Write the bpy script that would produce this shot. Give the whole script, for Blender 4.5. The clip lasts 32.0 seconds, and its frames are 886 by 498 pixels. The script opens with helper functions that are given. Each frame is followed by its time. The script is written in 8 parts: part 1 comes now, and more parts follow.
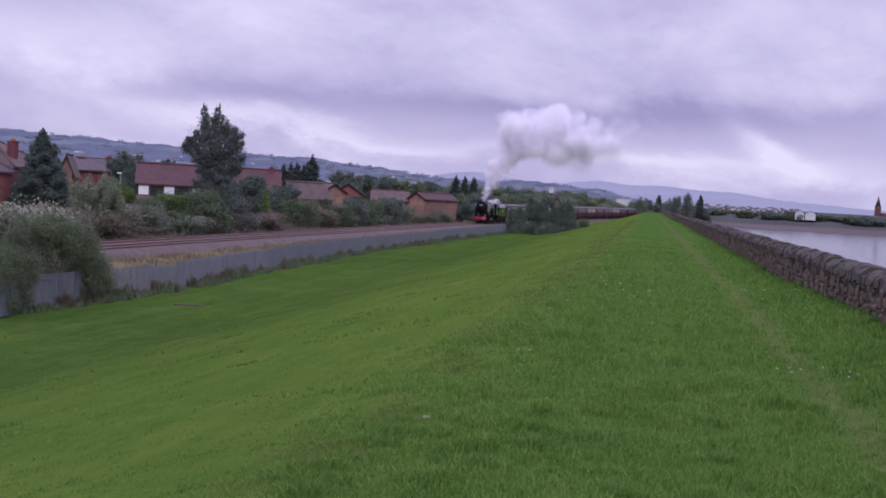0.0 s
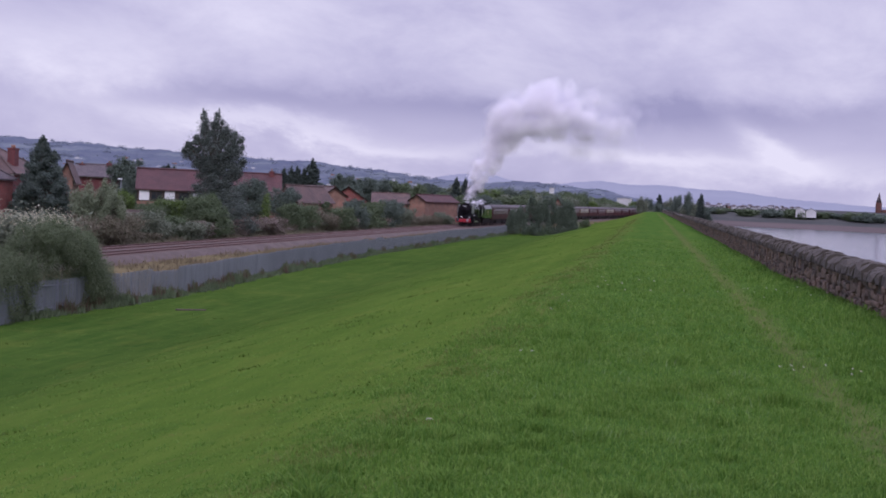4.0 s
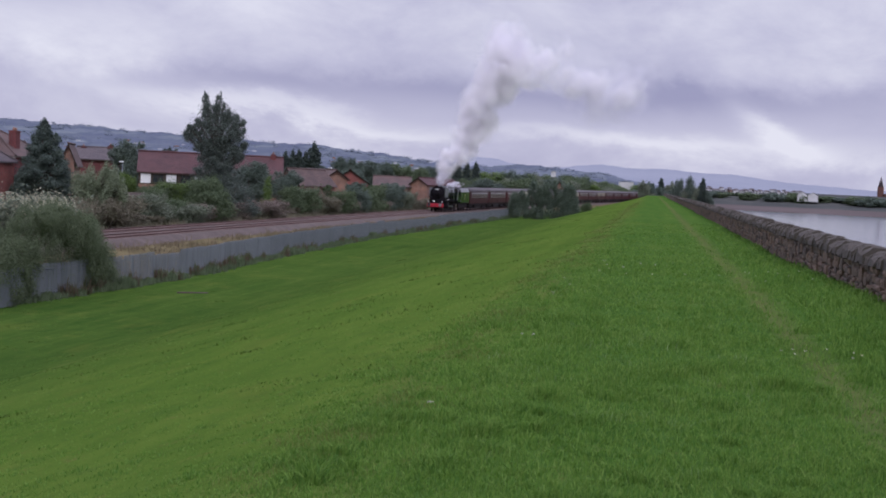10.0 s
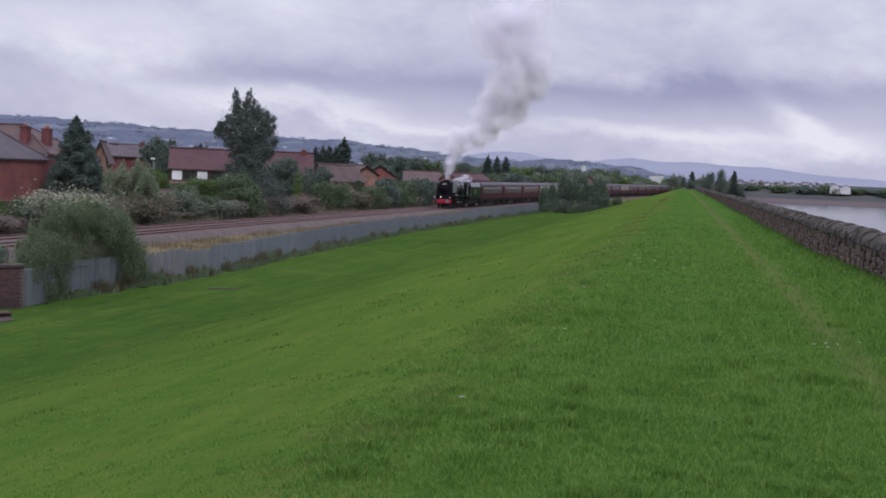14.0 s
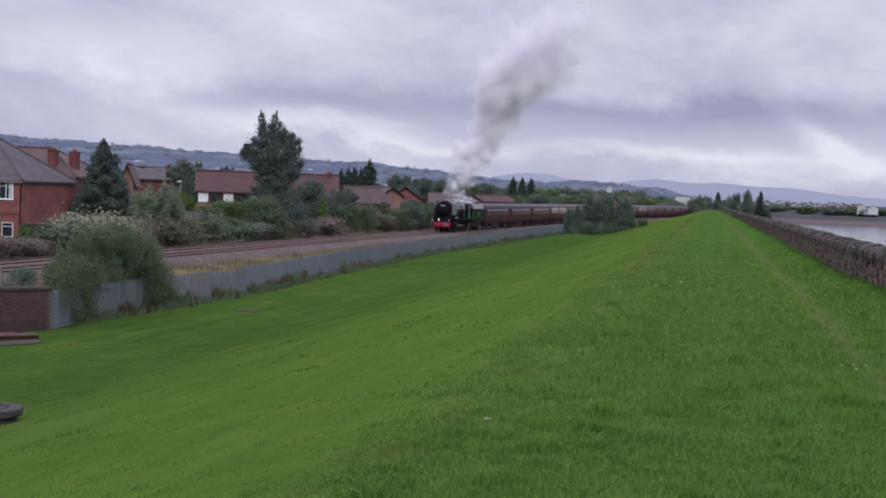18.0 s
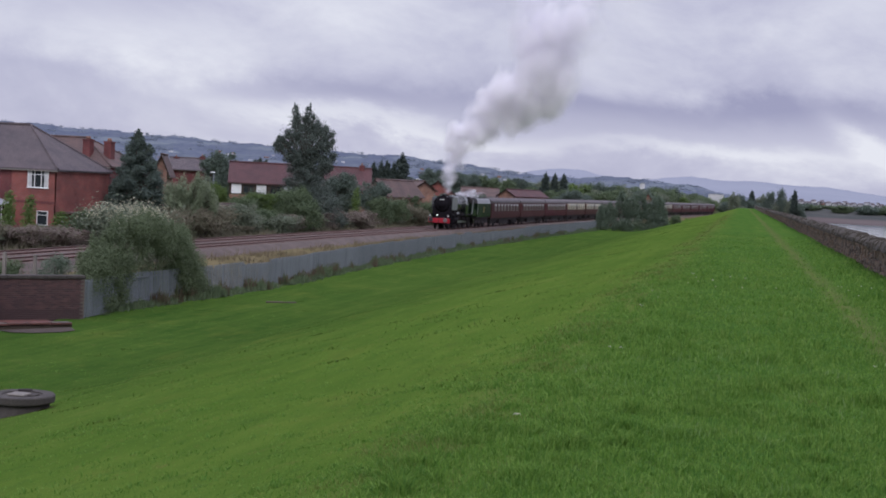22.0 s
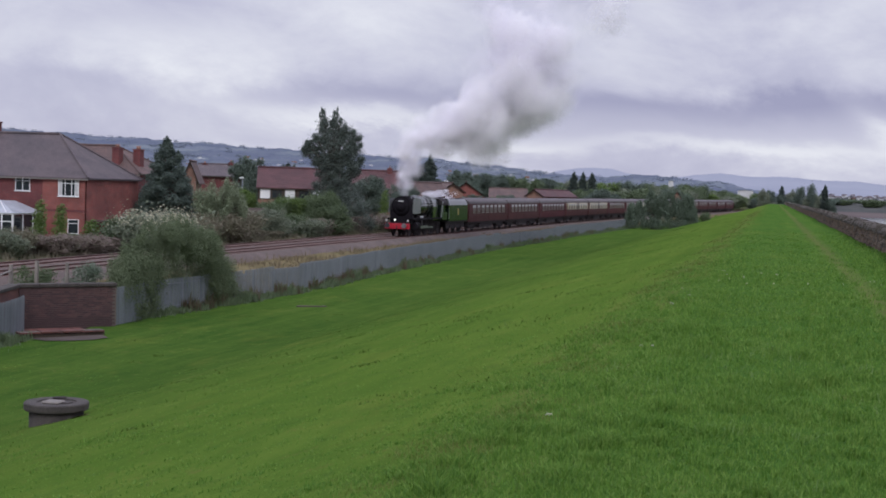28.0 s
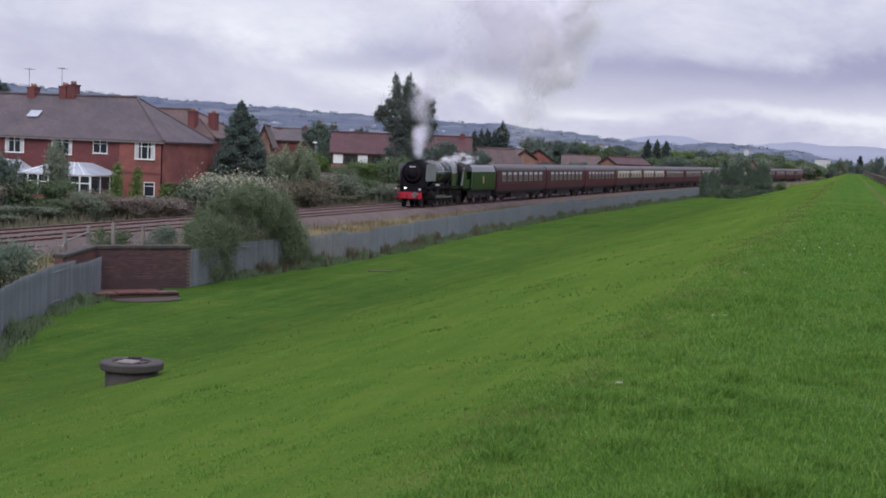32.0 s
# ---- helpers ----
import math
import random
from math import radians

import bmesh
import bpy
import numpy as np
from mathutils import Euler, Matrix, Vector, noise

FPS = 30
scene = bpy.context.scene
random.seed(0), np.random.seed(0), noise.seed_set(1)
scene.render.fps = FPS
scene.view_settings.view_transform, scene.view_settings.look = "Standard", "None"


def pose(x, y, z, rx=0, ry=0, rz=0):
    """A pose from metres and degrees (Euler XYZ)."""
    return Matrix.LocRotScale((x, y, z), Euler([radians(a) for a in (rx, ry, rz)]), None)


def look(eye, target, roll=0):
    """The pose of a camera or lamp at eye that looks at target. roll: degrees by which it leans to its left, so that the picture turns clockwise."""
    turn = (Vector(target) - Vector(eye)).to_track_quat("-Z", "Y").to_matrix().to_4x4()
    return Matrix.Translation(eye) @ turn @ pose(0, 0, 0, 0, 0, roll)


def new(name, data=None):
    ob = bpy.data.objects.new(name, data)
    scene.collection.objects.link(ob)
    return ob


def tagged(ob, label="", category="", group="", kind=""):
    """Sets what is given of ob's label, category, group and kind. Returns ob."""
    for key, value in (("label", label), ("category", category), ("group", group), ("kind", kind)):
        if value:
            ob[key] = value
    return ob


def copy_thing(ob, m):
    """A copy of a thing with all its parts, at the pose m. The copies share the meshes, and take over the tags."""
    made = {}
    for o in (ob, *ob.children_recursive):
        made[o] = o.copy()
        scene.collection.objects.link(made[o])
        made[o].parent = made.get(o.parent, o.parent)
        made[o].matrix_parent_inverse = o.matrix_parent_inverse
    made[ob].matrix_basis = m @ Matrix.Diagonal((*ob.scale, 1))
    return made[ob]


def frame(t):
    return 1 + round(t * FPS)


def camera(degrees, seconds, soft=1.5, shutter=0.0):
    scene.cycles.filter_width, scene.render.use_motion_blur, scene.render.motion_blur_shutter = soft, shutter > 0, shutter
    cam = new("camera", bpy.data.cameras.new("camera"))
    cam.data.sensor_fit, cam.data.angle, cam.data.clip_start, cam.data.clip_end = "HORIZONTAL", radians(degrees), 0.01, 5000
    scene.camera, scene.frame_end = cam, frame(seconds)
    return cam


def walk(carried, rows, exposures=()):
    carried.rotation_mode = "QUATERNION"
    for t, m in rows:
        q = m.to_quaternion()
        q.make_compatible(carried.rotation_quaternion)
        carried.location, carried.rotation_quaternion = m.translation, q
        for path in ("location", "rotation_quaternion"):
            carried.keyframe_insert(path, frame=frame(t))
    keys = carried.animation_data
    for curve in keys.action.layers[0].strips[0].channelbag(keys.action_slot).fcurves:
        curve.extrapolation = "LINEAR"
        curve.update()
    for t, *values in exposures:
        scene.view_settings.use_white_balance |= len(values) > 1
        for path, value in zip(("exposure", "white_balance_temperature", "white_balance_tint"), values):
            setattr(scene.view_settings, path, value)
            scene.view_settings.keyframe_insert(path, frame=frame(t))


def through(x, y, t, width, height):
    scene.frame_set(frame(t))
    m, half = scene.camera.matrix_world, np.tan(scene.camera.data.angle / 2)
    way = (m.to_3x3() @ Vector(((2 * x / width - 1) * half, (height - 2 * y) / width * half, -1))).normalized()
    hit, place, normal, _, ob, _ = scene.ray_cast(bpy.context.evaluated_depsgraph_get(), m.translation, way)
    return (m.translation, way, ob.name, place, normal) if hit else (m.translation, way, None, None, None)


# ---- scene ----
# camera: stands on the dam's crest and is turned by hand
cam = camera(36.0, 32.0, soft=1.8)
PATH = [
    (0, pose(0, 0, 1.7, 87.73, -3.26, 8.64)),
    (0.5, pose(0, 0, 1.7, 86.96, -3.27, 8.15)),
    (1, pose(0, 0, 1.7, 86.85, -3.12, 8.08)),
    (1.5, pose(0, 0, 1.7, 86.97, -2.93, 8.47)),
    (2, pose(0, 0, 1.7, 87.23, -2.71, 8.86)),
    (2.5, pose(0, 0, 1.7, 87.28, -2.65, 9.21)),
    (3, pose(0, 0, 1.7, 87.42, -2.54, 9.01)),
    (3.5, pose(0, 0, 1.7, 87.71, -2.69, 8.73)),
    (5.5, pose(0, 0, 1.7, 87.93, -1.83, 8.77)),
    (6, pose(0, 0, 1.7, 87.82, -1.93, 9.18)),
    (6.5, pose(0, 0, 1.7, 88.46, -2.05, 9.05)),
    (7, pose(0, 0, 1.7, 88.25, -2.21, 8.63)),
    (7.5, pose(0, 0, 1.7, 87.78, -2.21, 8.76)),
    (8, pose(0, 0, 1.7, 87.65, -2.16, 9.58)),
    (8.5, pose(0, 0, 1.7, 87.53, -2.35, 9.05)),
    (9, pose(0, 0, 1.7, 87.25, -2.32, 8.80)),
    (9.5, pose(0, 0, 1.7, 87.26, -2.73, 8.87)),
    (10, pose(0, 0, 1.7, 87.11, -2.67, 8.73)),
    (10.5, pose(0, 0, 1.7, 87.31, -2.31, 9.13)),
    (11, pose(0, 0, 1.7, 87.25, -2.43, 9.10)),
    (11.5, pose(0, 0, 1.7, 87.71, -0.81, 9.36)),
    (12, pose(0, 0, 1.7, 86.22, -0.95, 10.80)),
    (12.5, pose(0, 0, 1.7, 87.19, -1.98, 9.51)),
    (13, pose(0, 0, 1.7, 87.39, -2.01, 9.28)),
    (13.5, pose(0, 0, 1.7, 87.39, -2.11, 9.74)),
    (14, pose(0, 0, 1.7, 86.84, -2.29, 9.99)),
    (14.5, pose(0, 0, 1.7, 87.21, -2.21, 10.35)),
    (16.5, pose(0, 0, 1.7, 87.78, -2.50, 10.78)),
    (17, pose(0, 0, 1.7, 88.02, -2.01, 10.97)),
    (17.5, pose(0, 0, 1.7, 88.18, -2.10, 10.99)),
    (18, pose(0, 0, 1.7, 87.71, -2.12, 11.05)),
    (18.5, pose(0, 0, 1.7, 87.61, -2.43, 11.37)),
    (19, pose(0, 0, 1.7, 87.08, -2.65, 11.61)),
    (19.5, pose(0, 0, 1.7, 87.57, -2.73, 11.83)),
    (20, pose(0, 0, 1.7, 87.67, -2.89, 11.87)),
    (20.5, pose(0, 0, 1.7, 87.49, -2.85, 11.74)),
    (21, pose(0, 0, 1.7, 87.88, -2.38, 12.18)),
    (21.5, pose(0, 0, 1.7, 86.99, -1.49, 12.61)),
    (22, pose(0, 0, 1.7, 87.41, -2.88, 12.41)),
    (22.5, pose(0, 0, 1.7, 87.42, -3.16, 11.41)),
    (23, pose(0, 0, 1.7, 86.78, -2.41, 11.22)),
    (23.5, pose(0, 0, 1.7, 86.59, -2.49, 11.79)),
    (24, pose(0, 0, 1.7, 86.82, -2.27, 12.12)),
    (24.5, pose(0, 0, 1.7, 86.84, -2.15, 12.67)),
    (25, pose(0, 0, 1.7, 87.17, -1.98, 12.78)),
    (25.5, pose(0, 0, 1.7, 87.78, -2.25, 12.93)),
    (27.5, pose(0, 0, 1.7, 87.26, -1.68, 13.06)),
    (28, pose(0, 0, 1.7, 87.43, -1.83, 13.59)),
    (28.5, pose(0, 0, 1.7, 87.52, -1.95, 13.66)),
    (29, pose(0, 0, 1.7, 87.33, -2.13, 14.31)),
    (29.5, pose(0, 0, 1.7, 87.40, -1.22, 15.23)),
    (30, pose(0, 0, 1.7, 86.81, -1.36, 15.54)),
    (30.5, pose(0, 0, 1.7, 86.64, -2.06, 15.13)),
    (31, pose(0, 0, 1.7, 86.71, -1.98, 15.50)),
    (31.5, pose(0, 0, 1.7, 86.53, -1.68, 16.39)),
    (32, pose(0, 0, 1.7, 85.90, -2.35, 16.63)),
]
walk(cam, PATH, exposures=[(0, -0.09, 5800, 31), (6, -0.09, 5980, 20), (13, -0.06, 6050, 12), (23, -0.03, 6150, 9), (28, 0, 6200, 8), (30, -0.08, 6200, 8), (32, 0.13, 6200, 8)])

# ---- world: an overcast evening sky ----
def links(tree):
    def node(kind, **values):
        n = tree.nodes.new("ShaderNode" + kind)
        for k, v in values.items():
            if k.startswith("in_"):
                n.inputs[int(k[3:])].default_value = v
            elif k == "op":
                n.operation = v
            elif k == "blend":
                n.blend_type = v
            elif k == "data":
                n.data_type = v
        return n
    def join(a, b):
        tree.links.new(a, b)
    def maths(op, a, b=0.0, c=None):
        n = tree.nodes.new("ShaderNodeMath")
        n.operation = op
        for i, v in enumerate((a, b, c)):
            if v is None:
                continue
            if isinstance(v, (int, float)):
                n.inputs[i].default_value = v
            else:
                tree.links.new(v, n.inputs[i])
        return n.outputs[0]
    return node, join, maths


def ramp_node(tree, fac, stops):
    r = tree.nodes.new("ShaderNodeValToRGB")
    tree.links.new(fac, r.inputs[0])
    els = r.color_ramp.elements
    els[0].position, els[0].color = stops[0][0], (*stops[0][1], 1)
    els[1].position, els[1].color = stops[-1][0], (*stops[-1][1], 1)
    for p, c in stops[1:-1]:
        e = els.new(p)
        e.color = (*c, 1)
    return r.outputs[0]


world = bpy.data.worlds.new("overcast")
scene.world = world
world.use_nodes = True
wt = world.node_tree
wt.nodes.clear()
node, join, maths = links(wt)
SUN_EL, SUN_AZ = 38.0, 165.0
sky = wt.nodes.new("ShaderNodeTexSky")
sky.sky_type, sky.sun_disc = "NISHITA", False
sky.sun_elevation, sky.sun_rotation = radians(SUN_EL), radians(SUN_AZ)
coord = wt.nodes.new("ShaderNodeTexCoord")
sep = wt.nodes.new("ShaderNodeSeparateXYZ")
join(coord.outputs["Generated"], sep.inputs[0])
# cloud in bearing and elevation: long, low, ragged bands
az = maths("ARCTAN2", sep.outputs[0], sep.outputs[1])
flat = wt.nodes.new("ShaderNodeCombineXYZ")
join(maths("MULTIPLY", az, 7.5), flat.inputs[0])
join(maths("MULTIPLY", maths("ADD", sep.outputs[2], maths("MULTIPLY", az, 0.06)), 15.0), flat.inputs[1])
flat.inputs[2].default_value = 3.7
big = node("TexNoise")
big.inputs["Scale"].default_value, big.inputs["Detail"].default_value, big.inputs["Roughness"].default_value, big.inputs["Distortion"].default_value = 1.0, 9, 0.6, 0.25
join(flat.outputs[0], big.inputs["Vector"])
wob = maths("MULTIPLY", maths("SUBTRACT", big.outputs["Fac"], 0.5), 0.06)


def rift(az0, el0, slope, long, wide):
    da = maths("SUBTRACT", az, az0)
    de = maths("SUBTRACT", maths("SUBTRACT", maths("ADD", sep.outputs[2], wob), el0), maths("MULTIPLY", da, slope))
    q = maths("ADD", maths("POWER", maths("DIVIDE", da, long), 2.0), maths("POWER", maths("DIVIDE", de, wide), 2.0))
    return maths("POWER", 2.718, maths("MULTIPLY", q, -1.0))


thin = 0.5
for a, k in ((rift(-0.28, 0.046, -0.137, 0.12, 0.0065), 0.46), (rift(-0.03, 0.035, 0.02, 0.13, 0.006), 0.36), (rift(0.083, 0.047, -0.45, 0.032, 0.008), 0.5), (rift(0.12, 0.027, 0.0, 0.15, 0.010), 0.3), (rift(-0.16, 0.064, 0.01, 0.17, 0.012), -0.28), (rift(0.03, 0.064, 0.03, 0.13, 0.012), -0.36), (rift(-0.45, 0.092, 0.0, 0.1, 0.02), 0.34), (rift(-0.4, 0.066, -0.03, 0.12, 0.009), -0.14), (rift(-0.15, 0.14, 0.0, 0.5, 0.035), 0.2)):
    thin = maths("ADD", maths("MULTIPLY", a, k), thin)
tone = maths("ADD", maths("MULTIPLY", maths("SUBTRACT", big.outputs["Fac"], 0.5), 1.15), thin)
cloud = ramp_node(wt, tone, [(0.0, (0.365, 0.352, 0.505)), (0.5, (0.57, 0.55, 0.675)), (1.0, (0.86, 0.84, 0.885))])
mixed = node("Mix", data="RGBA")
mixed.inputs["Factor"].default_value = 0.96
join(sky.outputs[0], mixed.inputs[6])
gain = node("Mix", data="RGBA", blend="MULTIPLY")
gain.inputs["Factor"].default_value = 1.0
join(cloud, gain.inputs[6])
# an overcast sky grows brighter towards the zenith
lift = maths("ADD", 9.8, maths("MULTIPLY", maths("MAXIMUM", maths("SUBTRACT", sep.outputs[2], 0.16), 0.0), 17.0))
join(lift, gain.inputs[7])
join(gain.outputs[2], mixed.inputs[7])
back = node("Background")
back.inputs["Strength"].default_value = 0.1
join(mixed.outputs[2], back.inputs[0])
wout = node("OutputWorld")
join(back.outputs[0], wout.inputs[0])

sun = new("sun", bpy.data.lights.new("sun", "SUN"))
sun.data.energy, sun.data.angle, sun.data.color = 1.5, radians(30), (1.0, 0.96, 0.9)
sun.matrix_world = look((0, 0, 0), (-math.sin(radians(SUN_AZ)) * math.cos(radians(SUN_EL)), -math.cos(radians(SUN_AZ)) * math.cos(radians(SUN_EL)), -math.sin(radians(SUN_EL))))

# ---- materials ----
def surf(name, colours, scale=3.0, rough=0.8, bump=0.2, fine=40.0, metal=0.0, spread=0.25, island=False, single=False, glow=0.0):
    """A surface of several colours, mixed by a coarse and a fine noise; island or single vary it from piece to piece."""
    m = bpy.data.materials.new(name)
    m.use_nodes = True
    t = m.node_tree
    node, join, maths = links(t)
    bsdf = t.nodes["Principled BSDF"]
    geo = node("NewGeometry")
    a, b = node("TexNoise"), node("TexNoise")
    for n, s in ((a, scale), (b, fine)):
        n.inputs["Scale"].default_value, n.inputs["Detail"].default_value = s, 4
        join(geo.outputs["Position"], n.inputs["Vector"])
    f = maths("ADD", maths("MULTIPLY", a.outputs["Fac"], 0.65), maths("MULTIPLY", b.outputs["Fac"], 0.35))
    if island or single:
        r = geo.outputs["Random Per Island"] if island else node("ObjectInfo").outputs["Random"]
        f = maths("ADD", maths("MULTIPLY", f, 1 - spread * 2), maths("MULTIPLY", r, spread * 2))
    k = len(colours)
    lo, hi = (0.32, 0.68) if not (island or single) else (0.2, 0.8)
    col = ramp_node(t, f, [(lo + (hi - lo) * i / max(1, k - 1), c) for i, c in enumerate(colours)])
    join(col, bsdf.inputs["Base Color"])
    bsdf.inputs["Roughness"].default_value, bsdf.inputs["Metallic"].default_value = rough, metal
    if bump:
        bp = node("Bump")
        bp.inputs["Strength"].default_value, bp.inputs["Distance"].default_value = bump, 0.02
        join(b.outputs["Fac"], bp.inputs["Height"])
        join(bp.outputs[0], bsdf.inputs["Normal"])
    # glow sends out the surface's own colour; the hills use it as haze
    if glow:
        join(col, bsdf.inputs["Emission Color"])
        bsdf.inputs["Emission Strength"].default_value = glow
    return m


def bricks(name, a, b, mortar):
    m = bpy.data.materials.new(name)
    m.use_nodes = True
    t = m.node_tree
    node, join, maths = links(t)
    bsdf = t.nodes["Principled BSDF"]
    tc = node("TexCoord")
    sp = node("SeparateXYZ")
    join(tc.outputs["Object"], sp.inputs[0])
    cb = node("CombineXYZ")
    join(maths("ADD", sp.outputs[0], sp.outputs[1]), cb.inputs[0])
    join(sp.outputs[2], cb.inputs[1])
    br = node("TexBrick")
    join(cb.outputs[0], br.inputs["Vector"])
    for k, v in (("Color1", (*a, 1)), ("Color2", (*b, 1)), ("Mortar", (*mortar, 1)), ("Scale", 1.0), ("Mortar Size", 0.008), ("Brick Width", 0.225), ("Row Height", 0.075)):
        br.inputs[k].default_value = v
    n = node("TexNoise")
    n.inputs["Scale"].default_value, n.inputs["Detail"].default_value = 0.8, 5
    join(tc.outputs["Object"], n.inputs["Vector"])
    mx = node("Mix", data="RGBA", blend="MULTIPLY")
    mx.inputs["Factor"].default_value = 1.0
    join(br.outputs["Color"], mx.inputs[6])
    join(ramp_node(t, n.outputs["Fac"], [(0.3, (0.65, 0.65, 0.68)), (0.7, (1.15, 1.1, 1.05))]), mx.inputs[7])
    join(mx.outputs[2], bsdf.inputs["Base Color"])
    bsdf.inputs["Roughness"].default_value = 0.85
    bp = node("Bump")
    bp.inputs["Strength"].default_value, bp.inputs["Distance"].default_value = 0.4, 0.01
    join(br.outputs["Fac"], bp.inputs["Height"])
    bp.invert = True
    join(bp.outputs[0], bsdf.inputs["Normal"])
    return m


def roofing(name, a, b, row=0.3):
    m = bpy.data.materials.new(name)
    m.use_nodes = True
    t = m.node_tree
    node, join, maths = links(t)
    bsdf = t.nodes["Principled BSDF"]
    tc = node("TexCoord")
    sp = node("SeparateXYZ")
    join(tc.outputs["Object"], sp.inputs[0])
    cb = node("CombineXYZ")
    join(maths("ADD", sp.outputs[0], sp.outputs[1]), cb.inputs[0])
    join(maths("MULTIPLY", sp.outputs[2], 1.6), cb.inputs[1])
    br = node("TexBrick")
    join(cb.outputs[0], br.inputs["Vector"])
    dark = tuple(c * 0.55 for c in a)
    for k, v in (("Color1", (*a, 1)), ("Color2", (*b, 1)), ("Mortar", (*dark, 1)), ("Scale", 1.0), ("Mortar Size", 0.02), ("Brick Width", row), ("Row Height", row)):
        br.inputs[k].default_value = v
    n = node("TexNoise")
    n.inputs["Scale"].default_value, n.inputs["Detail"].default_value = 0.6, 6
    join(tc.outputs["Object"], n.inputs["Vector"])
    mx = node("Mix", data="RGBA", blend="MULTIPLY")
    mx.inputs["Factor"].default_value = 1.0
    join(br.outputs["Color"], mx.inputs[6])
    join(ramp_node(t, n.outputs["Fac"], [(0.3, (0.7, 0.72, 0.75)), (0.7, (1.2, 1.15, 1.1))]), mx.inputs[7])
    join(mx.outputs[2], bsdf.inputs["Base Color"])
    bsdf.inputs["Roughness"].default_value = 0.7
    bp = node("Bump")
    bp.inputs["Strength"].default_value, bp.inputs["Distance"].default_value = 0.5, 0.02
    join(br.outputs["Fac"], bp.inputs["Height"])
    bp.invert = True
    join(bp.outputs[0], bsdf.inputs["Normal"])
    return m


def plain(name, c, rough=0.5, metal=0.0, glow=0.0):
    m = bpy.data.materials.new(name)
    m.use_nodes = True
    b = m.node_tree.nodes["Principled BSDF"]
    b.inputs["Base Color"].default_value, b.inputs["Roughness"].default_value, b.inputs["Metallic"].default_value = (*c, 1), rough, metal
    if glow:
        b.inputs["Emission Color"].default_value, b.inputs["Emission Strength"].default_value = (*c, 1), glow
    return m


def leafy(name, colours, through=0.46, spread=0.14):
    m = surf(name, colours, scale=0.6, rough=0.65, bump=0, fine=6.0, island=True, spread=spread)
    t = m.node_tree
    b = t.nodes["Principled BSDF"]
    tr, mix = t.nodes.new("ShaderNodeBsdfTranslucent"), t.nodes.new("ShaderNodeMixShader")
    t.links.new(b.inputs["Base Color"].links[0].from_socket, tr.inputs[0])
    mix.inputs[0].default_value = through
    t.links.new(b.outputs[0], mix.inputs[1])
    t.links.new(tr.outputs[0], mix.inputs[2])
    t.links.new(mix.outputs[0], t.nodes["Material Output"].inputs[0])
    b.inputs["Specular IOR Level"].default_value = 0.2
    return m


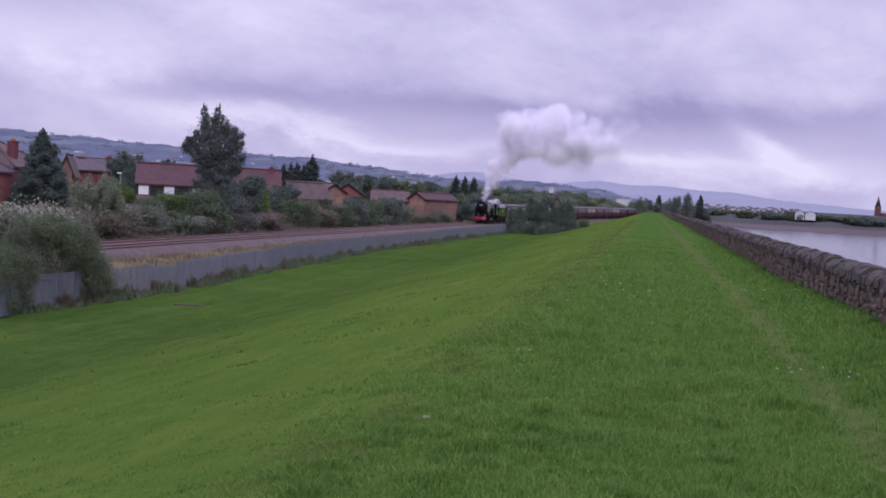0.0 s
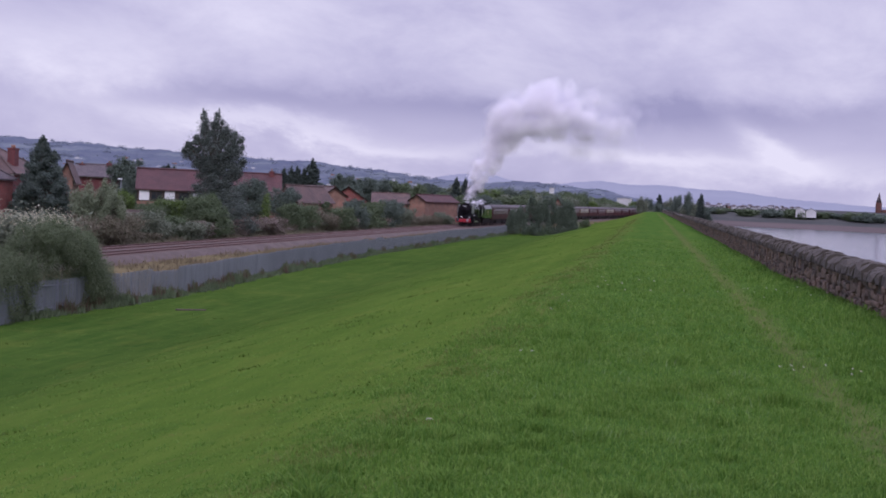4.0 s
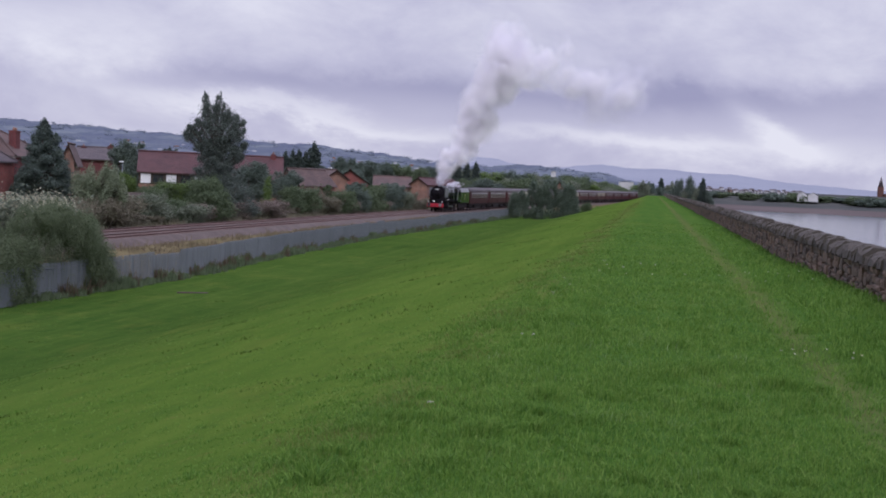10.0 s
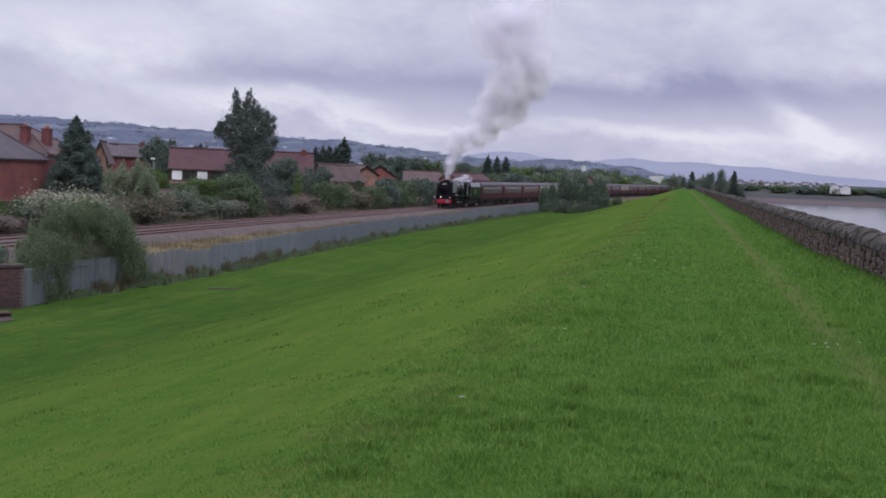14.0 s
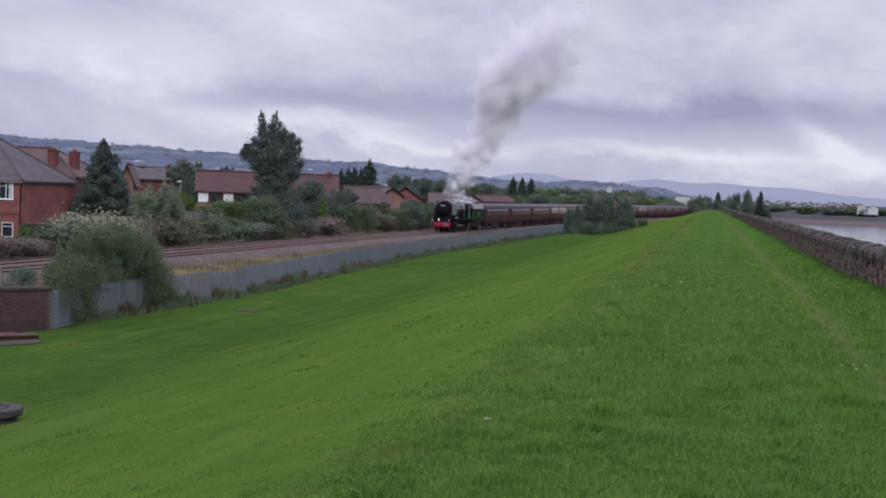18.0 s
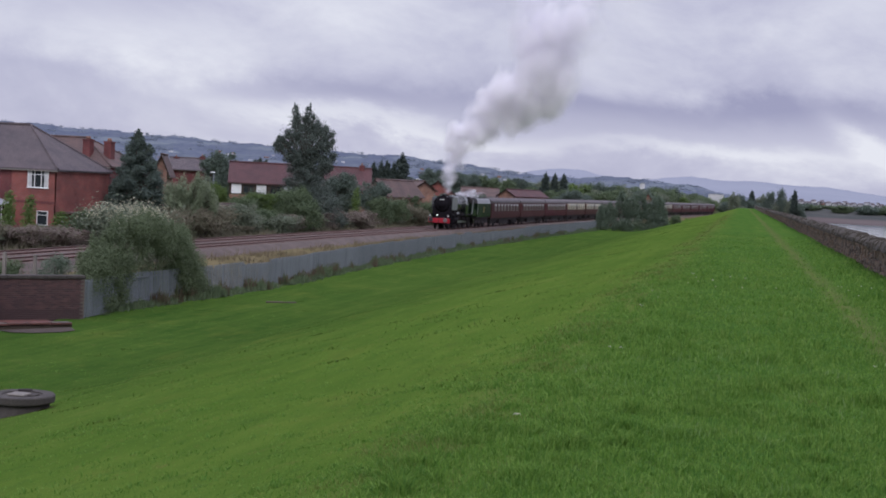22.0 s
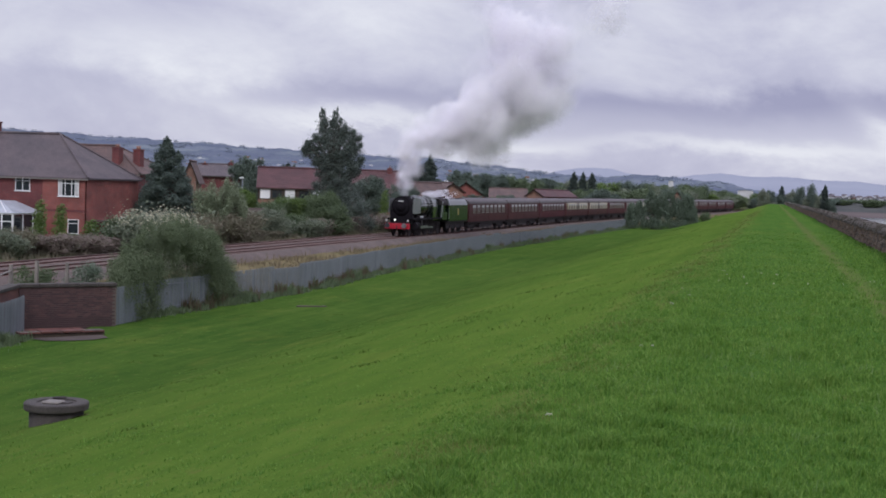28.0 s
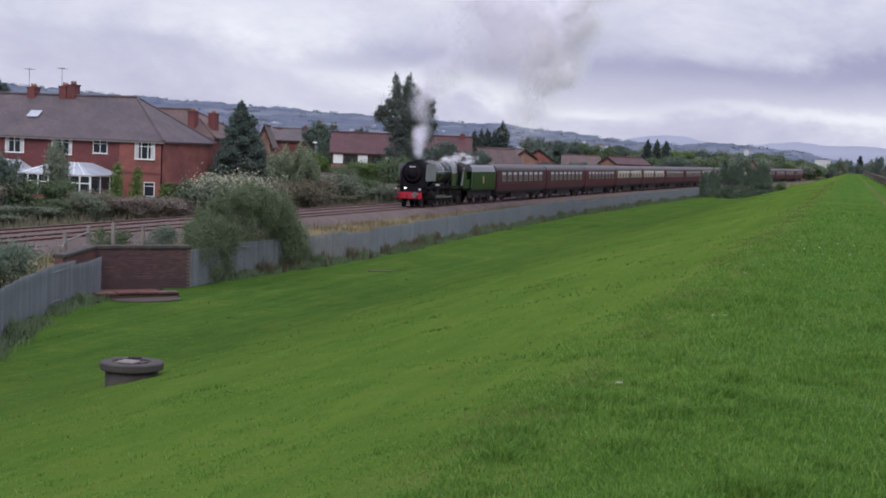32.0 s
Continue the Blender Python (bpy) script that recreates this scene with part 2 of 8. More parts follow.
def turf():
    """Mown grass: lush and cool on the crest, yellower with mowing lines on the bank, a dry fringe along the crest's edge, a worn footpath along x = 1.86."""
    m = bpy.data.materials.new("turf")
    m.use_nodes = True
    t = m.node_tree
    node, join, maths = links(t)
    bsdf = t.nodes["Principled BSDF"]
    geo = node("NewGeometry")
    sp = node("SeparateXYZ")
    join(geo.outputs["Position"], sp.inputs[0])
    def cloudy(scale, sx=1.0, sy=1.0, detail=5, rough=0.6):
        mp = node("Mapping")
        mp.inputs["Scale"].default_value = (sx, sy, 1)
        join(geo.outputs["Position"], mp.inputs[0])
        n = node("TexNoise")
        n.inputs["Scale"].default_value, n.inputs["Detail"].default_value, n.inputs["Roughness"].default_value = scale, detail, rough
        join(mp.outputs[0], n.inputs["Vector"])
        return n.outputs["Fac"]
    def clamp(v):
        return maths("MINIMUM", maths("MAXIMUM", v, 0.0), 1.0)
    def over(v, edge, gain, most):
        return maths("MINIMUM", maths("MAXIMUM", maths("MULTIPLY", maths("SUBTRACT", v, edge), gain), 0.0), most)
    def lay(under, colour, amount):
        n = node("Mix", data="RGBA")
        join(amount, n.inputs["Factor"])
        join(under, n.inputs[6])
        if isinstance(colour, tuple):
            n.inputs[7].default_value = (*colour, 1)
        else:
            join(colour, n.inputs[7])
        return n.outputs[2]
    broad, mid, fine = cloudy(0.11), cloudy(0.9, detail=7, rough=0.7), cloudy(11.0, detail=6, rough=0.75)
    # mowing lines and creep run along the dam
    rows, creep = cloudy(1.0, 1.3, 0.035, detail=4), cloudy(1.0, 3.2, 0.25, detail=5, rough=0.65)
    f = maths("ADD", maths("ADD", maths("MULTIPLY", broad, 0.2), maths("MULTIPLY", mid, 0.2)), maths("ADD", maths("MULTIPLY", fine, 0.2), maths("ADD", maths("MULTIPLY", rows, 0.22), maths("MULTIPLY", creep, 0.18))))
    bank = ramp_node(t, f, [(0.38, (0.05, 0.1, 0.017)), (0.46, (0.07, 0.127, 0.021)), (0.54, (0.092, 0.15, 0.026)), (0.63, (0.125, 0.17, 0.04))])
    field = ramp_node(t, f, [(0.38, (0.028, 0.063, 0.013)), (0.46, (0.044, 0.087, 0.017)), (0.54, (0.062, 0.109, 0.021)), (0.64, (0.1, 0.132, 0.034))])
    crest = ramp_node(t, f, [(0.37, (0.034, 0.084, 0.018)), (0.46, (0.052, 0.114, 0.022)), (0.54, (0.07, 0.135, 0.026)), (0.64, (0.1, 0.158, 0.036))])
    x = maths("ADD", sp.outputs[0], maths("MULTIPLY", maths("SUBTRACT", mid, 0.5), 1.2))
    green = lay(bank, field, clamp(maths("DIVIDE", maths("SUBTRACT", -7.0, x), 9.0)))
    green = lay(green, crest, clamp(maths("DIVIDE", maths("ADD", x, 2.6), 2.0)))
    # yellowed patches, darker coarse patches, small brown flecks of thatch
    patch, blotch = cloudy(0.45, 1.0, 0.5, detail=6, rough=0.65), cloudy(2.6, 1.0, 0.6, detail=5, rough=0.7)
    green = lay(green, (0.118, 0.142, 0.03), over(patch, 0.55, 3.0, 0.25))
    green = lay(green, (0.03, 0.07, 0.019), over(maths("SUBTRACT", 1.0, blotch), 0.56, 4.0, 0.25))
    green = lay(green, (0.145, 0.118, 0.048), over(maths("MULTIPLY", blotch, fine), 0.32, 8.0, 0.45))
    # the dry fringe of longer grass where the crest turns over
    e = maths("ABSOLUTE", maths("ADD", x, 2.0))
    green = lay(green, (0.14, 0.125, 0.05), maths("MULTIPLY", maths("SUBTRACT", 1.0, maths("MINIMUM", maths("DIVIDE", e, 0.8), 1.0)), over(creep, 0.46, 4.0, 0.35)))
    # the path
    d = maths("ABSOLUTE", maths("SUBTRACT", maths("ADD", sp.outputs[0], maths("MULTIPLY", maths("SUBTRACT", mid, 0.5), 0.4)), 1.86))
    tread = maths("POWER", maths("SUBTRACT", 1.0, maths("MINIMUM", maths("DIVIDE", d, 0.34), 1.0)), 0.8)
    worn = clamp(maths("MULTIPLY", maths("MULTIPLY", tread, maths("GREATER_THAN", sp.outputs[2], -0.3)), maths("ADD", maths("MULTIPLY", fine, 0.9), maths("SUBTRACT", maths("MULTIPLY", blotch, 1.1), 0.42))))
    green = lay(green, (0.135, 0.122, 0.055), maths("MULTIPLY", worn, 0.8))
    join(green, bsdf.inputs["Base Color"])
    bsdf.inputs["Roughness"].default_value = 0.9
    bsdf.inputs["Specular IOR Level"].default_value = 0.0
    bp = node("Bump")
    bp.inputs["Strength"].default_value, bp.inputs["Distance"].default_value = 0.5, 0.07
    join(maths("ADD", maths("MULTIPLY", fine, 0.6), maths("ADD", mid, creep)), bp.inputs["Height"])
    join(bp.outputs[0], bsdf.inputs["Normal"])
    return m


TURF = turf()
VERGE = surf("dry_verge", [(0.062, 0.07, 0.032), (0.125, 0.108, 0.057), (0.18, 0.148, 0.085), (0.06, 0.075, 0.03)], scale=0.5, fine=6, bump=0.6, rough=0.95)
DARKBANK = surf("far_bank", [(0.05, 0.054, 0.058), (0.08, 0.084, 0.082), (0.105, 0.105, 0.1)], scale=0.03, fine=0.4, bump=0.2, rough=0.95)
SCRUB = surf("rough_land", [(0.035, 0.05, 0.025), (0.07, 0.085, 0.04), (0.12, 0.1, 0.06)], scale=0.25, fine=3, bump=0.6, rough=0.95)
MUD = surf("shore_mud", [(0.1, 0.084, 0.084), (0.145, 0.122, 0.12)], scale=0.02, fine=0.3, bump=0.2, rough=0.9)
for _m in (VERGE, DARKBANK, SCRUB, MUD):
    _m.node_tree.nodes["Principled BSDF"].inputs["Specular IOR Level"].default_value = 0.0
BALLAST = surf("ballast", [(0.065, 0.048, 0.043), (0.094, 0.07, 0.063), (0.13, 0.1, 0.091)], scale=0.6, fine=22, bump=1.0, rough=0.95)
RUST = surf("rusty_rail", [(0.055, 0.019, 0.016), (0.085, 0.029, 0.023)], scale=2, fine=30, bump=0.2, rough=0.75)
SLEEPER = surf("sleeper_wood", [(0.1, 0.065, 0.058), (0.15, 0.1, 0.09)], scale=2, fine=20, bump=0.5, single=True)
GALV = surf("galvanised_steel", [(0.11, 0.122, 0.142), (0.152, 0.168, 0.192), (0.198, 0.214, 0.242)], scale=0.6, fine=14, bump=0.15, rough=0.55, metal=0.25, single=True, spread=0.15)
STONE = surf("wall_stone", [(0.085, 0.066, 0.056), (0.13, 0.092, 0.07), (0.185, 0.125, 0.09), (0.105, 0.082, 0.068)], scale=2.5, fine=18, bump=0.9, rough=0.95, single=True, spread=0.3)
STONEJ = surf("wall_stone_far", [(0.085, 0.066, 0.056), (0.13, 0.092, 0.07), (0.185, 0.125, 0.09), (0.105, 0.082, 0.068)], scale=2.5, fine=18, bump=0.9, rough=0.95, island=True, spread=0.3)
COPE = surf("coping_stone", [(0.036, 0.031, 0.027), (0.055, 0.047, 0.039), (0.08, 0.066, 0.053)], scale=1.8, fine=14, bump=0.9, rough=0.95, island=True, spread=0.2)
MORTAR = surf("dark_joint", [(0.075, 0.062, 0.054), (0.115, 0.094, 0.08)], scale=3, fine=20, bump=0.5)
LEAF = leafy("leaf_green", [(0.088, 0.124, 0.071), (0.124, 0.165, 0.092), (0.171, 0.218, 0.120)])
LEAF_BIG = leafy("leaf_osier", [(0.11, 0.14, 0.08), (0.145, 0.182, 0.105), (0.185, 0.222, 0.132)])
LEAF_WIL = leafy("leaf_willow", [(0.16, 0.2, 0.120), (0.22, 0.26, 0.168), (0.28, 0.32, 0.216)])
LEAF_DK = leafy("leaf_dark", [(0.090, 0.120, 0.102), (0.124, 0.161, 0.132), (0.164, 0.205, 0.157)])
LEAF_TALL = leafy("leaf_dull", [(0.092, 0.115, 0.102), (0.125, 0.152, 0.134), (0.169, 0.200, 0.173)])
LEAF_LT = leafy("leaf_light", [(0.085, 0.136, 0.041), (0.128, 0.191, 0.059), (0.178, 0.242, 0.086)])
LEAF_GY = leafy("leaf_grey", [(0.131, 0.158, 0.114), (0.184, 0.215, 0.154), (0.242, 0.268, 0.196)])
LEAF_BR = leafy("leaf_brown", [(0.13, 0.125, 0.090), (0.2, 0.18, 0.132), (0.15, 0.18, 0.108)])
LEAF_PK = leafy("willowherb", [(0.13, 0.165, 0.085), (0.25, 0.19, 0.18), (0.12, 0.165, 0.08)])
BLOOM = leafy("cream_bloom", [(0.3, 0.3, 0.2), (0.5, 0.48, 0.36), (0.3, 0.32, 0.2)])
BLADE = leafy("grass_blade", [(0.06, 0.15, 0.022), (0.118, 0.228, 0.034), (0.19, 0.295, 0.066)], 0.45, 0.27)
BLADE_PALE = leafy("pale_grass_blade", [(0.15, 0.25, 0.08), (0.19, 0.28, 0.11), (0.22, 0.28, 0.12)], 0.4)
BLADE_DRY = leafy("dry_fringe_blade", [(0.1, 0.18, 0.032), (0.14, 0.19, 0.042), (0.17, 0.185, 0.06)], 0.4)
PETAL = leafy("petal", [(0.34, 0.36, 0.26), (0.48, 0.47, 0.4), (0.42, 0.4, 0.2)])
LEAF_MID = leafy("leaf_middle", [(0.106, 0.144, 0.108), (0.147, 0.193, 0.142), (0.190, 0.236, 0.169)])
LEAF_CON = leafy("leaf_conifer", [(0.068, 0.092, 0.084), (0.101, 0.132, 0.114), (0.142, 0.176, 0.138)])
LEAF_CYP = leafy("leaf_cypress", [(0.054, 0.072, 0.066), (0.074, 0.098, 0.086), (0.108, 0.134, 0.108)])
BARK = surf("bark", [(0.05, 0.04, 0.032), (0.1, 0.08, 0.065)], scale=2, fine=12, bump=0.8, rough=0.95)
BRICK = bricks("red_brick", (0.2, 0.055, 0.048), (0.255, 0.072, 0.06), (0.2, 0.12, 0.11))
BRICK_DK = bricks("dark_red_brick", (0.125, 0.03, 0.034), (0.16, 0.038, 0.04), (0.13, 0.075, 0.072))
BRICK_OR = bricks("orange_brick", (0.225, 0.118, 0.088), (0.28, 0.145, 0.105), (0.25, 0.19, 0.16))
BRICK_OLD = bricks("sooty_brick", (0.1, 0.04, 0.035), (0.15, 0.055, 0.045), (0.09, 0.07, 0.06))
SLATE = roofing("slate_roof", (0.082, 0.066, 0.074), (0.108, 0.085, 0.093), 0.25)
TILE = roofing("red_tile_roof", (0.068, 0.026, 0.03), (0.09, 0.034, 0.036))
TILE_BR = roofing("brown_tile_roof", (0.09, 0.058, 0.054), (0.12, 0.072, 0.064))
WHITE = surf("white_plastic", [(0.62, 0.63, 0.64), (0.78, 0.79, 0.8)], scale=1, fine=10, bump=0.05, rough=0.4)
PANE = plain("window_glass", (0.02, 0.025, 0.03), 0.08)
CURTAIN = surf("net_curtain", [(0.35, 0.35, 0.36), (0.55, 0.55, 0.56)], scale=3, fine=20, bump=0)
TIMBER = surf("dark_timber", [(0.03, 0.02, 0.015), (0.06, 0.04, 0.03)], scale=2, fine=20, bump=0.3)
POSTWOOD = surf("grey_timber", [(0.12, 0.11, 0.1), (0.22, 0.2, 0.18)], scale=2, fine=18, bump=0.5)
CONCRETE = surf("dark_concrete", [(0.027, 0.023, 0.022), (0.047, 0.04, 0.037), (0.072, 0.063, 0.058)], scale=3, fine=20, bump=0.7, rough=0.9)
CLEARROOF = surf("conservatory_roof", [(0.3, 0.33, 0.37), (0.42, 0.45, 0.5)], scale=1, fine=8, bump=0.05, rough=0.25)
BLACK = surf("black_engine_paint", [(0.024, 0.024, 0.028), (0.036, 0.036, 0.042)], scale=2, fine=20, bump=0.05, rough=0.35)
SMOKEBOX = surf("smokebox_black", [(0.007, 0.006, 0.008), (0.014, 0.012, 0.016)], scale=2, fine=16, bump=0.1, rough=0.9)
SOOT = surf("sooty_black", [(0.03, 0.026, 0.029), (0.055, 0.048, 0.05)], scale=2, fine=16, bump=0.2, rough=0.8)
GREEN = surf("green_engine_paint", [(0.005, 0.011, 0.007), (0.009, 0.017, 0.011)], scale=1, fine=10, bump=0.02, rough=0.12)
GREENT = surf("tender_green", [(0.006, 0.016, 0.012), (0.01, 0.023, 0.016)], scale=1, fine=10, bump=0.02, rough=0.3)
REDP = surf("red_bufferbeam", [(0.28, 0.009, 0.024), (0.36, 0.014, 0.03)], scale=2, fine=20, bump=0.05, rough=0.4)
STEEL = surf("bright_steel", [(0.3, 0.3, 0.31), (0.5, 0.5, 0.5)], scale=3, fine=20, bump=0.05, rough=0.3, metal=1.0)
COAL = surf("coal", [(0.008, 0.008, 0.009), (0.025, 0.025, 0.027)], scale=3, fine=9, bump=1.0, rough=0.5)
MAROON = surf("maroon_coach_paint", [(0.068, 0.018, 0.025), (0.092, 0.026, 0.033)], scale=0.5, fine=8, bump=0.02, rough=0.6)
UMBER = surf("umber_coach_paint", [(0.064, 0.025, 0.027), (0.088, 0.034, 0.036)], scale=0.5, fine=8, bump=0.02, rough=0.6)
CREAM = surf("cream_coach_paint", [(0.5, 0.43, 0.29), (0.62, 0.54, 0.38)], scale=0.5, fine=8, bump=0.02, rough=0.3)
ROOFGY = surf("coach_roof_grey", [(0.06, 0.05, 0.055), (0.1, 0.083, 0.088)], scale=0.6, fine=8, bump=0.1, rough=0.7)
COACHPANE = surf("coach_window", [(0.05, 0.04, 0.04), (0.11, 0.09, 0.08), (0.04, 0.035, 0.035)], scale=0.7, fine=3, bump=0, rough=0.3)
for _m in (MAROON, UMBER, SMOKEBOX, SOOT, COACHPANE):
    _m.node_tree.nodes["Principled BSDF"].inputs["Specular IOR Level"].default_value = 0.12
for _m, _ior in ((GREEN, 2.3), (GREENT, 1.45)):
    _b = _m.node_tree.nodes["Principled BSDF"]
    _b.inputs["IOR"].default_value, _b.inputs["Roughness"].default_value = _ior, 0.18
CRESTGOLD = plain("crest_yellow", (0.35, 0.24, 0.05), 0.4)
LAMPGLOW = plain("lit_headlamp", (1.0, 0.97, 0.88), 0.3, glow=2.5)
LAMPWHITE = plain("white_lamp", (0.5, 0.5, 0.5), 0.4)


# ---- mesh helpers ----
def part(name, bm, material, parent=None, label=""):
    me = bpy.data.meshes.new(name)
    bm.to_mesh(me)
    bm.free()
    me.materials.append(material)
    ob = new(name, me)
    ob.parent = parent
    if label:
        ob["label"] = label
    return ob


def mesh_of(name, verts, faces, mats, index=None, smooth=False):
    me = bpy.data.meshes.new(name)
    me.from_pydata([tuple(v) for v in verts], [], faces)
    for m in mats:
        me.materials.append(m)
    if index is not None:
        me.polygons.foreach_set("material_index", index)
    if smooth:
        me.polygons.foreach_set("use_smooth", [True] * len(me.polygons))
    me.update()
    return me


def fast_mesh(name, verts, quads, mats, index=None, smooth=False):
    """A mesh from arrays of points and of faces with equal corners."""
    me = bpy.data.meshes.new(name)
    verts, quads = np.asarray(verts, np.float32), np.asarray(quads, np.int32)
    n, k = quads.shape
    me.vertices.add(len(verts))
    me.vertices.foreach_set("co", verts.ravel())
    me.loops.add(n * k)
    me.loops.foreach_set("vertex_index", quads.ravel())
    me.polygons.add(n)
    me.polygons.foreach_set("loop_start", np.arange(0, n * k, k, dtype=np.int32))
    me.polygons.foreach_set("loop_total", np.full(n, k, np.int32))
    for m in mats:
        me.materials.append(m)
    if index is not None:
        me.polygons.foreach_set("material_index", np.asarray(index, np.int32))
    if smooth:
        me.polygons.foreach_set("use_smooth", np.ones(n, bool))
    me.update(calc_edges=True)
    return me


def box(bm, x0, x1, y0, y1, z0, z1, bevel=0.0):
    vs = [bm.verts.new(p) for p in ((x0, y0, z0), (x1, y0, z0), (x1, y1, z0), (x0, y1, z0), (x0, y0, z1), (x1, y0, z1), (x1, y1, z1), (x0, y1, z1))]
    fs = [bm.faces.new([vs[i] for i in f]) for f in ((3, 2, 1, 0), (4, 5, 6, 7), (0, 1, 5, 4), (1, 2, 6, 5), (2, 3, 7, 6), (3, 0, 4, 7))]
    if bevel:
        es = list({e for f in fs for e in f.edges})
        bmesh.ops.bevel(bm, geom=es, offset=bevel, segments=1, affect="EDGES")
    return vs


def tube(bm, p, q, r0, r1=None, n=12, caps=True):
    p, q = Vector(p), Vector(q)
    r1 = r0 if r1 is None else r1
    rot = (q - p).to_track_quat("Z", "Y").to_matrix()
    rings = []
    for c, r in ((p, r0), (q, r1)):
        rings.append([bm.verts.new(c + rot @ Vector((r * math.cos(2 * math.pi * i / n), r * math.sin(2 * math.pi * i / n), 0))) for i in range(n)])
    for i in range(n):
        f = bm.faces.new((rings[0][i], rings[0][(i + 1) % n], rings[1][(i + 1) % n], rings[1][i]))
        f.smooth = n >= 8
    if caps:
        bm.faces.new(rings[0][::-1])
        bm.faces.new(rings[1])


def prism(bm, outline, axis, a, b):
    """An outline of (u, v) drawn out along an axis from a to b."""
    def place(u, v, w):
        return {"x": (w, u, v), "y": (u, w, v), "z": (u, v, w)}[axis]
    r0, r1 = [bm.verts.new(place(u, v, a)) for u, v in outline], [bm.verts.new(place(u, v, b)) for u, v in outline]
    n = len(outline)
    for i in range(n):
        bm.faces.new((r0[i], r0[(i + 1) % n], r1[(i + 1) % n], r1[i]))
    bm.faces.new(r0[::-1])
    bm.faces.new(r1)
    bmesh.ops.recalc_face_normals(bm, faces=bm.faces)


def bm_box(*a, bevel=0.0):
    bm = bmesh.new()
    box(bm, *a, bevel=bevel)
    return bm


def bm_tube(*a, **k):
    bm = bmesh.new()
    tube(bm, *a, **k)
    return bm


def empty(name, m, label, category, group="", kind=""):
    ob = new(name)
    ob.empty_display_size = 0.2
    ob.matrix_basis = m
    return tagged(ob, label, category, group, kind)

# ---- the plan: a dam along y, a field at its foot, a double railway behind a fence ----
RAIL_Z = -3.2
TRACK_Y = np.array([-60, 0, 40, 80, 110, 150, 200, 250, 300, 350, 400, 450, 500, 560, 640, 720], float)
TRACK_X = np.array([-37.8, -37.6, -37.4, -37.1, -36.5, -34.9, -33.2, -31.0, -28.2, -25.0, -21.2, -16.6, -11.2, -3.5, 8.5, 22.0])


def _dense():
    ys = np.arange(-60.0, 720.0, 1.0)
    xs = np.interp(ys, TRACK_Y, TRACK_X)
    ker = np.hanning(61)
    ker /= ker.sum()
    pad = np.concatenate([xs[0] + (np.arange(-30, 0)) * (xs[1] - xs[0]), xs, xs[-1] + np.arange(1, 31) * (xs[-1] - xs[-2])])
    xs = np.convolve(pad, ker, "valid")
    s = np.concatenate([[0], np.cumsum(np.hypot(np.diff(xs), np.diff(ys)))])
    return ys, xs, s


DY, DX, DS = _dense()


def track_x(y):
    return np.interp(y, DY, DX)


def track_s(y):
    return float(np.interp(y, DY, DS))


def track_at(s, off=0.0):
    """A point of the near track's middle at the length s, off metres to its right (towards the dam)."""
    y, x = float(np.interp(s, DS, DY)), float(np.interp(s, DS, DX))
    y2, x2 = float(np.interp(s + 1, DS, DY)), float(np.interp(s + 1, DS, DX))
    d = math.hypot(x2 - x, y2 - y)
    return x + off * (y2 - y) / d, y - off * (x2 - x) / d


def fence_x(y):
    return np.minimum(track_x(y) + np.interp(y, [0, 45, 58, 72, 98, 140, 250, 330, 450], [10.6, 10.2, 10.5, 11.0, 9.8, 7.4, 6.2, 5.8, 5.8]), -8.5)


def smooth01(a):
    a = np.clip(a, 0, 1)
    return a * a * (3 - 2 * a)


def lumps(x, y, s):
    return np.sin(x * s * 1.3 + np.sin(y * s * 0.9) * 1.7) * np.cos(y * s * 1.1 + np.sin(x * s * 0.7) * 1.9)


def patchy(x, y, size, seed):
    """Smooth random patches between -1 and 1, about size metres across."""
    table = np.random.RandomState(seed).uniform(-1, 1, (64, 64))
    u, v = np.asarray(x) / size, np.asarray(y) / size
    i, j = np.floor(u).astype(int), np.floor(v).astype(int)
    a, b = smooth01(u - i), smooth01(v - j)
    q = lambda m, n: table[m % 64, n % 64]
    return (q(i, j) * (1 - a) + q(i + 1, j) * a) * (1 - b) + (q(i, j + 1) * (1 - a) + q(i + 1, j + 1) * a) * b


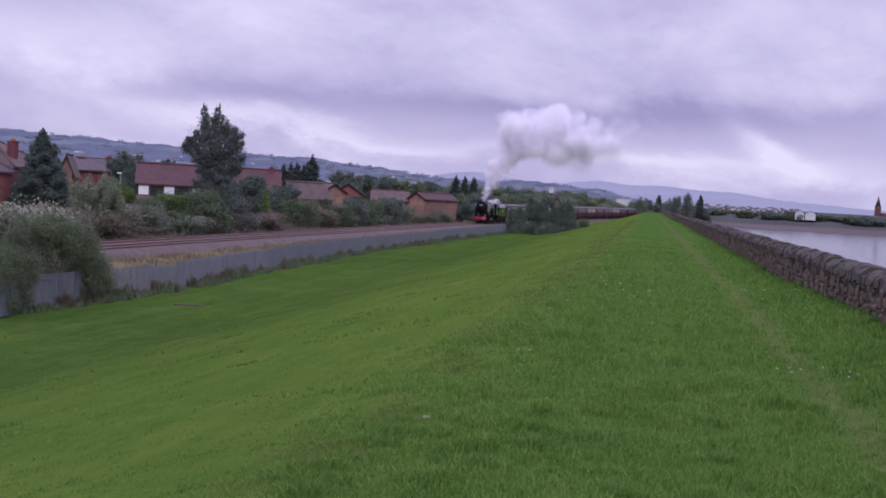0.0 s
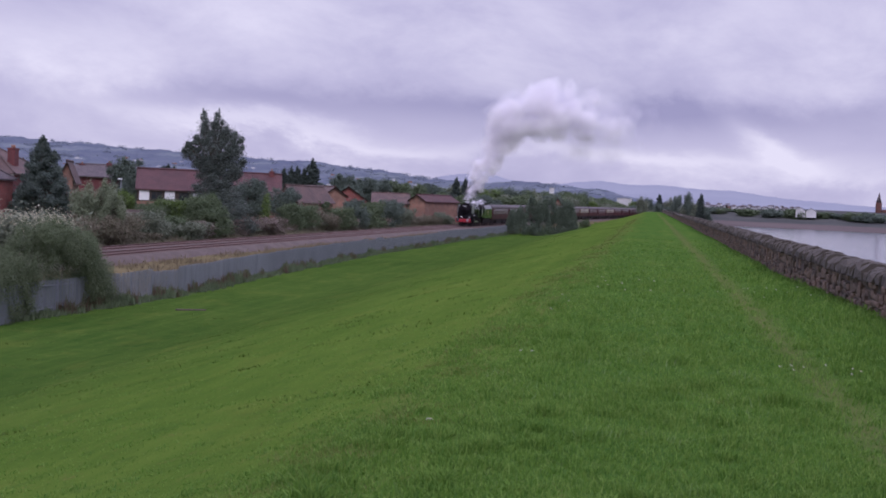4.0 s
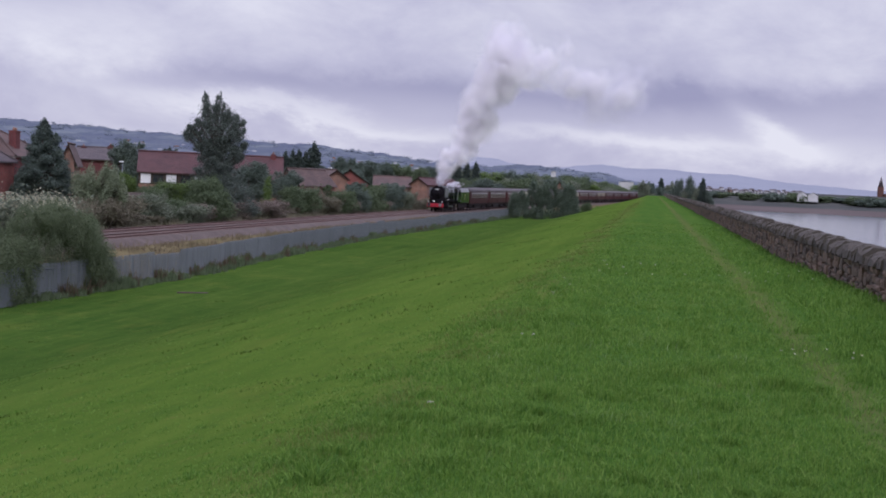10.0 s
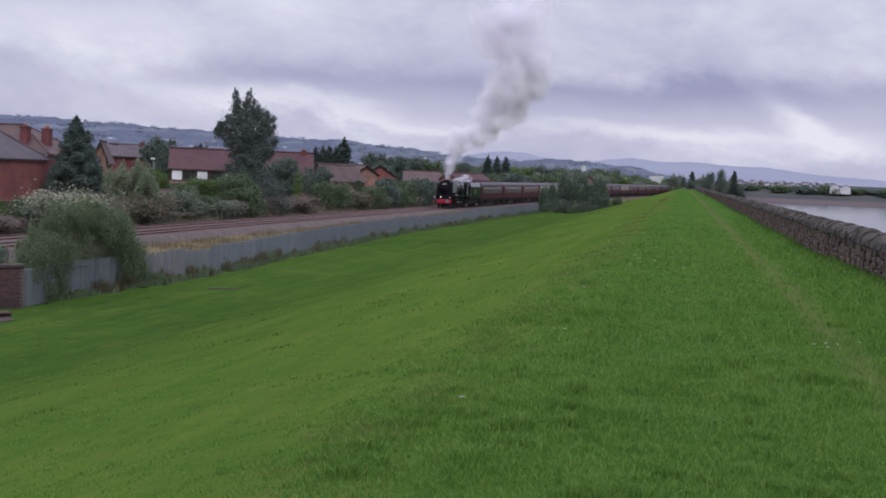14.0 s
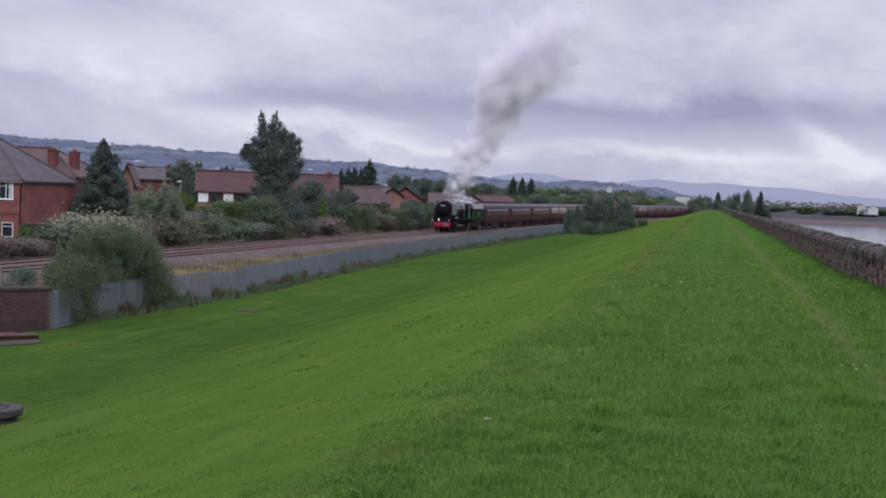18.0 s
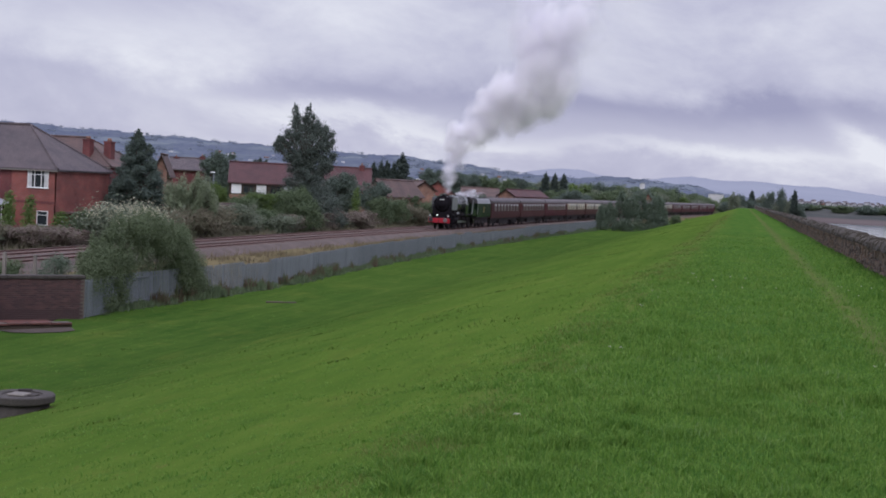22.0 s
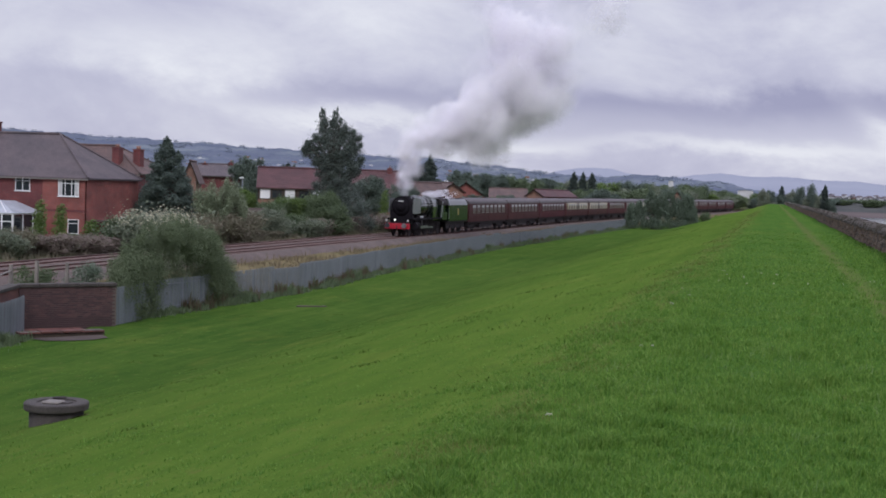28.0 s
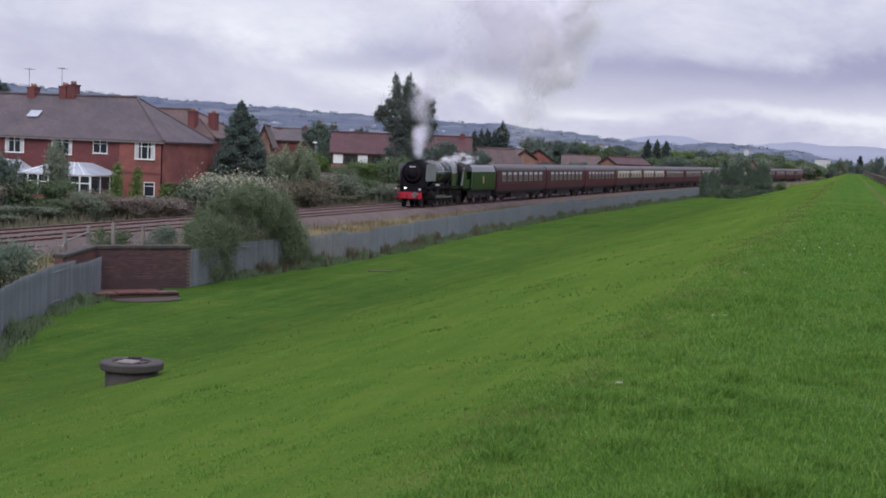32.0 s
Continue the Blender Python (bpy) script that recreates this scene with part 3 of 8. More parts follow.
def ground_z(x, y):
    x, y = np.asarray(x, float), np.asarray(y, float)
    tx, fx = track_x(y), fence_x(y)
    r = np.hypot(x, y)
    # across the railway, from the gardens to the field
    toe = np.maximum(-19.0, fx + 2.0)
    z = np.full(x.shape, -3.3)
    z = np.where(x > tx - 9.5, -3.3 - 0.45 * smooth01((x - tx + 9.5) / 2.0), z)
    z = np.where(x > tx + 4.0, -3.75 - 0.85 * smooth01((x - tx - 4.0) / (fx - tx - 4.0)), z)
    z = np.where(x > fx, -4.6, z)
    bank = -0.13 - 4.47 * np.clip((-1.9 - x) / (-1.9 - toe), 0, 1)
    up = np.where(x > -1.9, -0.13 + 0.13 * smooth01((x + 1.9) / 1.2), bank)
    # the foot of the bank is rounded off
    e = 1.2
    blend = np.clip(0.5 + 0.5 * (up - z) / e, 0, 1)
    dam = z * (1 - blend) + up * blend + e * blend * (1 - blend) * 0.5
    z = np.where((x > fx), dam, z)
    z = np.where(x > 4.5, np.maximum(-0.35 * (x - 4.5), -9.0), z)
    # past the dam's end the land lies level
    end = smooth01((y - 425) / 40)
    z = z * (1 - end) + end * np.where(x > 4.5, np.minimum(z, -3.4), -3.4)
    # the grass stands higher against the parapet near the viewer
    z = z + 0.15 * smooth01((x - 2.3) / 1.3) * smooth01((40 - y) / 20) * (x < 4.0)
    # the footpath is trodden into the crest
    z = z - 0.05 * np.exp(-((x - 1.86) / 0.3) ** 2) * (y < 425) * (y > -40)
    # far shore of the reservoir: beach, bank, land
    shore = np.interp(r, [500, 545, 610, 625, 655, 740, 900, 1600, 5000], [-9, -4.7, -3.2, -3.0, 0.3, 2.0, 4.0, 6.0, 9.0])
    side = smooth01((x + 10) / 60)
    z = np.where((x > 4.5) & (y > 0), np.maximum(z, shore), z)
    land = np.interp(r, [300, 600, 1000, 5000], [0, 1.2, 3.0, 6.0])
    z = np.where((x <= 4.5) | (y <= 0), z + np.where(x < tx - 9.5, land, 0) * 1.0, z)
    z = z + np.where((x > 4.5) & (r < 600), 0.0, 0.035 * lumps(x, y, 0.45) + 0.05 * lumps(x, y, 0.13))
    return z


def ground():
    az = np.radians(np.concatenate([np.arange(-180, -44, 3.0), np.arange(-44, 22, 0.3), np.arange(22, 180, 3.0)]))
    rr = 0.02 * 1.034 ** np.arange(0, 371)
    A, Rr = np.meshgrid(az, rr)
    x, y = Rr * np.sin(A) + 0.1, Rr * np.cos(A) + 0.05
    z = ground_z(x, y)
    n, k = A.shape
    verts = np.stack([x.ravel(), y.ravel(), z.ravel()], 1)
    i, j = np.meshgrid(np.arange(n - 1), np.arange(k), indexing="ij")
    a, b = i * k + j, i * k + (j + 1) % k
    quads = np.stack([a, b, b + k, a + k], -1).reshape(-1, 4)[:, ::-1]
    cen = verts[quads].mean(1)
    cx, cy, cr = cen[:, 0], cen[:, 1], np.hypot(cen[:, 0], cen[:, 1])
    idx = np.zeros(len(quads), int)
    fx, tx = fence_x(cy), track_x(cy)
    idx[cx < fx - 0.3] = 1
    idx[cx < tx - 8.0] = 2
    idx[(cx > 4.5) & (cr > 480)] = 2
    idx[(cx > 4.5) & (cr < 612)] = 3
    idx[(cx > 4.5) & (cr >= 612) & (cy > 0)] = 4
    idx[(cy > 470) & (cx < 4.5)] = 2
    # the middle, under the camera
    verts = np.vstack([verts, [[0, 0, float(ground_z(0.0, 0.0))]]])
    me = fast_mesh("ground", verts, quads, [TURF, VERGE, SCRUB, MUD, DARKBANK], idx, True)
    ob = new("ground", me)
    tagged(ob, "mown green grass bank and field with rough land beyond the railway", "ground", kind="structure")


ground()


def water():
    bm = bmesh.new()
    pts = [(8, -80), (600, -80), (600, 640), (8, 640)]
    bm.faces.new([bm.verts.new((x, y, -4.7)) for x, y in pts])
    m = plain("reservoir_water", (0.03, 0.04, 0.05), 0.12)
    t = m.node_tree
    node, join, maths = links(t)
    w, bp, geo = node("TexNoise"), node("Bump"), node("NewGeometry")
    w.inputs["Scale"].default_value, w.inputs["Detail"].default_value = 0.8, 4
    join(geo.outputs["Position"], w.inputs["Vector"])
    bp.inputs["Strength"].default_value, bp.inputs["Distance"].default_value = 0.25, 0.15
    join(w.outputs["Fac"], bp.inputs["Height"])
    join(bp.outputs[0], t.nodes["Principled BSDF"].inputs["Normal"])
    tagged(part("water", bm, m), "pale grey rippled water of a reservoir", "water", kind="structure")


water()


def strip(name, s0, s1, step, outline, material, centre=0.0):
    """A profile of (offset, height) drawn along the track."""
    ss = np.arange(s0, s1 + step, step)
    verts, k = [], len(outline)
    for s in ss:
        for o, z in outline:
            x, y = track_at(s, o + centre)
            verts.append((x, y, z))
    quads = [(i * k + j, i * k + j + 1, (i + 1) * k + j + 1, (i + 1) * k + j) for i in range(len(ss) - 1) for j in range(k - 1)]
    return new(name, fast_mesh(name, verts, quads, [material]))


def railway():
    s0, s1 = track_s(-40), track_s(600)
    # the low bank of stone under both tracks
    bed = strip("track_bed", s0, s1, 4.0, [(-7.2, -3.85), (-5.2, RAIL_Z - 0.1), (1.6, RAIL_Z - 0.1), (2.7, -3.9)], BALLAST)
    tagged(bed, "grey-brown stone ballast under two railway tracks", "ballast", kind="structure")
    sleeper = bm_box(-1.3, 1.3, -0.125, 0.125, -0.14, 0.0, bevel=0.015)
    me = bpy.data.meshes.new("sleeper")
    sleeper.to_mesh(me)
    sleeper.free()
    me.materials.append(SLEEPER)
    for c, name in ((0.0, "near_track"), (-3.4, "far_track")):
        top = empty(name, pose(0, 0, 0), "railway track of rusty steel rails on worn wooden sleepers", "railway track", "tracks of the double line")
        for off in (-0.7525, 0.7525):
            z = RAIL_Z
            prof = [(-0.07, z - 0.155), (-0.07, z - 0.14), (-0.012, z - 0.115), (-0.012, z - 0.04), (-0.036, z - 0.03), (-0.036, z), (0.036, z), (0.036, z - 0.03), (0.012, z - 0.04), (0.012, z - 0.115), (0.07, z - 0.14), (0.07, z - 0.155)]
            r = strip("rail", s0, s1, 3.0, prof, RUST, c + off)
            r.parent = top
        verts, faces = [], []
        s = s0 + 60
        count = 0
        while s < track_s(330):
            x, y = track_at(s, c)
            x2, y2 = track_at(s + 0.5, c)
            h = math.atan2(y2 - y, x2 - x) - math.pi / 2
            if 55 < y and count < 290:
                o = new("sleeper", me)
                o.parent = top
                o.matrix_basis = Matrix.Translation((x, y, RAIL_Z - 0.075)) @ Matrix.Rotation(h, 4, "Z")
                count += 1
            else:
                cs, sn = math.cos(h), math.sin(h)
                b = len(verts)
                for dz in (-0.14, 0.0):
                    for u, v in ((-1.3, -0.125), (1.3, -0.125), (1.3, 0.125), (-1.3, 0.125)):
                        verts.append((x + u * cs - v * sn, y + u * sn + v * cs, RAIL_Z - 0.075 + dz))
                faces += [[b + i for i in f] for f in ((4, 5, 6, 7), (0, 1, 5, 4), (1, 2, 6, 5), (2, 3, 7, 6), (3, 0, 4, 7))]
            s += 0.72
        if faces:
            o = new("sleepers", fast_mesh("sleepers", verts, faces, [SLEEPER]))
            o.parent = top
            tagged(o, "row of wooden sleepers in ballast", kind="stuff")


railway()


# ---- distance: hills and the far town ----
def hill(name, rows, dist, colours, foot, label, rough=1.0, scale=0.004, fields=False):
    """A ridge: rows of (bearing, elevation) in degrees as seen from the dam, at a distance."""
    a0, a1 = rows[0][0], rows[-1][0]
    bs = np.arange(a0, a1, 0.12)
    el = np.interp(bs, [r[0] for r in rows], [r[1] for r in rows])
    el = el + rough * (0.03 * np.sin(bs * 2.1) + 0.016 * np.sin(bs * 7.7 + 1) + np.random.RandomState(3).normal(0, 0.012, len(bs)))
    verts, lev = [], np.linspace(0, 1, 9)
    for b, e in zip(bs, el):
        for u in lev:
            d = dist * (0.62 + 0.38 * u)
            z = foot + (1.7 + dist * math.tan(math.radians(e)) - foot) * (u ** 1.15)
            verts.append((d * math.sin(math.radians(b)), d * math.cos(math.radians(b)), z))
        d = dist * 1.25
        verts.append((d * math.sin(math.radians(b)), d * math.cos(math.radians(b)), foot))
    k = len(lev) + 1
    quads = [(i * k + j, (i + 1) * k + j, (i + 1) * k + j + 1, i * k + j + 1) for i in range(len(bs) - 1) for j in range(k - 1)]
    # distance haze is put into the land's colours and this faint glow
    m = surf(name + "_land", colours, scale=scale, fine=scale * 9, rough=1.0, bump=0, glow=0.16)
    t = m.node_tree
    b = t.nodes["Principled BSDF"]
    b.inputs["Specular IOR Level"].default_value = 0.0
    if fields:
        # enclosed fields of differing greens between dark hedges
        node, join, maths = links(t)
        geo, cell, edge, mp = node("NewGeometry"), node("TexVoronoi"), node("TexVoronoi"), node("Mapping")
        join(geo.outputs["Position"], mp.inputs[0])
        mp.inputs["Scale"].default_value = (1.0, 0.25, 3.2)
        edge.feature = "DISTANCE_TO_EDGE"
        for n in (cell, edge):
            n.inputs["Scale"].default_value = 0.022
            join(mp.outputs[0], n.inputs["Vector"])
        tone = node("Mix", data="RGBA", blend="MULTIPLY")
        tone.inputs["Factor"].default_value = 1.0
        join(b.inputs["Base Color"].links[0].from_socket, tone.inputs[6])
        sp = node("SeparateColor")
        join(cell.outputs["Color"], sp.inputs[0])
        join(ramp_node(t, sp.outputs[0], [(0.0, (0.82, 0.83, 0.9)), (0.5, (0.97, 0.98, 0.98)), (1.0, (1.2, 1.22, 1.12))]), tone.inputs[7])
        hedge_line = node("Mix", data="RGBA")
        join(maths("MULTIPLY", maths("LESS_THAN", edge.outputs["Distance"], 0.05), 0.6), hedge_line.inputs["Factor"])
        join(tone.outputs[2], hedge_line.inputs[6])
        hedge_line.inputs[7].default_value = (*colours[0], 1)
        join(hedge_line.outputs[2], b.inputs["Base Color"])
        # the haze glow follows the field pattern
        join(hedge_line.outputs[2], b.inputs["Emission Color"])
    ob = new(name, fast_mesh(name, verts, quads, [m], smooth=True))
    return tagged(ob, label, "hill", kind="structure")


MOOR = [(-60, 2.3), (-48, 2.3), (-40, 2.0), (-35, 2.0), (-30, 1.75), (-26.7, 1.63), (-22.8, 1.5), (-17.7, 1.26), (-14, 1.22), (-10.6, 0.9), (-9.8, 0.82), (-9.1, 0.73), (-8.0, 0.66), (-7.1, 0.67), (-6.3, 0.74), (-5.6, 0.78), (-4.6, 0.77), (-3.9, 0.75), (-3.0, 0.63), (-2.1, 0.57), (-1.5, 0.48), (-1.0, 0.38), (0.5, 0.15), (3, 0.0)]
# bluish tones paint the haze, paler on the farther ridge
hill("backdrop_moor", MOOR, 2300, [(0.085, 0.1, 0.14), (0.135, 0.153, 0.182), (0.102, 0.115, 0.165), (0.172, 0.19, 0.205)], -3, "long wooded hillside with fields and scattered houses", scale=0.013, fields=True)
hill("backdrop_ridge", [(-14, 0.5), (-10, 0.6), (-9.2, 0.74), (-8.8, 0.86), (-8.3, 0.94), (-7.5, 1.03), (-6.8, 1.04), (-6.4, 0.98), (-6.1, 0.89), (-5.6, 0.78), (-4.8, 0.68), (-4.2, 0.68), (-3.75, 0.78), (-3.27, 0.86), (-2.7, 0.9), (-2.1, 0.95), (-1.6, 0.91), (-0.9, 0.86), (0.45, 0.88), (1.7, 0.8), (3.2, 0.78), (4.1, 0.68), (5.3, 0.57), (6.1, 0.5), (9.4, 0.36), (14, 0.3), (24, 0.3)], 3600, [(0.22, 0.235, 0.29), (0.26, 0.275, 0.33)], -3, "distant hill ridge coloured blue-grey as haze", rough=0.35, scale=0.002)

# ---- the train ----
def wheel_mesh(name, r, spokes, width=0.14, material=None):
    """A spoked wheel on the y axis, middle at the origin."""
    bm = bmesh.new()
    n = 28 if r > 0.8 else 18
    prof = [(r + 0.03, -width / 2), (r, -width / 2 + 0.03), (r, width / 2), (r - 0.09, width / 2), (r - 0.09, -width / 2)]
    rings = [[bm.verts.new((p * math.cos(2 * math.pi * i / n), q, p * math.sin(2 * math.pi * i / n))) for p, q in prof] for i in range(n)]
    k = len(prof)
    for i in range(n):
        for j in range(k):
            bm.faces.new((rings[i][j], rings[i][(j + 1) % k], rings[(i + 1) % n][(j + 1) % k], rings[(i + 1) % n][j]))
    tube(bm, (0, -width * 0.7, 0), (0, width * 0.7, 0), r * 0.2, n=12)
    for i in range(spokes):
        a = 2 * math.pi * i / spokes
        tube(bm, (r * 0.17 * math.cos(a), 0, r * 0.17 * math.sin(a)), ((r - 0.07) * math.cos(a), 0, (r - 0.07) * math.sin(a)), 0.05, 0.038, n=5, caps=False)
    if r > 0.8:
        # balance weight and crank pin
        prism(bm, [((r - 0.08) * math.cos(a), (r - 0.08) * math.sin(a)) for a in np.linspace(0.6, 1.9, 7)], "y", -0.03, 0.03)
        tube(bm, (-0.33, -width, 0), (-0.33, width, 0), 0.09, n=8)
    me = bpy.data.meshes.new(name)
    bm.to_mesh(me)
    bm.free()
    me.materials.append(material or SOOT)
    return me


def put(name, me, parent, m, label=""):
    o = new(name, me)
    o.parent = parent
    o.matrix_basis = m
    if label:
        o["label"] = label
    return o


def arch(y, z0, z1, rise, n=7):
    """The outline of a vehicle's section: upright sides to z1 and a low arch above."""
    pts = [(-y, z0), (y, z0)]
    for i in range(n + 1):
        a = math.pi * i / n
        pts.append((y * math.cos(a), z1 + rise * math.sin(a)))
    return pts


DRIVE_R, BOGIE_R, TENDER_R = 1.03, 0.46, 0.65
TURNING = []


def locomotive():
    top = empty("steam_locomotive", pose(0, 0, 0), "green and black express steam locomotive with red buffer beam", "locomotive")
    P = lambda name, bm, m, label="": part(name, bm, m, top, label)
    bm = bmesh.new()
    for s in (-1, 1):
        box(bm, -13.6, -0.7, s * 0.58 - 0.03, s * 0.58 + 0.03, 0.55, 1.3)
    box(bm, -13.6, -0.9, -0.5, 0.5, 0.95, 1.25)
    P("main_frame", bm, SOOT)
    beam = P("buffer_beam", bm_box(-0.72, -0.6, -1.28, 1.28, 0.72, 1.28, bevel=0.015), REDP, "bright red buffer beam")
    for s in (-1, 1):
        bm = bmesh.new()
        tube(bm, (-0.6, s * 0.86, 1.06), (-0.2, s * 0.86, 1.06), 0.13, 0.11, n=12)
        tube(bm, (-0.2, s * 0.86, 1.06), (-0.05, s * 0.86, 1.06), 0.07, n=10)
        tube(bm, (-0.06, s * 0.86, 1.06), (0.0, s * 0.86, 1.06), 0.25, 0.24, n=18)
        part("buffer", bm, STEEL if s > 0 else BLACK, beam)
    bm = bmesh.new()
    tube(bm, (-0.6, 0, 1.0), (-0.38, 0, 1.0), 0.05, n=8)
    tube(bm, (-0.4, 0, 1.02), (-0.4, 0, 0.62), 0.045, n=8)
    part("coupling_hook", bm, SOOT, beam)
    # boiler and smokebox
    sb = P("smokebox", bm_tube((-4.35, 0, 2.86), (-1.75, 0, 2.86), 1.07, n=36), SMOKEBOX)
    bm = bmesh.new()
    tube(bm, (-1.75, 0, 2.86), (-1.7, 0, 2.86), 0.9, 0.88, n=30)
    tube(bm, (-1.7, 0, 2.86), (-1.62, 0, 2.86), 0.88, 0.5, n=30)
    tube(bm, (-1.62, 0, 2.86), (-1.59, 0, 2.86), 0.5, 0.1, n=24)
    tube(bm, (-1.62, 0.0, 2.86), (-1.5, 0.0, 2.86), 0.04, n=8)
    tube(bm, (-1.52, -0.2, 2.8), (-1.52, 0.2, 2.92), 0.022, n=6)
    part("smokebox_door", bm, SMOKEBOX, sb)
    part("headboard", bm_box(-1.62, -1.58, -0.28, 0.28, 3.4, 3.5, bevel=0.01), LAMPWHITE, sb, "small white board on the smokebox door")
    bm = bmesh.new()
    tube(bm, (-3.05, 0, 3.85), (-3.05, 0, 3.95), 0.5, 0.4, n=22)
    tube(bm, (-3.05, 0, 3.95), (-3.05, 0, 4.02), 0.37, 0.4, n=22, caps=False)
    tube(bm, (-3.05, 0, 4.02), (-3.05, 0, 4.06), 0.45, 0.42, n=22, caps=False)
    part("chimney", bm, SMOKEBOX, sb)
    boiler = P("boiler", bm_tube((-9.3, 0, 2.9), (-4.35, 0, 2.88), 1.09, 1.03, n=40), GREEN, "glossy dark green boiler")
    for x in (-5.4, -6.6, -7.9, -9.25):
        part("boiler_band", bm_tube((x - 0.03, 0, 2.88 + 0.004 * (-4.35 - x)), (x + 0.03, 0, 2.88 + 0.004 * (-4.35 - x)), 1.045 + 0.012 * (-4.35 - x), n=40), BLACK, boiler)
    bm = bmesh.new()
    tube(bm, (-6.4, 0, 3.8), (-6.4, 0, 3.98), 0.42, 0.38, n=20)
    tube(bm, (-6.4, 0, 3.98), (-6.4, 0, 4.05), 0.38, 0.16, n=20)
    part("dome", bm, GREEN, boiler)
    bm = bmesh.new()
    prism(bm, arch(1.1, 1.5, 2.9, 1.1, 14), "x", -11.9, -9.3)
    P("firebox", bm, GREEN, "dark green firebox casing")
    bm = bmesh.new()
    for x in (-9.9, -10.2):
        tube(bm, (x, 0.16, 3.9), (x, 0.16, 4.08), 0.06, n=8)
        tube(bm, (x, -0.16, 3.9), (x, -0.16, 4.08), 0.06, n=8)
    P("safety_valves", bm, STEEL)
    for s in (-1, 1):
        P("handrail", bm_tube((-9.2, s * 1.16, 3.1), (-1.9, s * 1.13, 3.05), 0.02, n=6), STEEL)
    bm = bmesh.new()
    prism(bm, [(-1.12, 1.3), (1.12, 1.3), (1.18, 2.3), (1.0, 2.9), (-1.0, 2.9), (-1.18, 2.3)], "x", -2.4, -1.8)
    P("front_apron", bm, SMOKEBOX)
    # running plates, deflectors, steps
    for s in (-1, 1):
        bm = bmesh.new()
        box(bm, -11.9, -1.5, min(s * 0.85, s * 1.32), max(s * 0.85, s * 1.32), 1.72, 1.76)
        box(bm, -11.9, -1.5, min(s * 1.31, s * 1.34), max(s * 1.31, s * 1.34), 1.60, 1.76)
        box(bm, -1.5, -0.65, min(s * 0.5, s * 1.3), max(s * 0.5, s * 1.3), 1.26, 1.31)
        P("running_plate", bm, SMOKEBOX)
        bm = bmesh.new()
        prism(bm, [(-4.3, 2.25), (-1.75, 2.25), (-1.6, 2.5), (-1.8, 3.55), (-2.0, 3.72), (-4.3, 3.72)], "y", s * 1.24 - 0.012, s * 1.24 + 0.012)
        P("smoke_deflector", bm, surf_deflector_and_sheen, "upright steel smoke deflector plate")
        P("nameplate", bm_box(-6.1, -5.0, min(s * 1.0, s * 1.03), max(s * 1.0, s * 1.03), 1.80, 1.98, bevel=0.01), LAMPWHITE, "pale plate without legible words")
        bm = bmesh.new()
        tube(bm, (-3.75, s * 1.08, 1.0), (-2.45, s * 1.08, 1.0), 0.42, n=20)
        tube(bm, (-2.45, s * 1.08, 1.0), (-2.38, s * 1.08, 1.0), 0.33, 0.3, n=20)
        box(bm, -3.65, -2.55, min(s * 0.75, s * 1.25), max(s * 0.75, s * 1.25), 1.35, 1.68, bevel=0.04)
        P("cylinder", bm, SMOKEBOX)
        bm = bmesh.new()
        box(bm, -9.75, -5.25, s * 1.0 - 0.03, s * 1.0 + 0.03, 0.72, 0.86)
        box(bm, -7.6, -4.1, s * 1.09 - 0.03, s * 1.09 + 0.03, 0.86, 0.98)
        P("coupling_rod", bm, STEEL)
        bm = bmesh.new()
        box(bm, -4.9, -3.75, s * 1.08 - 0.04, s * 1.08 + 0.04, 1.12, 1.2)
        box(bm, -4.9, -3.75, s * 1.08 - 0.04, s * 1.08 + 0.04, 0.82, 0.9)
        box(bm, -5.6, -5.0, s * 1.08 - 0.05, s * 1.08 + 0.05, 1.0, 1.6, bevel=0.02)
        P("slide_bars", bm, SOOT)
    # cab
    bm = bmesh.new()
    for s in (-1, 1):
        box(bm, -13.9, -11.9, s * 1.34 - 0.02, s * 1.34 + 0.02, 1.5, 2.35)
        box(bm, -12.3, -11.9, s * 1.34 - 0.02, s * 1.34 + 0.02, 2.35, 3.1)
        box(bm, -13.0, -12.85, s * 1.34 - 0.02, s * 1.34 + 0.02, 2.35, 3.1)
    box(bm, -11.95, -11.9, -1.32, 1.32, 1.5, 3.1)
    cab = P("cab", bm, GREENT, "green cab with open sides")
    bm = bmesh.new()
    prism(bm, arch(1.42, 3.08, 3.1, 0.85, 10), "x", -14.1, -11.7)
    part("cab_roof", bm, SOOT, cab)
    # pale strips paint the reflection along the cab's front edge
    for s in (-1, 1):
        bm = bmesh.new()
        prism(bm, [(-11.75, 1.78), (-11.2, 1.78), (-11.75, 3.45), (-12.2, 3.45)], "y", s * 1.375 - 0.012, s * 1.375 + 0.012)
        part("cab_front_sheet", bm, surf_deflector_and_sheen, cab, "sloping front edge of the cab, pale as a painted reflection")
    for s in (-1, 1):
        part("cab_window", bm_box(-12.85, -12.3, s * 1.33 - 0.01, s * 1.33 + 0.01, 2.4, 3.05), PANE, cab)
    # lamps over the buffer beam
    for y, z, m, label in ((-0.32, 1.62, LAMPGLOW, "lit white headlamp"), (1.02, 1.55, LAMPWHITE, "white-painted lamp"), (-1.18, 1.55, LAMPWHITE, "white-painted lamp")):
        bm = bmesh.new()
        tube(bm, (-0.95, y, z), (-0.72, y, z), 0.055 if m is LAMPGLOW else 0.085, n=14)
        lamp = P("lamp", bm, m, label)
        part("bracket", bm_box(-0.95, -0.78, y - 0.06, y + 0.06, z - 0.25, z - 0.09, bevel=0.01), SOOT, lamp)
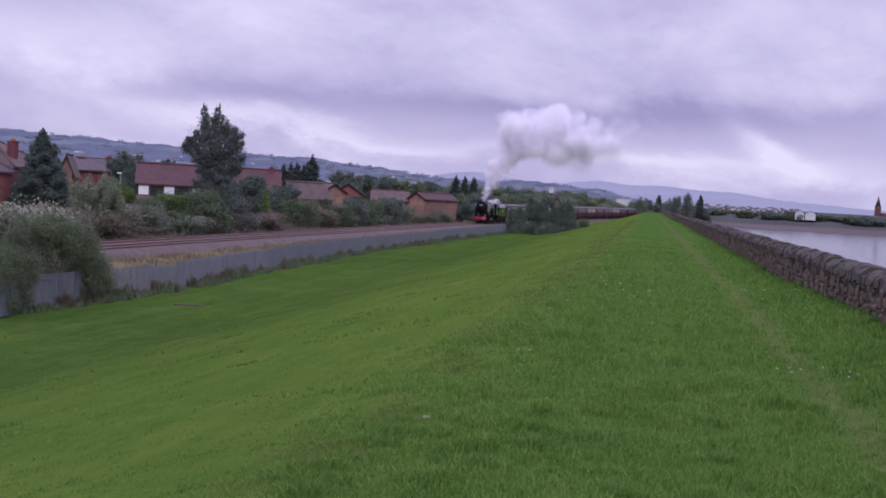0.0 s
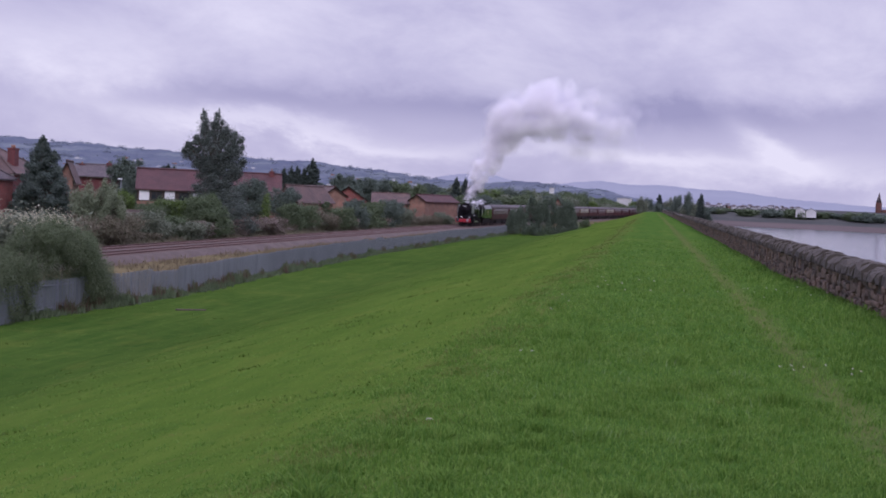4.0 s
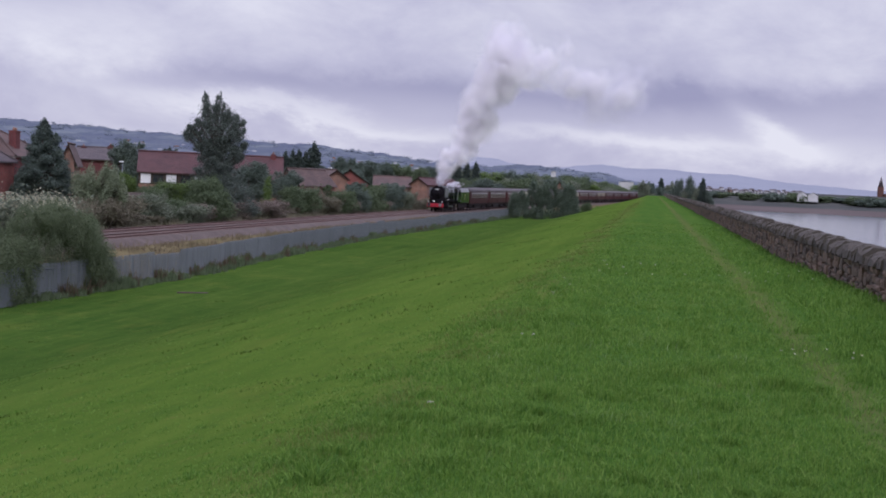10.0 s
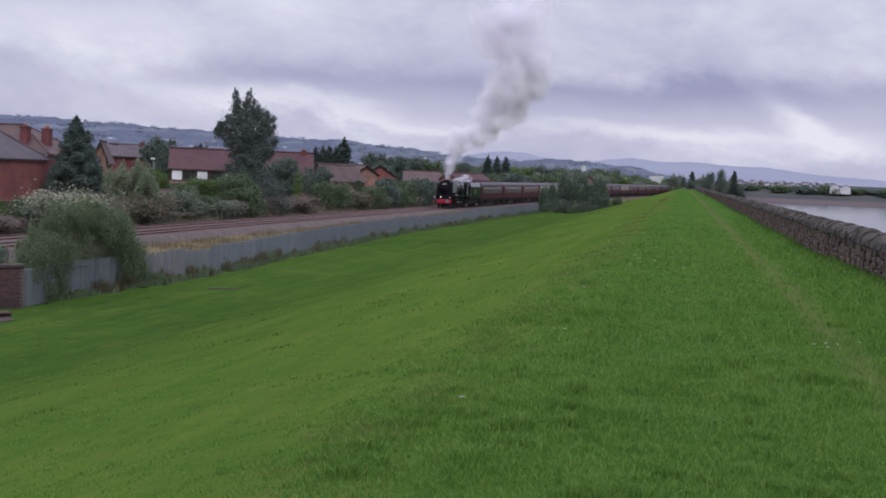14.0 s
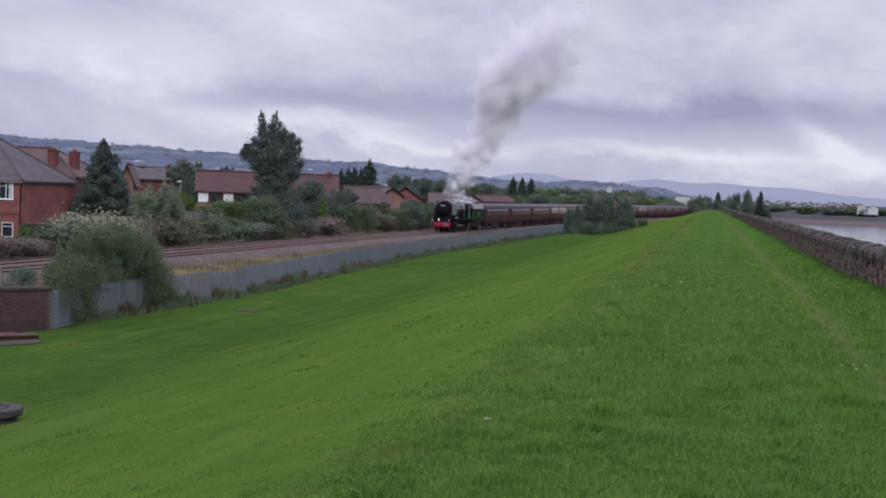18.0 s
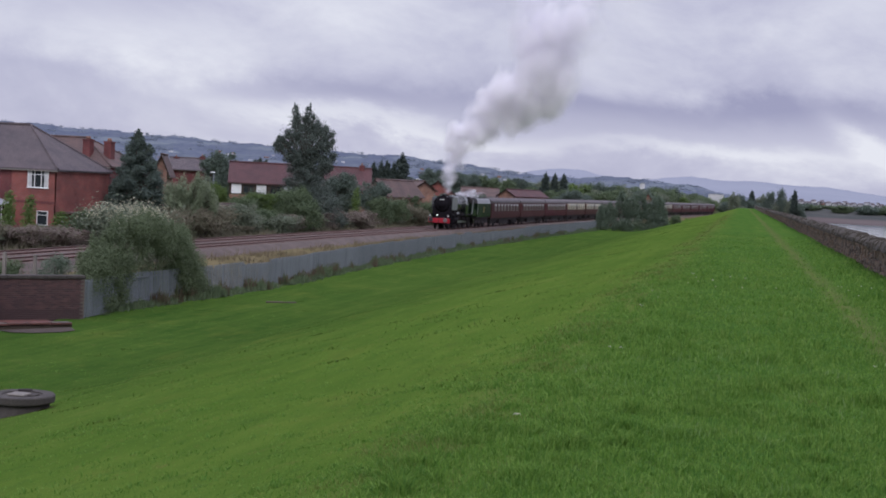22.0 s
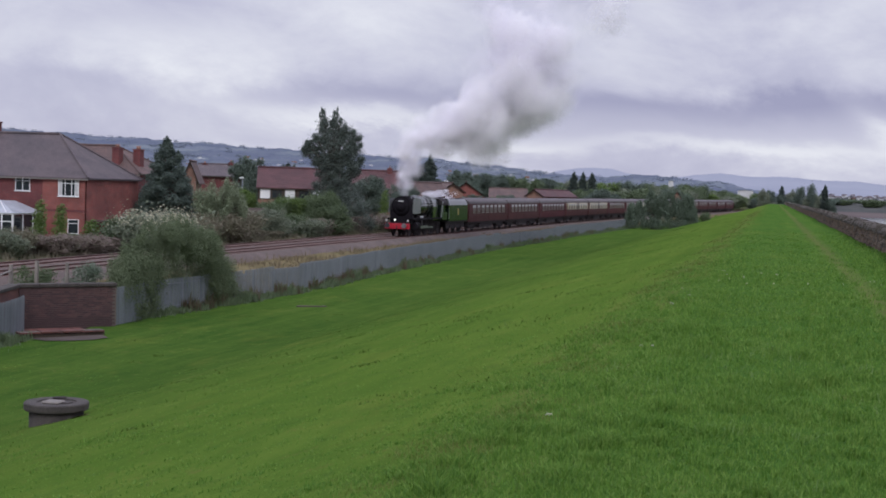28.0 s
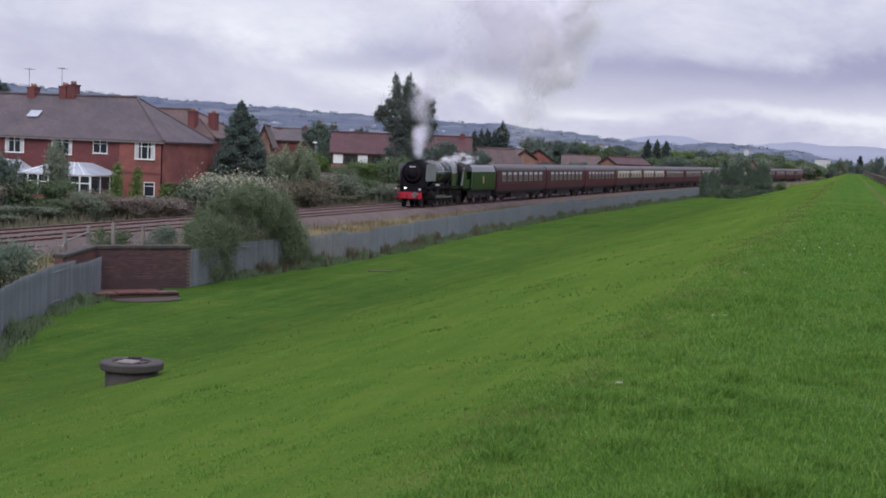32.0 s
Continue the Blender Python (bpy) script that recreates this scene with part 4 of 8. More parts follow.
    # wheels
    dm, bm_, tm = wheel_mesh("driving_wheel", DRIVE_R, 20), wheel_mesh("bogie_wheel", BOGIE_R, 10), wheel_mesh("trailing_wheel", 0.57, 10)
    for x, r, me, name in ((-5.35, DRIVE_R, dm, "driving_wheel"), (-7.5, DRIVE_R, dm, "driving_wheel"), (-9.65, DRIVE_R, dm, "driving_wheel"), (-1.95, BOGIE_R, bm_, "bogie_wheel"), (-4.05, BOGIE_R, bm_, "bogie_wheel"), (-12.3, 0.57, tm, "trailing_wheel")):
        for s in (-1, 1):
            o = put(name, me, top, pose(x, s * 0.78, r))
            TURNING.append((o, x, s * 0.78, r))
    return top


def tender():
    top = empty("tender", pose(0, 0, 0), "green locomotive tender heaped with coal", "tender")
    bm = bmesh.new()
    prism(bm, [(-1.36, 1.35), (1.36, 1.35), (1.36, 3.05), (1.22, 3.48), (1.05, 3.68), (0.95, 3.68), (0.95, 3.0), (-0.95, 3.0), (-0.95, 3.68), (-1.05, 3.68), (-1.22, 3.48), (-1.36, 3.05)], "x", -8.2, -0.2)
    part("body", bm, GREENT, top, "green tank sides")
    for s in (-1, 1):
        part("crest", bm_box(-4.35, -3.95, min(s * 1.362, s * 1.368), max(s * 1.362, s * 1.368), 1.95, 2.65, bevel=0.002), CRESTGOLD, top, "small yellow crest")
    # pale plates over the tender's slopes paint the reflected sky
    for s in (-1, 1):
        bm = bmesh.new()
        prism(bm, [(s * y, z) for y, z in ((1.375, 3.06), (1.235, 3.5), (1.06, 3.7), (1.04, 3.685), (1.215, 3.48), (1.355, 3.05))], "x", -7.9, -0.5)
        part("coping_plate", bm, surf_deflector_and_sheen, top, "sloping top plate of the tender, pale as painted sky reflection")
    bm = bmesh.new()
    for s in (-1, 1):
        box(bm, -8.0, -0.4, s * 1.0 - 0.04, s * 1.0 + 0.04, 0.55, 1.3)
    box(bm, -8.2, -0.2, -1.3, 1.3, 1.22, 1.35)
    part("underframe", bm, SOOT, top)
    rnd = random.Random(4)
    bm = bmesh.new()
    for i in range(70):
        x, y = rnd.uniform(-5.6, -0.9), rnd.uniform(-0.8, 0.8)
        z = 3.1 + 0.5 * (1 - (y / 0.95) ** 2) * (1 - ((x + 3.2) / 3.2) ** 2)
        g = bmesh.ops.create_icosphere(bm, subdivisions=1, radius=rnd.uniform(0.16, 0.3))
        bmesh.ops.translate(bm, verts=g["verts"], vec=(x, y, z))
    part("coal_heap", bm, COAL, top)
    me = wheel_mesh("tender_wheel", TENDER_R, 12)
    for x in (-1.9, -4.2, -6.5):
        for s in (-1, 1):
            o = put("tender_wheel", me, top, pose(x, s * 0.78, TENDER_R))
            TURNING.append((o, x, s * 0.78, TENDER_R))
    for s in (-1, 1):
        for x in (-1.9, -4.2, -6.5):
            part("axlebox", bm_box(x - 0.2, x + 0.2, s * 1.05 - 0.1, s * 1.05 + 0.1, 0.5, 0.85, bevel=0.03), SOOT, top)
        part("handrail", bm_tube((-0.25, s * 1.4, 1.6), (-0.25, s * 1.4, 2.8), 0.02, n=6), STEEL, top)
    return top


COACH_L = 19.65


def coach_meshes():
    out = {}
    bm = bmesh.new()
    side = [(-1.32, 1.12), (1.32, 1.12), (1.40, 1.75), (1.41, 2.2), (1.38, 2.75), (1.33, 3.18), (-1.33, 3.18), (-1.38, 2.75), (-1.41, 2.2), (-1.40, 1.75)]
    prism(bm, side, "x", -COACH_L, 0)
    me = bpy.data.meshes.new("coach_body")
    bm.to_mesh(me)
    bm.free()
    out["body"] = me
    bm = bmesh.new()
    prism(bm, [(1.37, 3.165)] + [(1.37 * math.cos(a), 3.19 + 0.62 * math.sin(a) ** 0.8) for a in np.linspace(0, math.pi, 13)] + [(-1.37, 3.165)], "x", -COACH_L - 0.02, 0.02)
    for x in np.linspace(-18, -1.6, 8):
        tube(bm, (x, 0, 3.78), (x, 0, 3.88), 0.11, n=8)
    me = bpy.data.meshes.new("roof")
    bm.to_mesh(me)
    bm.free()
    me.materials.append(ROOFGY)
    out["roof"] = me
    # window: pane with a light strip of ventilator above and a thin frame
    verts, faces, idx = [], [], []
    def quad(x0, x1, z0, z1, d, m):
        b = len(verts)
        for x, z in ((x0, z0), (x1, z0), (x1, z1), (x0, z1)):
            lean = -0.06 * max(0.0, (z - 0.35))
            verts.append((x, d + lean, z))
        faces.append((b, b + 1, b + 2, b + 3))
        idx.append(m)
    quad(-0.62, 0.62, 0.0, 0.62, 0.012, 0)
    quad(-0.62, 0.62, 0.645, 0.86, 0.012, 1)
    for a in ((-0.66, -0.62, -0.04, 0.9), (0.62, 0.66, -0.04, 0.9), (-0.62, 0.62, -0.04, 0.0), (-0.62, 0.62, 0.62, 0.645), (-0.62, 0.62, 0.86, 0.9)):
        quad(*a, 0.02, 2)
    out["window"] = mesh_of("window", verts, faces, [COACHPANE, CURTAIN, STEEL], idx)
    bm = bmesh.new()
    box(bm, -COACH_L + 0.2, -0.2, -1.25, 1.25, 0.92, 1.12)
    # equipment boxes, enlarged in black to fill in the shade under the coach
    box(bm, -13.2, -7.6, -1.1, -0.2, 0.32, 0.92, bevel=0.03)
    box(bm, -12.6, -6.4, 0.2, 1.1, 0.32, 0.92, bevel=0.03)
    box(bm, -19.2, -0.5, -0.9, 0.9, 0.7, 0.92)
    for s in (-1, 1):
        tube(bm, (-13.4, s * 1.1, 0.95), (-11.9, s * 1.1, 0.5), 0.04, n=6)
        tube(bm, (-11.9, s * 1.1, 0.5), (-7.8, s * 1.1, 0.5), 0.04, n=6)
        tube(bm, (-7.8, s * 1.1, 0.5), (-6.3, s * 1.1, 0.95), 0.04, n=6)
    me = bpy.data.meshes.new("underframe")
    bm.to_mesh(me)
    bm.free()
    me.materials.append(SOOT)
    out["underframe"] = me
    bm = bmesh.new()
    for s in (-1, 1):
        box(bm, -1.75, 1.75, s * 0.98 - 0.05, s * 0.98 + 0.05, 0.42, 0.75, bevel=0.03)
        for x in (-1.3, 1.3):
            box(bm, x - 0.18, x + 0.18, s * 1.04 - 0.1, s * 1.04 + 0.1, 0.34, 0.62, bevel=0.02)
    box(bm, -0.4, 0.4, -1.0, 1.0, 0.5, 0.9, bevel=0.02)
    me = bpy.data.meshes.new("bogie")
    bm.to_mesh(me)
    bm.free()
    me.materials.append(SOOT)
    out["bogie"] = me
    bm = bmesh.new()
    prism(bm, arch(0.5, 1.2, 3.0, 0.3, 5), "x", 0.0, 0.27)
    me = bpy.data.meshes.new("gangway")
    bm.to_mesh(me)
    bm.free()
    me.materials.append(SOOT)
    out["gangway"] = me
    out["wheel"] = wheel_mesh("coach_wheel", 0.46, 0)
    bm = bmesh.new()
    box(bm, -0.36, 0.36, 0.0, 0.018, 0.0, 1.95, bevel=0.004)
    box(bm, -0.02, 0.1, 0.018, 0.05, 0.85, 0.95)
    me = bpy.data.meshes.new("door")
    bm.to_mesh(me)
    bm.free()
    out["door"] = me
    return out


CM = coach_meshes()


def coach(kind):
    """kind: all one colour, or a pale upper band over a dark lower side."""
    two = kind == "cream"
    top = empty("railway_coach", pose(0, 0, 0), "cream and umber passenger coach with a dark roof" if two else ("umber-brown passenger coach with pale window tops" if kind == "umber" else "dark maroon passenger coach with a grey-brown roof"), "railway coach", "coaches of the train")
    lower = UMBER if kind in ("cream", "umber") else MAROON
    body = CM["body"].copy()
    body.materials.append(lower)
    put("body", body, top, pose(0, 0, 0))
    if two:
        for s in (-1, 1):
            bm = bmesh.new()
            prof = [(1.412, 2.13), (1.418, 2.2), (1.388, 2.75), (1.345, 3.12), (1.33, 3.12), (1.37, 2.75), (1.40, 2.2), (1.40, 2.13)]
            prism(bm, [(s * y, z) for y, z in prof], "x", -COACH_L + 0.05, -0.05)
            part("upper_band", bm, CREAM, top, "cream-painted window band")
    put("roof", CM["roof"], top, pose(0, 0, 0))
    put("underframe", CM["underframe"], top, pose(0, 0, 0))
    xs = np.linspace(-17.2, -2.45, 8)
    for s in (-1, 1):
        for x in xs:
            put("window", CM["window"], top, pose(x, s * (1.425 if two else 1.415), 2.12, 0, 0, 0 if s > 0 else 180))
        for x in (-19.1, -0.55, -9.82):
            d = put("door", CM["door"], top, pose(x, s * 1.40, 1.2, 0, 0, 0 if s > 0 else 180))
            if not d.data.materials:
                d.data.materials.append(lower)
    for x in (-16.9, -2.75):
        bg = put("bogie", CM["bogie"], top, pose(x, 0, 0))
        for u in (-1.3, 1.3):
            for s in (-1, 1):
                put("wheel", CM["wheel"], bg, pose(u, s * 0.76, 0.46))
    put("gangway", CM["gangway"], top, pose(0, 0, 0))
    put("gangway", CM["gangway"], top, pose(-COACH_L - 0.27, 0, 0))
    return top


# grey of the deflectors; on cab and tender it paints reflections
surf_deflector_and_sheen = surf("grey_deflector_and_sheen", [(0.13, 0.135, 0.148), (0.19, 0.195, 0.21)], scale=1, fine=12, bump=0.05, rough=0.3)
LOCO = locomotive()
TENDER = tender()
KINDS = ["umber", "umber", "maroon", "cream", "cream", "maroon", "maroon", "cream", "maroon", "maroon", "cream", "maroon", "maroon", "maroon", "maroon", "maroon"]
first = {}
COACHES = []
for k in KINDS:
    if k in first:
        COACHES.append(copy_thing(first[k], pose(0, 0, 0)))
    else:
        first[k] = coach(k)
        COACHES.append(first[k])

# ---- houses ----
def spot(az, d):
    return d * math.sin(radians(az)), d * math.cos(radians(az))


def window(parent, x, z, w, h, m, lights=2, top=0.3, curtains=0.0, frame_paint=None):
    """A window in the front face (y = 0) moved by the pose m: white frame, panes, sill."""
    f = 0.055
    bm = bmesh.new()
    box(bm, x, x + w, -0.05, 0.02, z, z + f)
    box(bm, x, x + w, -0.05, 0.02, z + h - f, z + h)
    for i in range(lights + 1):
        u = x + (w - f) * i / lights
        box(bm, u, u + f, -0.05, 0.02, z + f, z + h - f)
    if top:
        box(bm, x + f, x + w - f, -0.045, 0.02, z + h * (1 - top), z + h * (1 - top) + f * 0.8)
    bmesh.ops.transform(bm, matrix=m, verts=bm.verts)
    win = part("window", bm, frame_paint or WHITE, parent)
    bm = bm_box(x - 0.05, x + w + 0.05, -0.1, 0.02, z - 0.05, z - 0.002)
    bmesh.ops.transform(bm, matrix=m, verts=bm.verts)
    part("sill", bm, frame_paint or WHITE, win)
    for i in range(lights):
        u0, u1 = x + f + (w - f) * i / lights, x + (w - f) * (i + 1) / lights
        bm = bm_box(u0, u1, -0.025, -0.005, z + f, z + h - f)
        bmesh.ops.transform(bm, matrix=m, verts=bm.verts)
        part("pane", bm, PANE, win)
        if curtains and (i == 0 or i == lights - 1):
            c = bm_box(u0 if i == 0 else u1 - (u1 - u0) * curtains, u0 + (u1 - u0) * curtains if i == 0 else u1, -0.032, -0.027, z + f, z + h - f)
            bmesh.ops.transform(c, matrix=m, verts=c.verts)
            part("curtain", c, CURTAIN, win)
    return win


def chimney(parent, x, y, z0, z1, w=0.7, d=0.9, pots=2, m=None):
    bm = bmesh.new()
    box(bm, x - w / 2, x + w / 2, y - d / 2, y + d / 2, z0, z1 - 0.35)
    box(bm, x - w / 2 - 0.05, x + w / 2 + 0.05, y - d / 2 - 0.05, y + d / 2 + 0.05, z1 - 0.35, z1 - 0.22)
    c = part("chimney", bm, m or BRICK_DK, parent)
    for i in range(pots):
        u = y + (i - (pots - 1) / 2) * d * 0.5
        part("chimney_pot", bm_tube((x, u, z1 - 0.22), (x, u, z1 + 0.08), 0.13, 0.1, n=10), BRICK_OR, c)


def house(label, origin, rz, w, d, eave, ridge, kind, wall, roof, gable=None, windows=(), chimneys=(), over=0.35, trim=True, base=0.0):
    """kind: hip, gx (ridge along x), gy (gable to the front). Heights are over the ground at origin; walls go a little into it."""
    top = empty("house", pose(*origin, 0, 0, rz), label, "house", "houses beyond the railway")
    bm = bmesh.new()
    t = 0.3
    for a in ((0, w, 0, t), (0, w, d - t, d), (0, t, t, d - t), (w - t, w, t, d - t)):
        box(bm, *a, -0.8, eave)
    if kind == "gx":
        for x in (0, w - t):
            prism(bm, [(0, eave), (d, eave), (d / 2, ridge - 0.12)], "x", x, x + t)
    if kind == "gy":
        for y in (0, d - t):
            prism(bm, [(0, eave), (w, eave), (w / 2, ridge - 0.12)], "y", y, y + t)
    part("wall", bm, wall, top)
    o, k = over, 0.14
    verts, faces = [], []
    drop = (ridge - eave) / ((w if kind == "gy" else d) / 2) * o
    def sheet(pts):
        """A slope of the roof with thickness."""
        b = len(verts)
        n = len(pts)
        verts.extend(pts)
        verts.extend((x, y, z - k) for x, y, z in pts)
        faces.append(tuple(range(b, b + n)))
        faces.append(tuple(range(b + 2 * n - 1, b + n - 1, -1)))
        for i in range(n):
            j = (i + 1) % n
            faces.append((b + i, b + n + i, b + n + j, b + j))
    e = eave - drop + k
    if kind == "gx":
        sheet([(-o, -o, e), (w + o, -o, e), (w + o, d / 2, ridge), (-o, d / 2, ridge)])
        sheet([(w + o, d + o, e), (-o, d + o, e), (-o, d / 2, ridge), (w + o, d / 2, ridge)])
    elif kind == "gy":
        sheet([(-o, d + o, e), (-o, -o, e), (w / 2, -o, ridge), (w / 2, d + o, ridge)])
        sheet([(w + o, -o, e), (w + o, d + o, e), (w / 2, d + o, ridge), (w / 2, -o, ridge)])
    else:
        h = d / 2 * 1.1
        sheet([(-o, -o, e), (w + o, -o, e), (w - h, d / 2, ridge), (h, d / 2, ridge)])
        sheet([(w + o, d + o, e), (-o, d + o, e), (h, d / 2, ridge), (w - h, d / 2, ridge)])
        sheet([(w + o, -o, e), (w + o, d + o, e), (w - h, d / 2, ridge)])
        sheet([(-o, d + o, e), (-o, -o, e), (h, d / 2, ridge)])
    r = new("roof", mesh_of("roof", verts, faces, [roof]))
    r.parent = top
    bm = bmesh.new()
    if kind == "gy":
        tube(bm, (w / 2, -o, ridge + 0.02), (w / 2, d + o, ridge + 0.02), 0.12, n=8)
    else:
        h = 0 if kind == "gx" else d / 2 * 1.1
        tube(bm, (h - (o if kind == "gx" else 0), d / 2, ridge + 0.02), (w - h + (o if kind == "gx" else 0), d / 2, ridge + 0.02), 0.12, n=8)
        if kind == "hip":
            for sx, sy in ((w + o, -o), (w + o, d + o), (-o, -o), (-o, d + o)):
                tube(bm, (sx, sy, e + 0.02), ((w - h) if sx > 0 else h, d / 2, ridge + 0.02), 0.1, n=6)
    part("ridge_tiles", bm, roof, r)
    if trim:
        bm = bmesh.new()
        if kind == "gy":
            for s in (-1, 1):
                a, b2 = (w / 2, ridge - k), (w / 2 + s * (w / 2 + o), e - k)
                vs = [bm.verts.new(p) for p in ((a[0], -o - 0.03, a[1] + 0.14), (a[0], -o - 0.03, a[1] - 0.1), (b2[0], -o - 0.03, b2[1] - 0.1), (b2[0], -o - 0.03, b2[1] + 0.14))]
                bm.faces.new(vs)
            bmesh.ops.solidify(bm, geom=bm.faces[:], thickness=0.025)
            part("bargeboard", bm, TIMBER if trim is True else WHITE, top)
        else:
            box(bm, -o, w + o, -o - 0.06, -o - 0.005, e - k - 0.05, e - k + 0.04)
            part("gutter", bm, TIMBER if trim is True else POSTWOOD, top)
            part("downpipe", bm_tube((w - 0.2, -0.08, -0.3), (w - 0.2, -0.08, eave - 0.1), 0.05, n=8), TIMBER, top)
    for face, x, z, ww, hh, lights, cur in windows:
        m = pose(0, 0, 0) if face == "f" else pose(w, 0, 0, 0, 0, 90)
        window(top, x, z, ww, hh, m, lights, 0.3 if lights < 9 else 0, cur)
    for x, y, z0, z1 in chimneys:
        chimney(top, x, y, z0, z1)
    return top


G = -3.4
# the big semi-detached pair end-on to the line
A = house("red brick semi-detached house with hipped slate roof and white windows", (-77, 98.7, G), 0, 24, 8.8, 5.1, 8.55, "hip", BRICK_DK, SLATE, trim="white", windows=[
    ("f", 21.65, 3.47, 1.8, 1.43, 3, 0.6), ("f", 17.75, 3.79, 1.32, 1.1, 2, 0), ("f", 13.9, 3.57, 1.9, 1.41, 2, 0.3), ("f", 9.5, 3.57, 1.78, 1.38, 2, 0.4), ("f", 4.5, 3.57, 1.9, 1.4, 2, 0.3),
    ("f", 22.55, 0.5, 0.95, 1.15, 1, 0), ("s", 5.8, 0.6, 0.9, 1.2, 1, 0)], chimneys=[(12.3, 4.4, 7.2, 9.55), (13.1, 4.4, 7.2, 9.7), (9.2, 4.4, 7.2, 9.4)])
# its side extension of lighter brick stands a hand proud of the old wall
part("extension_wall", bm_box(20.25, 24.12, -0.14, -0.003, -0.6, 5.0), BRICK, A, "lighter orange-red brick extension wall")
part("extension_side", bm_box(24.003, 24.13, -0.14, 8.9, -0.6, 5.0), BRICK, A, "lighter orange-red brick side wall")
part("string_course", bm_box(20.25, 24.15, -0.17, -0.142, 2.22, 2.42), BRICK_DK, A)
for ob in [o for o in A.children if o.name.startswith("window")]:
    if max(v[0] for v in ob.bound_box) > 20.5:
        ob.location = (0.0, -0.15, 0) if max(v[0] for v in ob.bound_box) < 24.03 else (0.14, 0, 0)
sk = bm_box(-0.55, 0.55, -0.45, 0.45, 0.0, 0.06, bevel=0.01)
bmesh.ops.transform(sk, matrix=pose(10.9, 2.0, 6.85, 37, 0, 0), verts=sk.verts)
part("skylight", sk, CLEARROOF, A, "pale roof window")
part("porch_roof", bm_box(24.14, 25.3, 0.6, 3.0, 1.5, 1.62), TILE_BR, A)
for x, y, z in ((12.2, 4.0, 9.9), (8.8, 4.3, 9.8)):
    bm = bmesh.new()
    tube(bm, (x, y, 8.6), (x, y, z + 1.0), 0.02, n=5)
    for i in range(5):
        tube(bm, (x - 0.3, y - 0.4 + 0.2 * i, z + 0.9), (x + 0.3, y - 0.4 + 0.2 * i, z + 0.9), 0.012, n=4)
    tube(bm, (x, y - 0.5, z + 0.9), (x, y + 0.5, z + 0.9), 0.014, n=4)
    part("television_aerial", bm, SOOT, A)


def conservatory(x0, x1, y0, y1, z):
    """White-framed glass room with a hipped translucent roof."""
    top = empty("conservatory", pose(x0, y0, z), "white-framed conservatory with a pale translucent roof", "conservatory")
    w, d, e, r = x1 - x0, y1 - y0, 2.0, 3.0
    part("base_wall", bm_box(0, w, 0, d, -0.5, 0.45), BRICK, top)
    n = max(3, int(w / 0.9))
    for i in range(n + 1):
        u = w * i / n
        part("post", bm_box(u - 0.05, u + 0.05, -0.03, 0.07, 0.45, e), WHITE, top)
        if i < n:
            part("pane", bm_box(u + 0.055, u + w / n - 0.055, 0.01, 0.03, 0.5, e - 0.05), PANE, top)
    for i in range(4):
        u = d * i / 3
        part("post", bm_box(w - 0.07, w + 0.03, u - 0.05, u + 0.05, 0.45, e), WHITE, top)
    part("side_pane", bm_box(w - 0.03, w - 0.01, 0.06, d - 0.06, 0.5, e - 0.05), PANE, top)
    bm = bmesh.new()
    box(bm, -0.08, w + 0.08, -0.08, d, e, e + 0.1)
    box(bm, -0.06, w + 0.06, -0.06, 0.06, 1.42, 1.5)
    part("eaves_beam", bm, WHITE, top)
    P = [(-0.15, -0.15, e + 0.1), (w + 0.15, -0.15, e + 0.1), (w + 0.15, d, e + 0.1), (-0.15, d, e + 0.1), (w * 0.3, d * 0.55, r), (w * 0.62, d * 0.55, r), (w * 0.62, d, r), (w * 0.3, d, r)]
    o = new("roof", mesh_of("conservatory_roof", P, [(0, 1, 5, 4), (1, 2, 6, 5), (3, 0, 4, 7), (4, 5, 6, 7)], [CLEARROOF]))
    o.parent = top
    for i in range(7):
        u = w * (i + 0.5) / 7
        v = w * (0.3 + 0.32 * (i + 0.5) / 7)
        part("glazing_bar", bm_tube((u, -0.13, e + 0.13), (v, d * 0.55, r + 0.03), 0.03, n=5), WHITE, top)


conservatory(-63.0, -56.5, 93.8, 98.2, G)
conservatory(-68.2, -64.2, 94.8, 98.2, G)
# behind: the next pair along the street
house("red brick semi-detached house with a brown hipped roof", (-75.0, 119, -3.2), 0, 16.5, 8, 5.4, 8.0, "hip", BRICK_DK, TILE_BR, trim="white", chimneys=[(13.7, 1.2, 5.6, 8.0), (15.3, 2.4, 5.4, 7.9)])


def house_at(label, az0, az1, d, el_eave, el_ridge, depth, kind, wall, roof, turn=0.0, **more):
    """A house that fills the bearings az0 to az1 at the distance d, with eaves and ridge at these elevations."""
    (xa, ya), (xb, yb) = spot(az0, d), spot(az1, d)
    g = float(ground_z(xa, ya)) - 0.1
    w = math.hypot(xb - xa, yb - ya) / max(0.4, math.cos(radians(turn)))
    rz = math.degrees(math.atan2(yb - ya, xb - xa)) + turn
    return house(label, (xa, ya, g), rz, w, depth, 1.7 + d * math.tan(radians(el_eave)) - g, 1.7 + (d + (depth / 2 if kind != "gy" else 0)) * math.tan(radians(el_ridge)) - g, kind, wall, roof, **more)


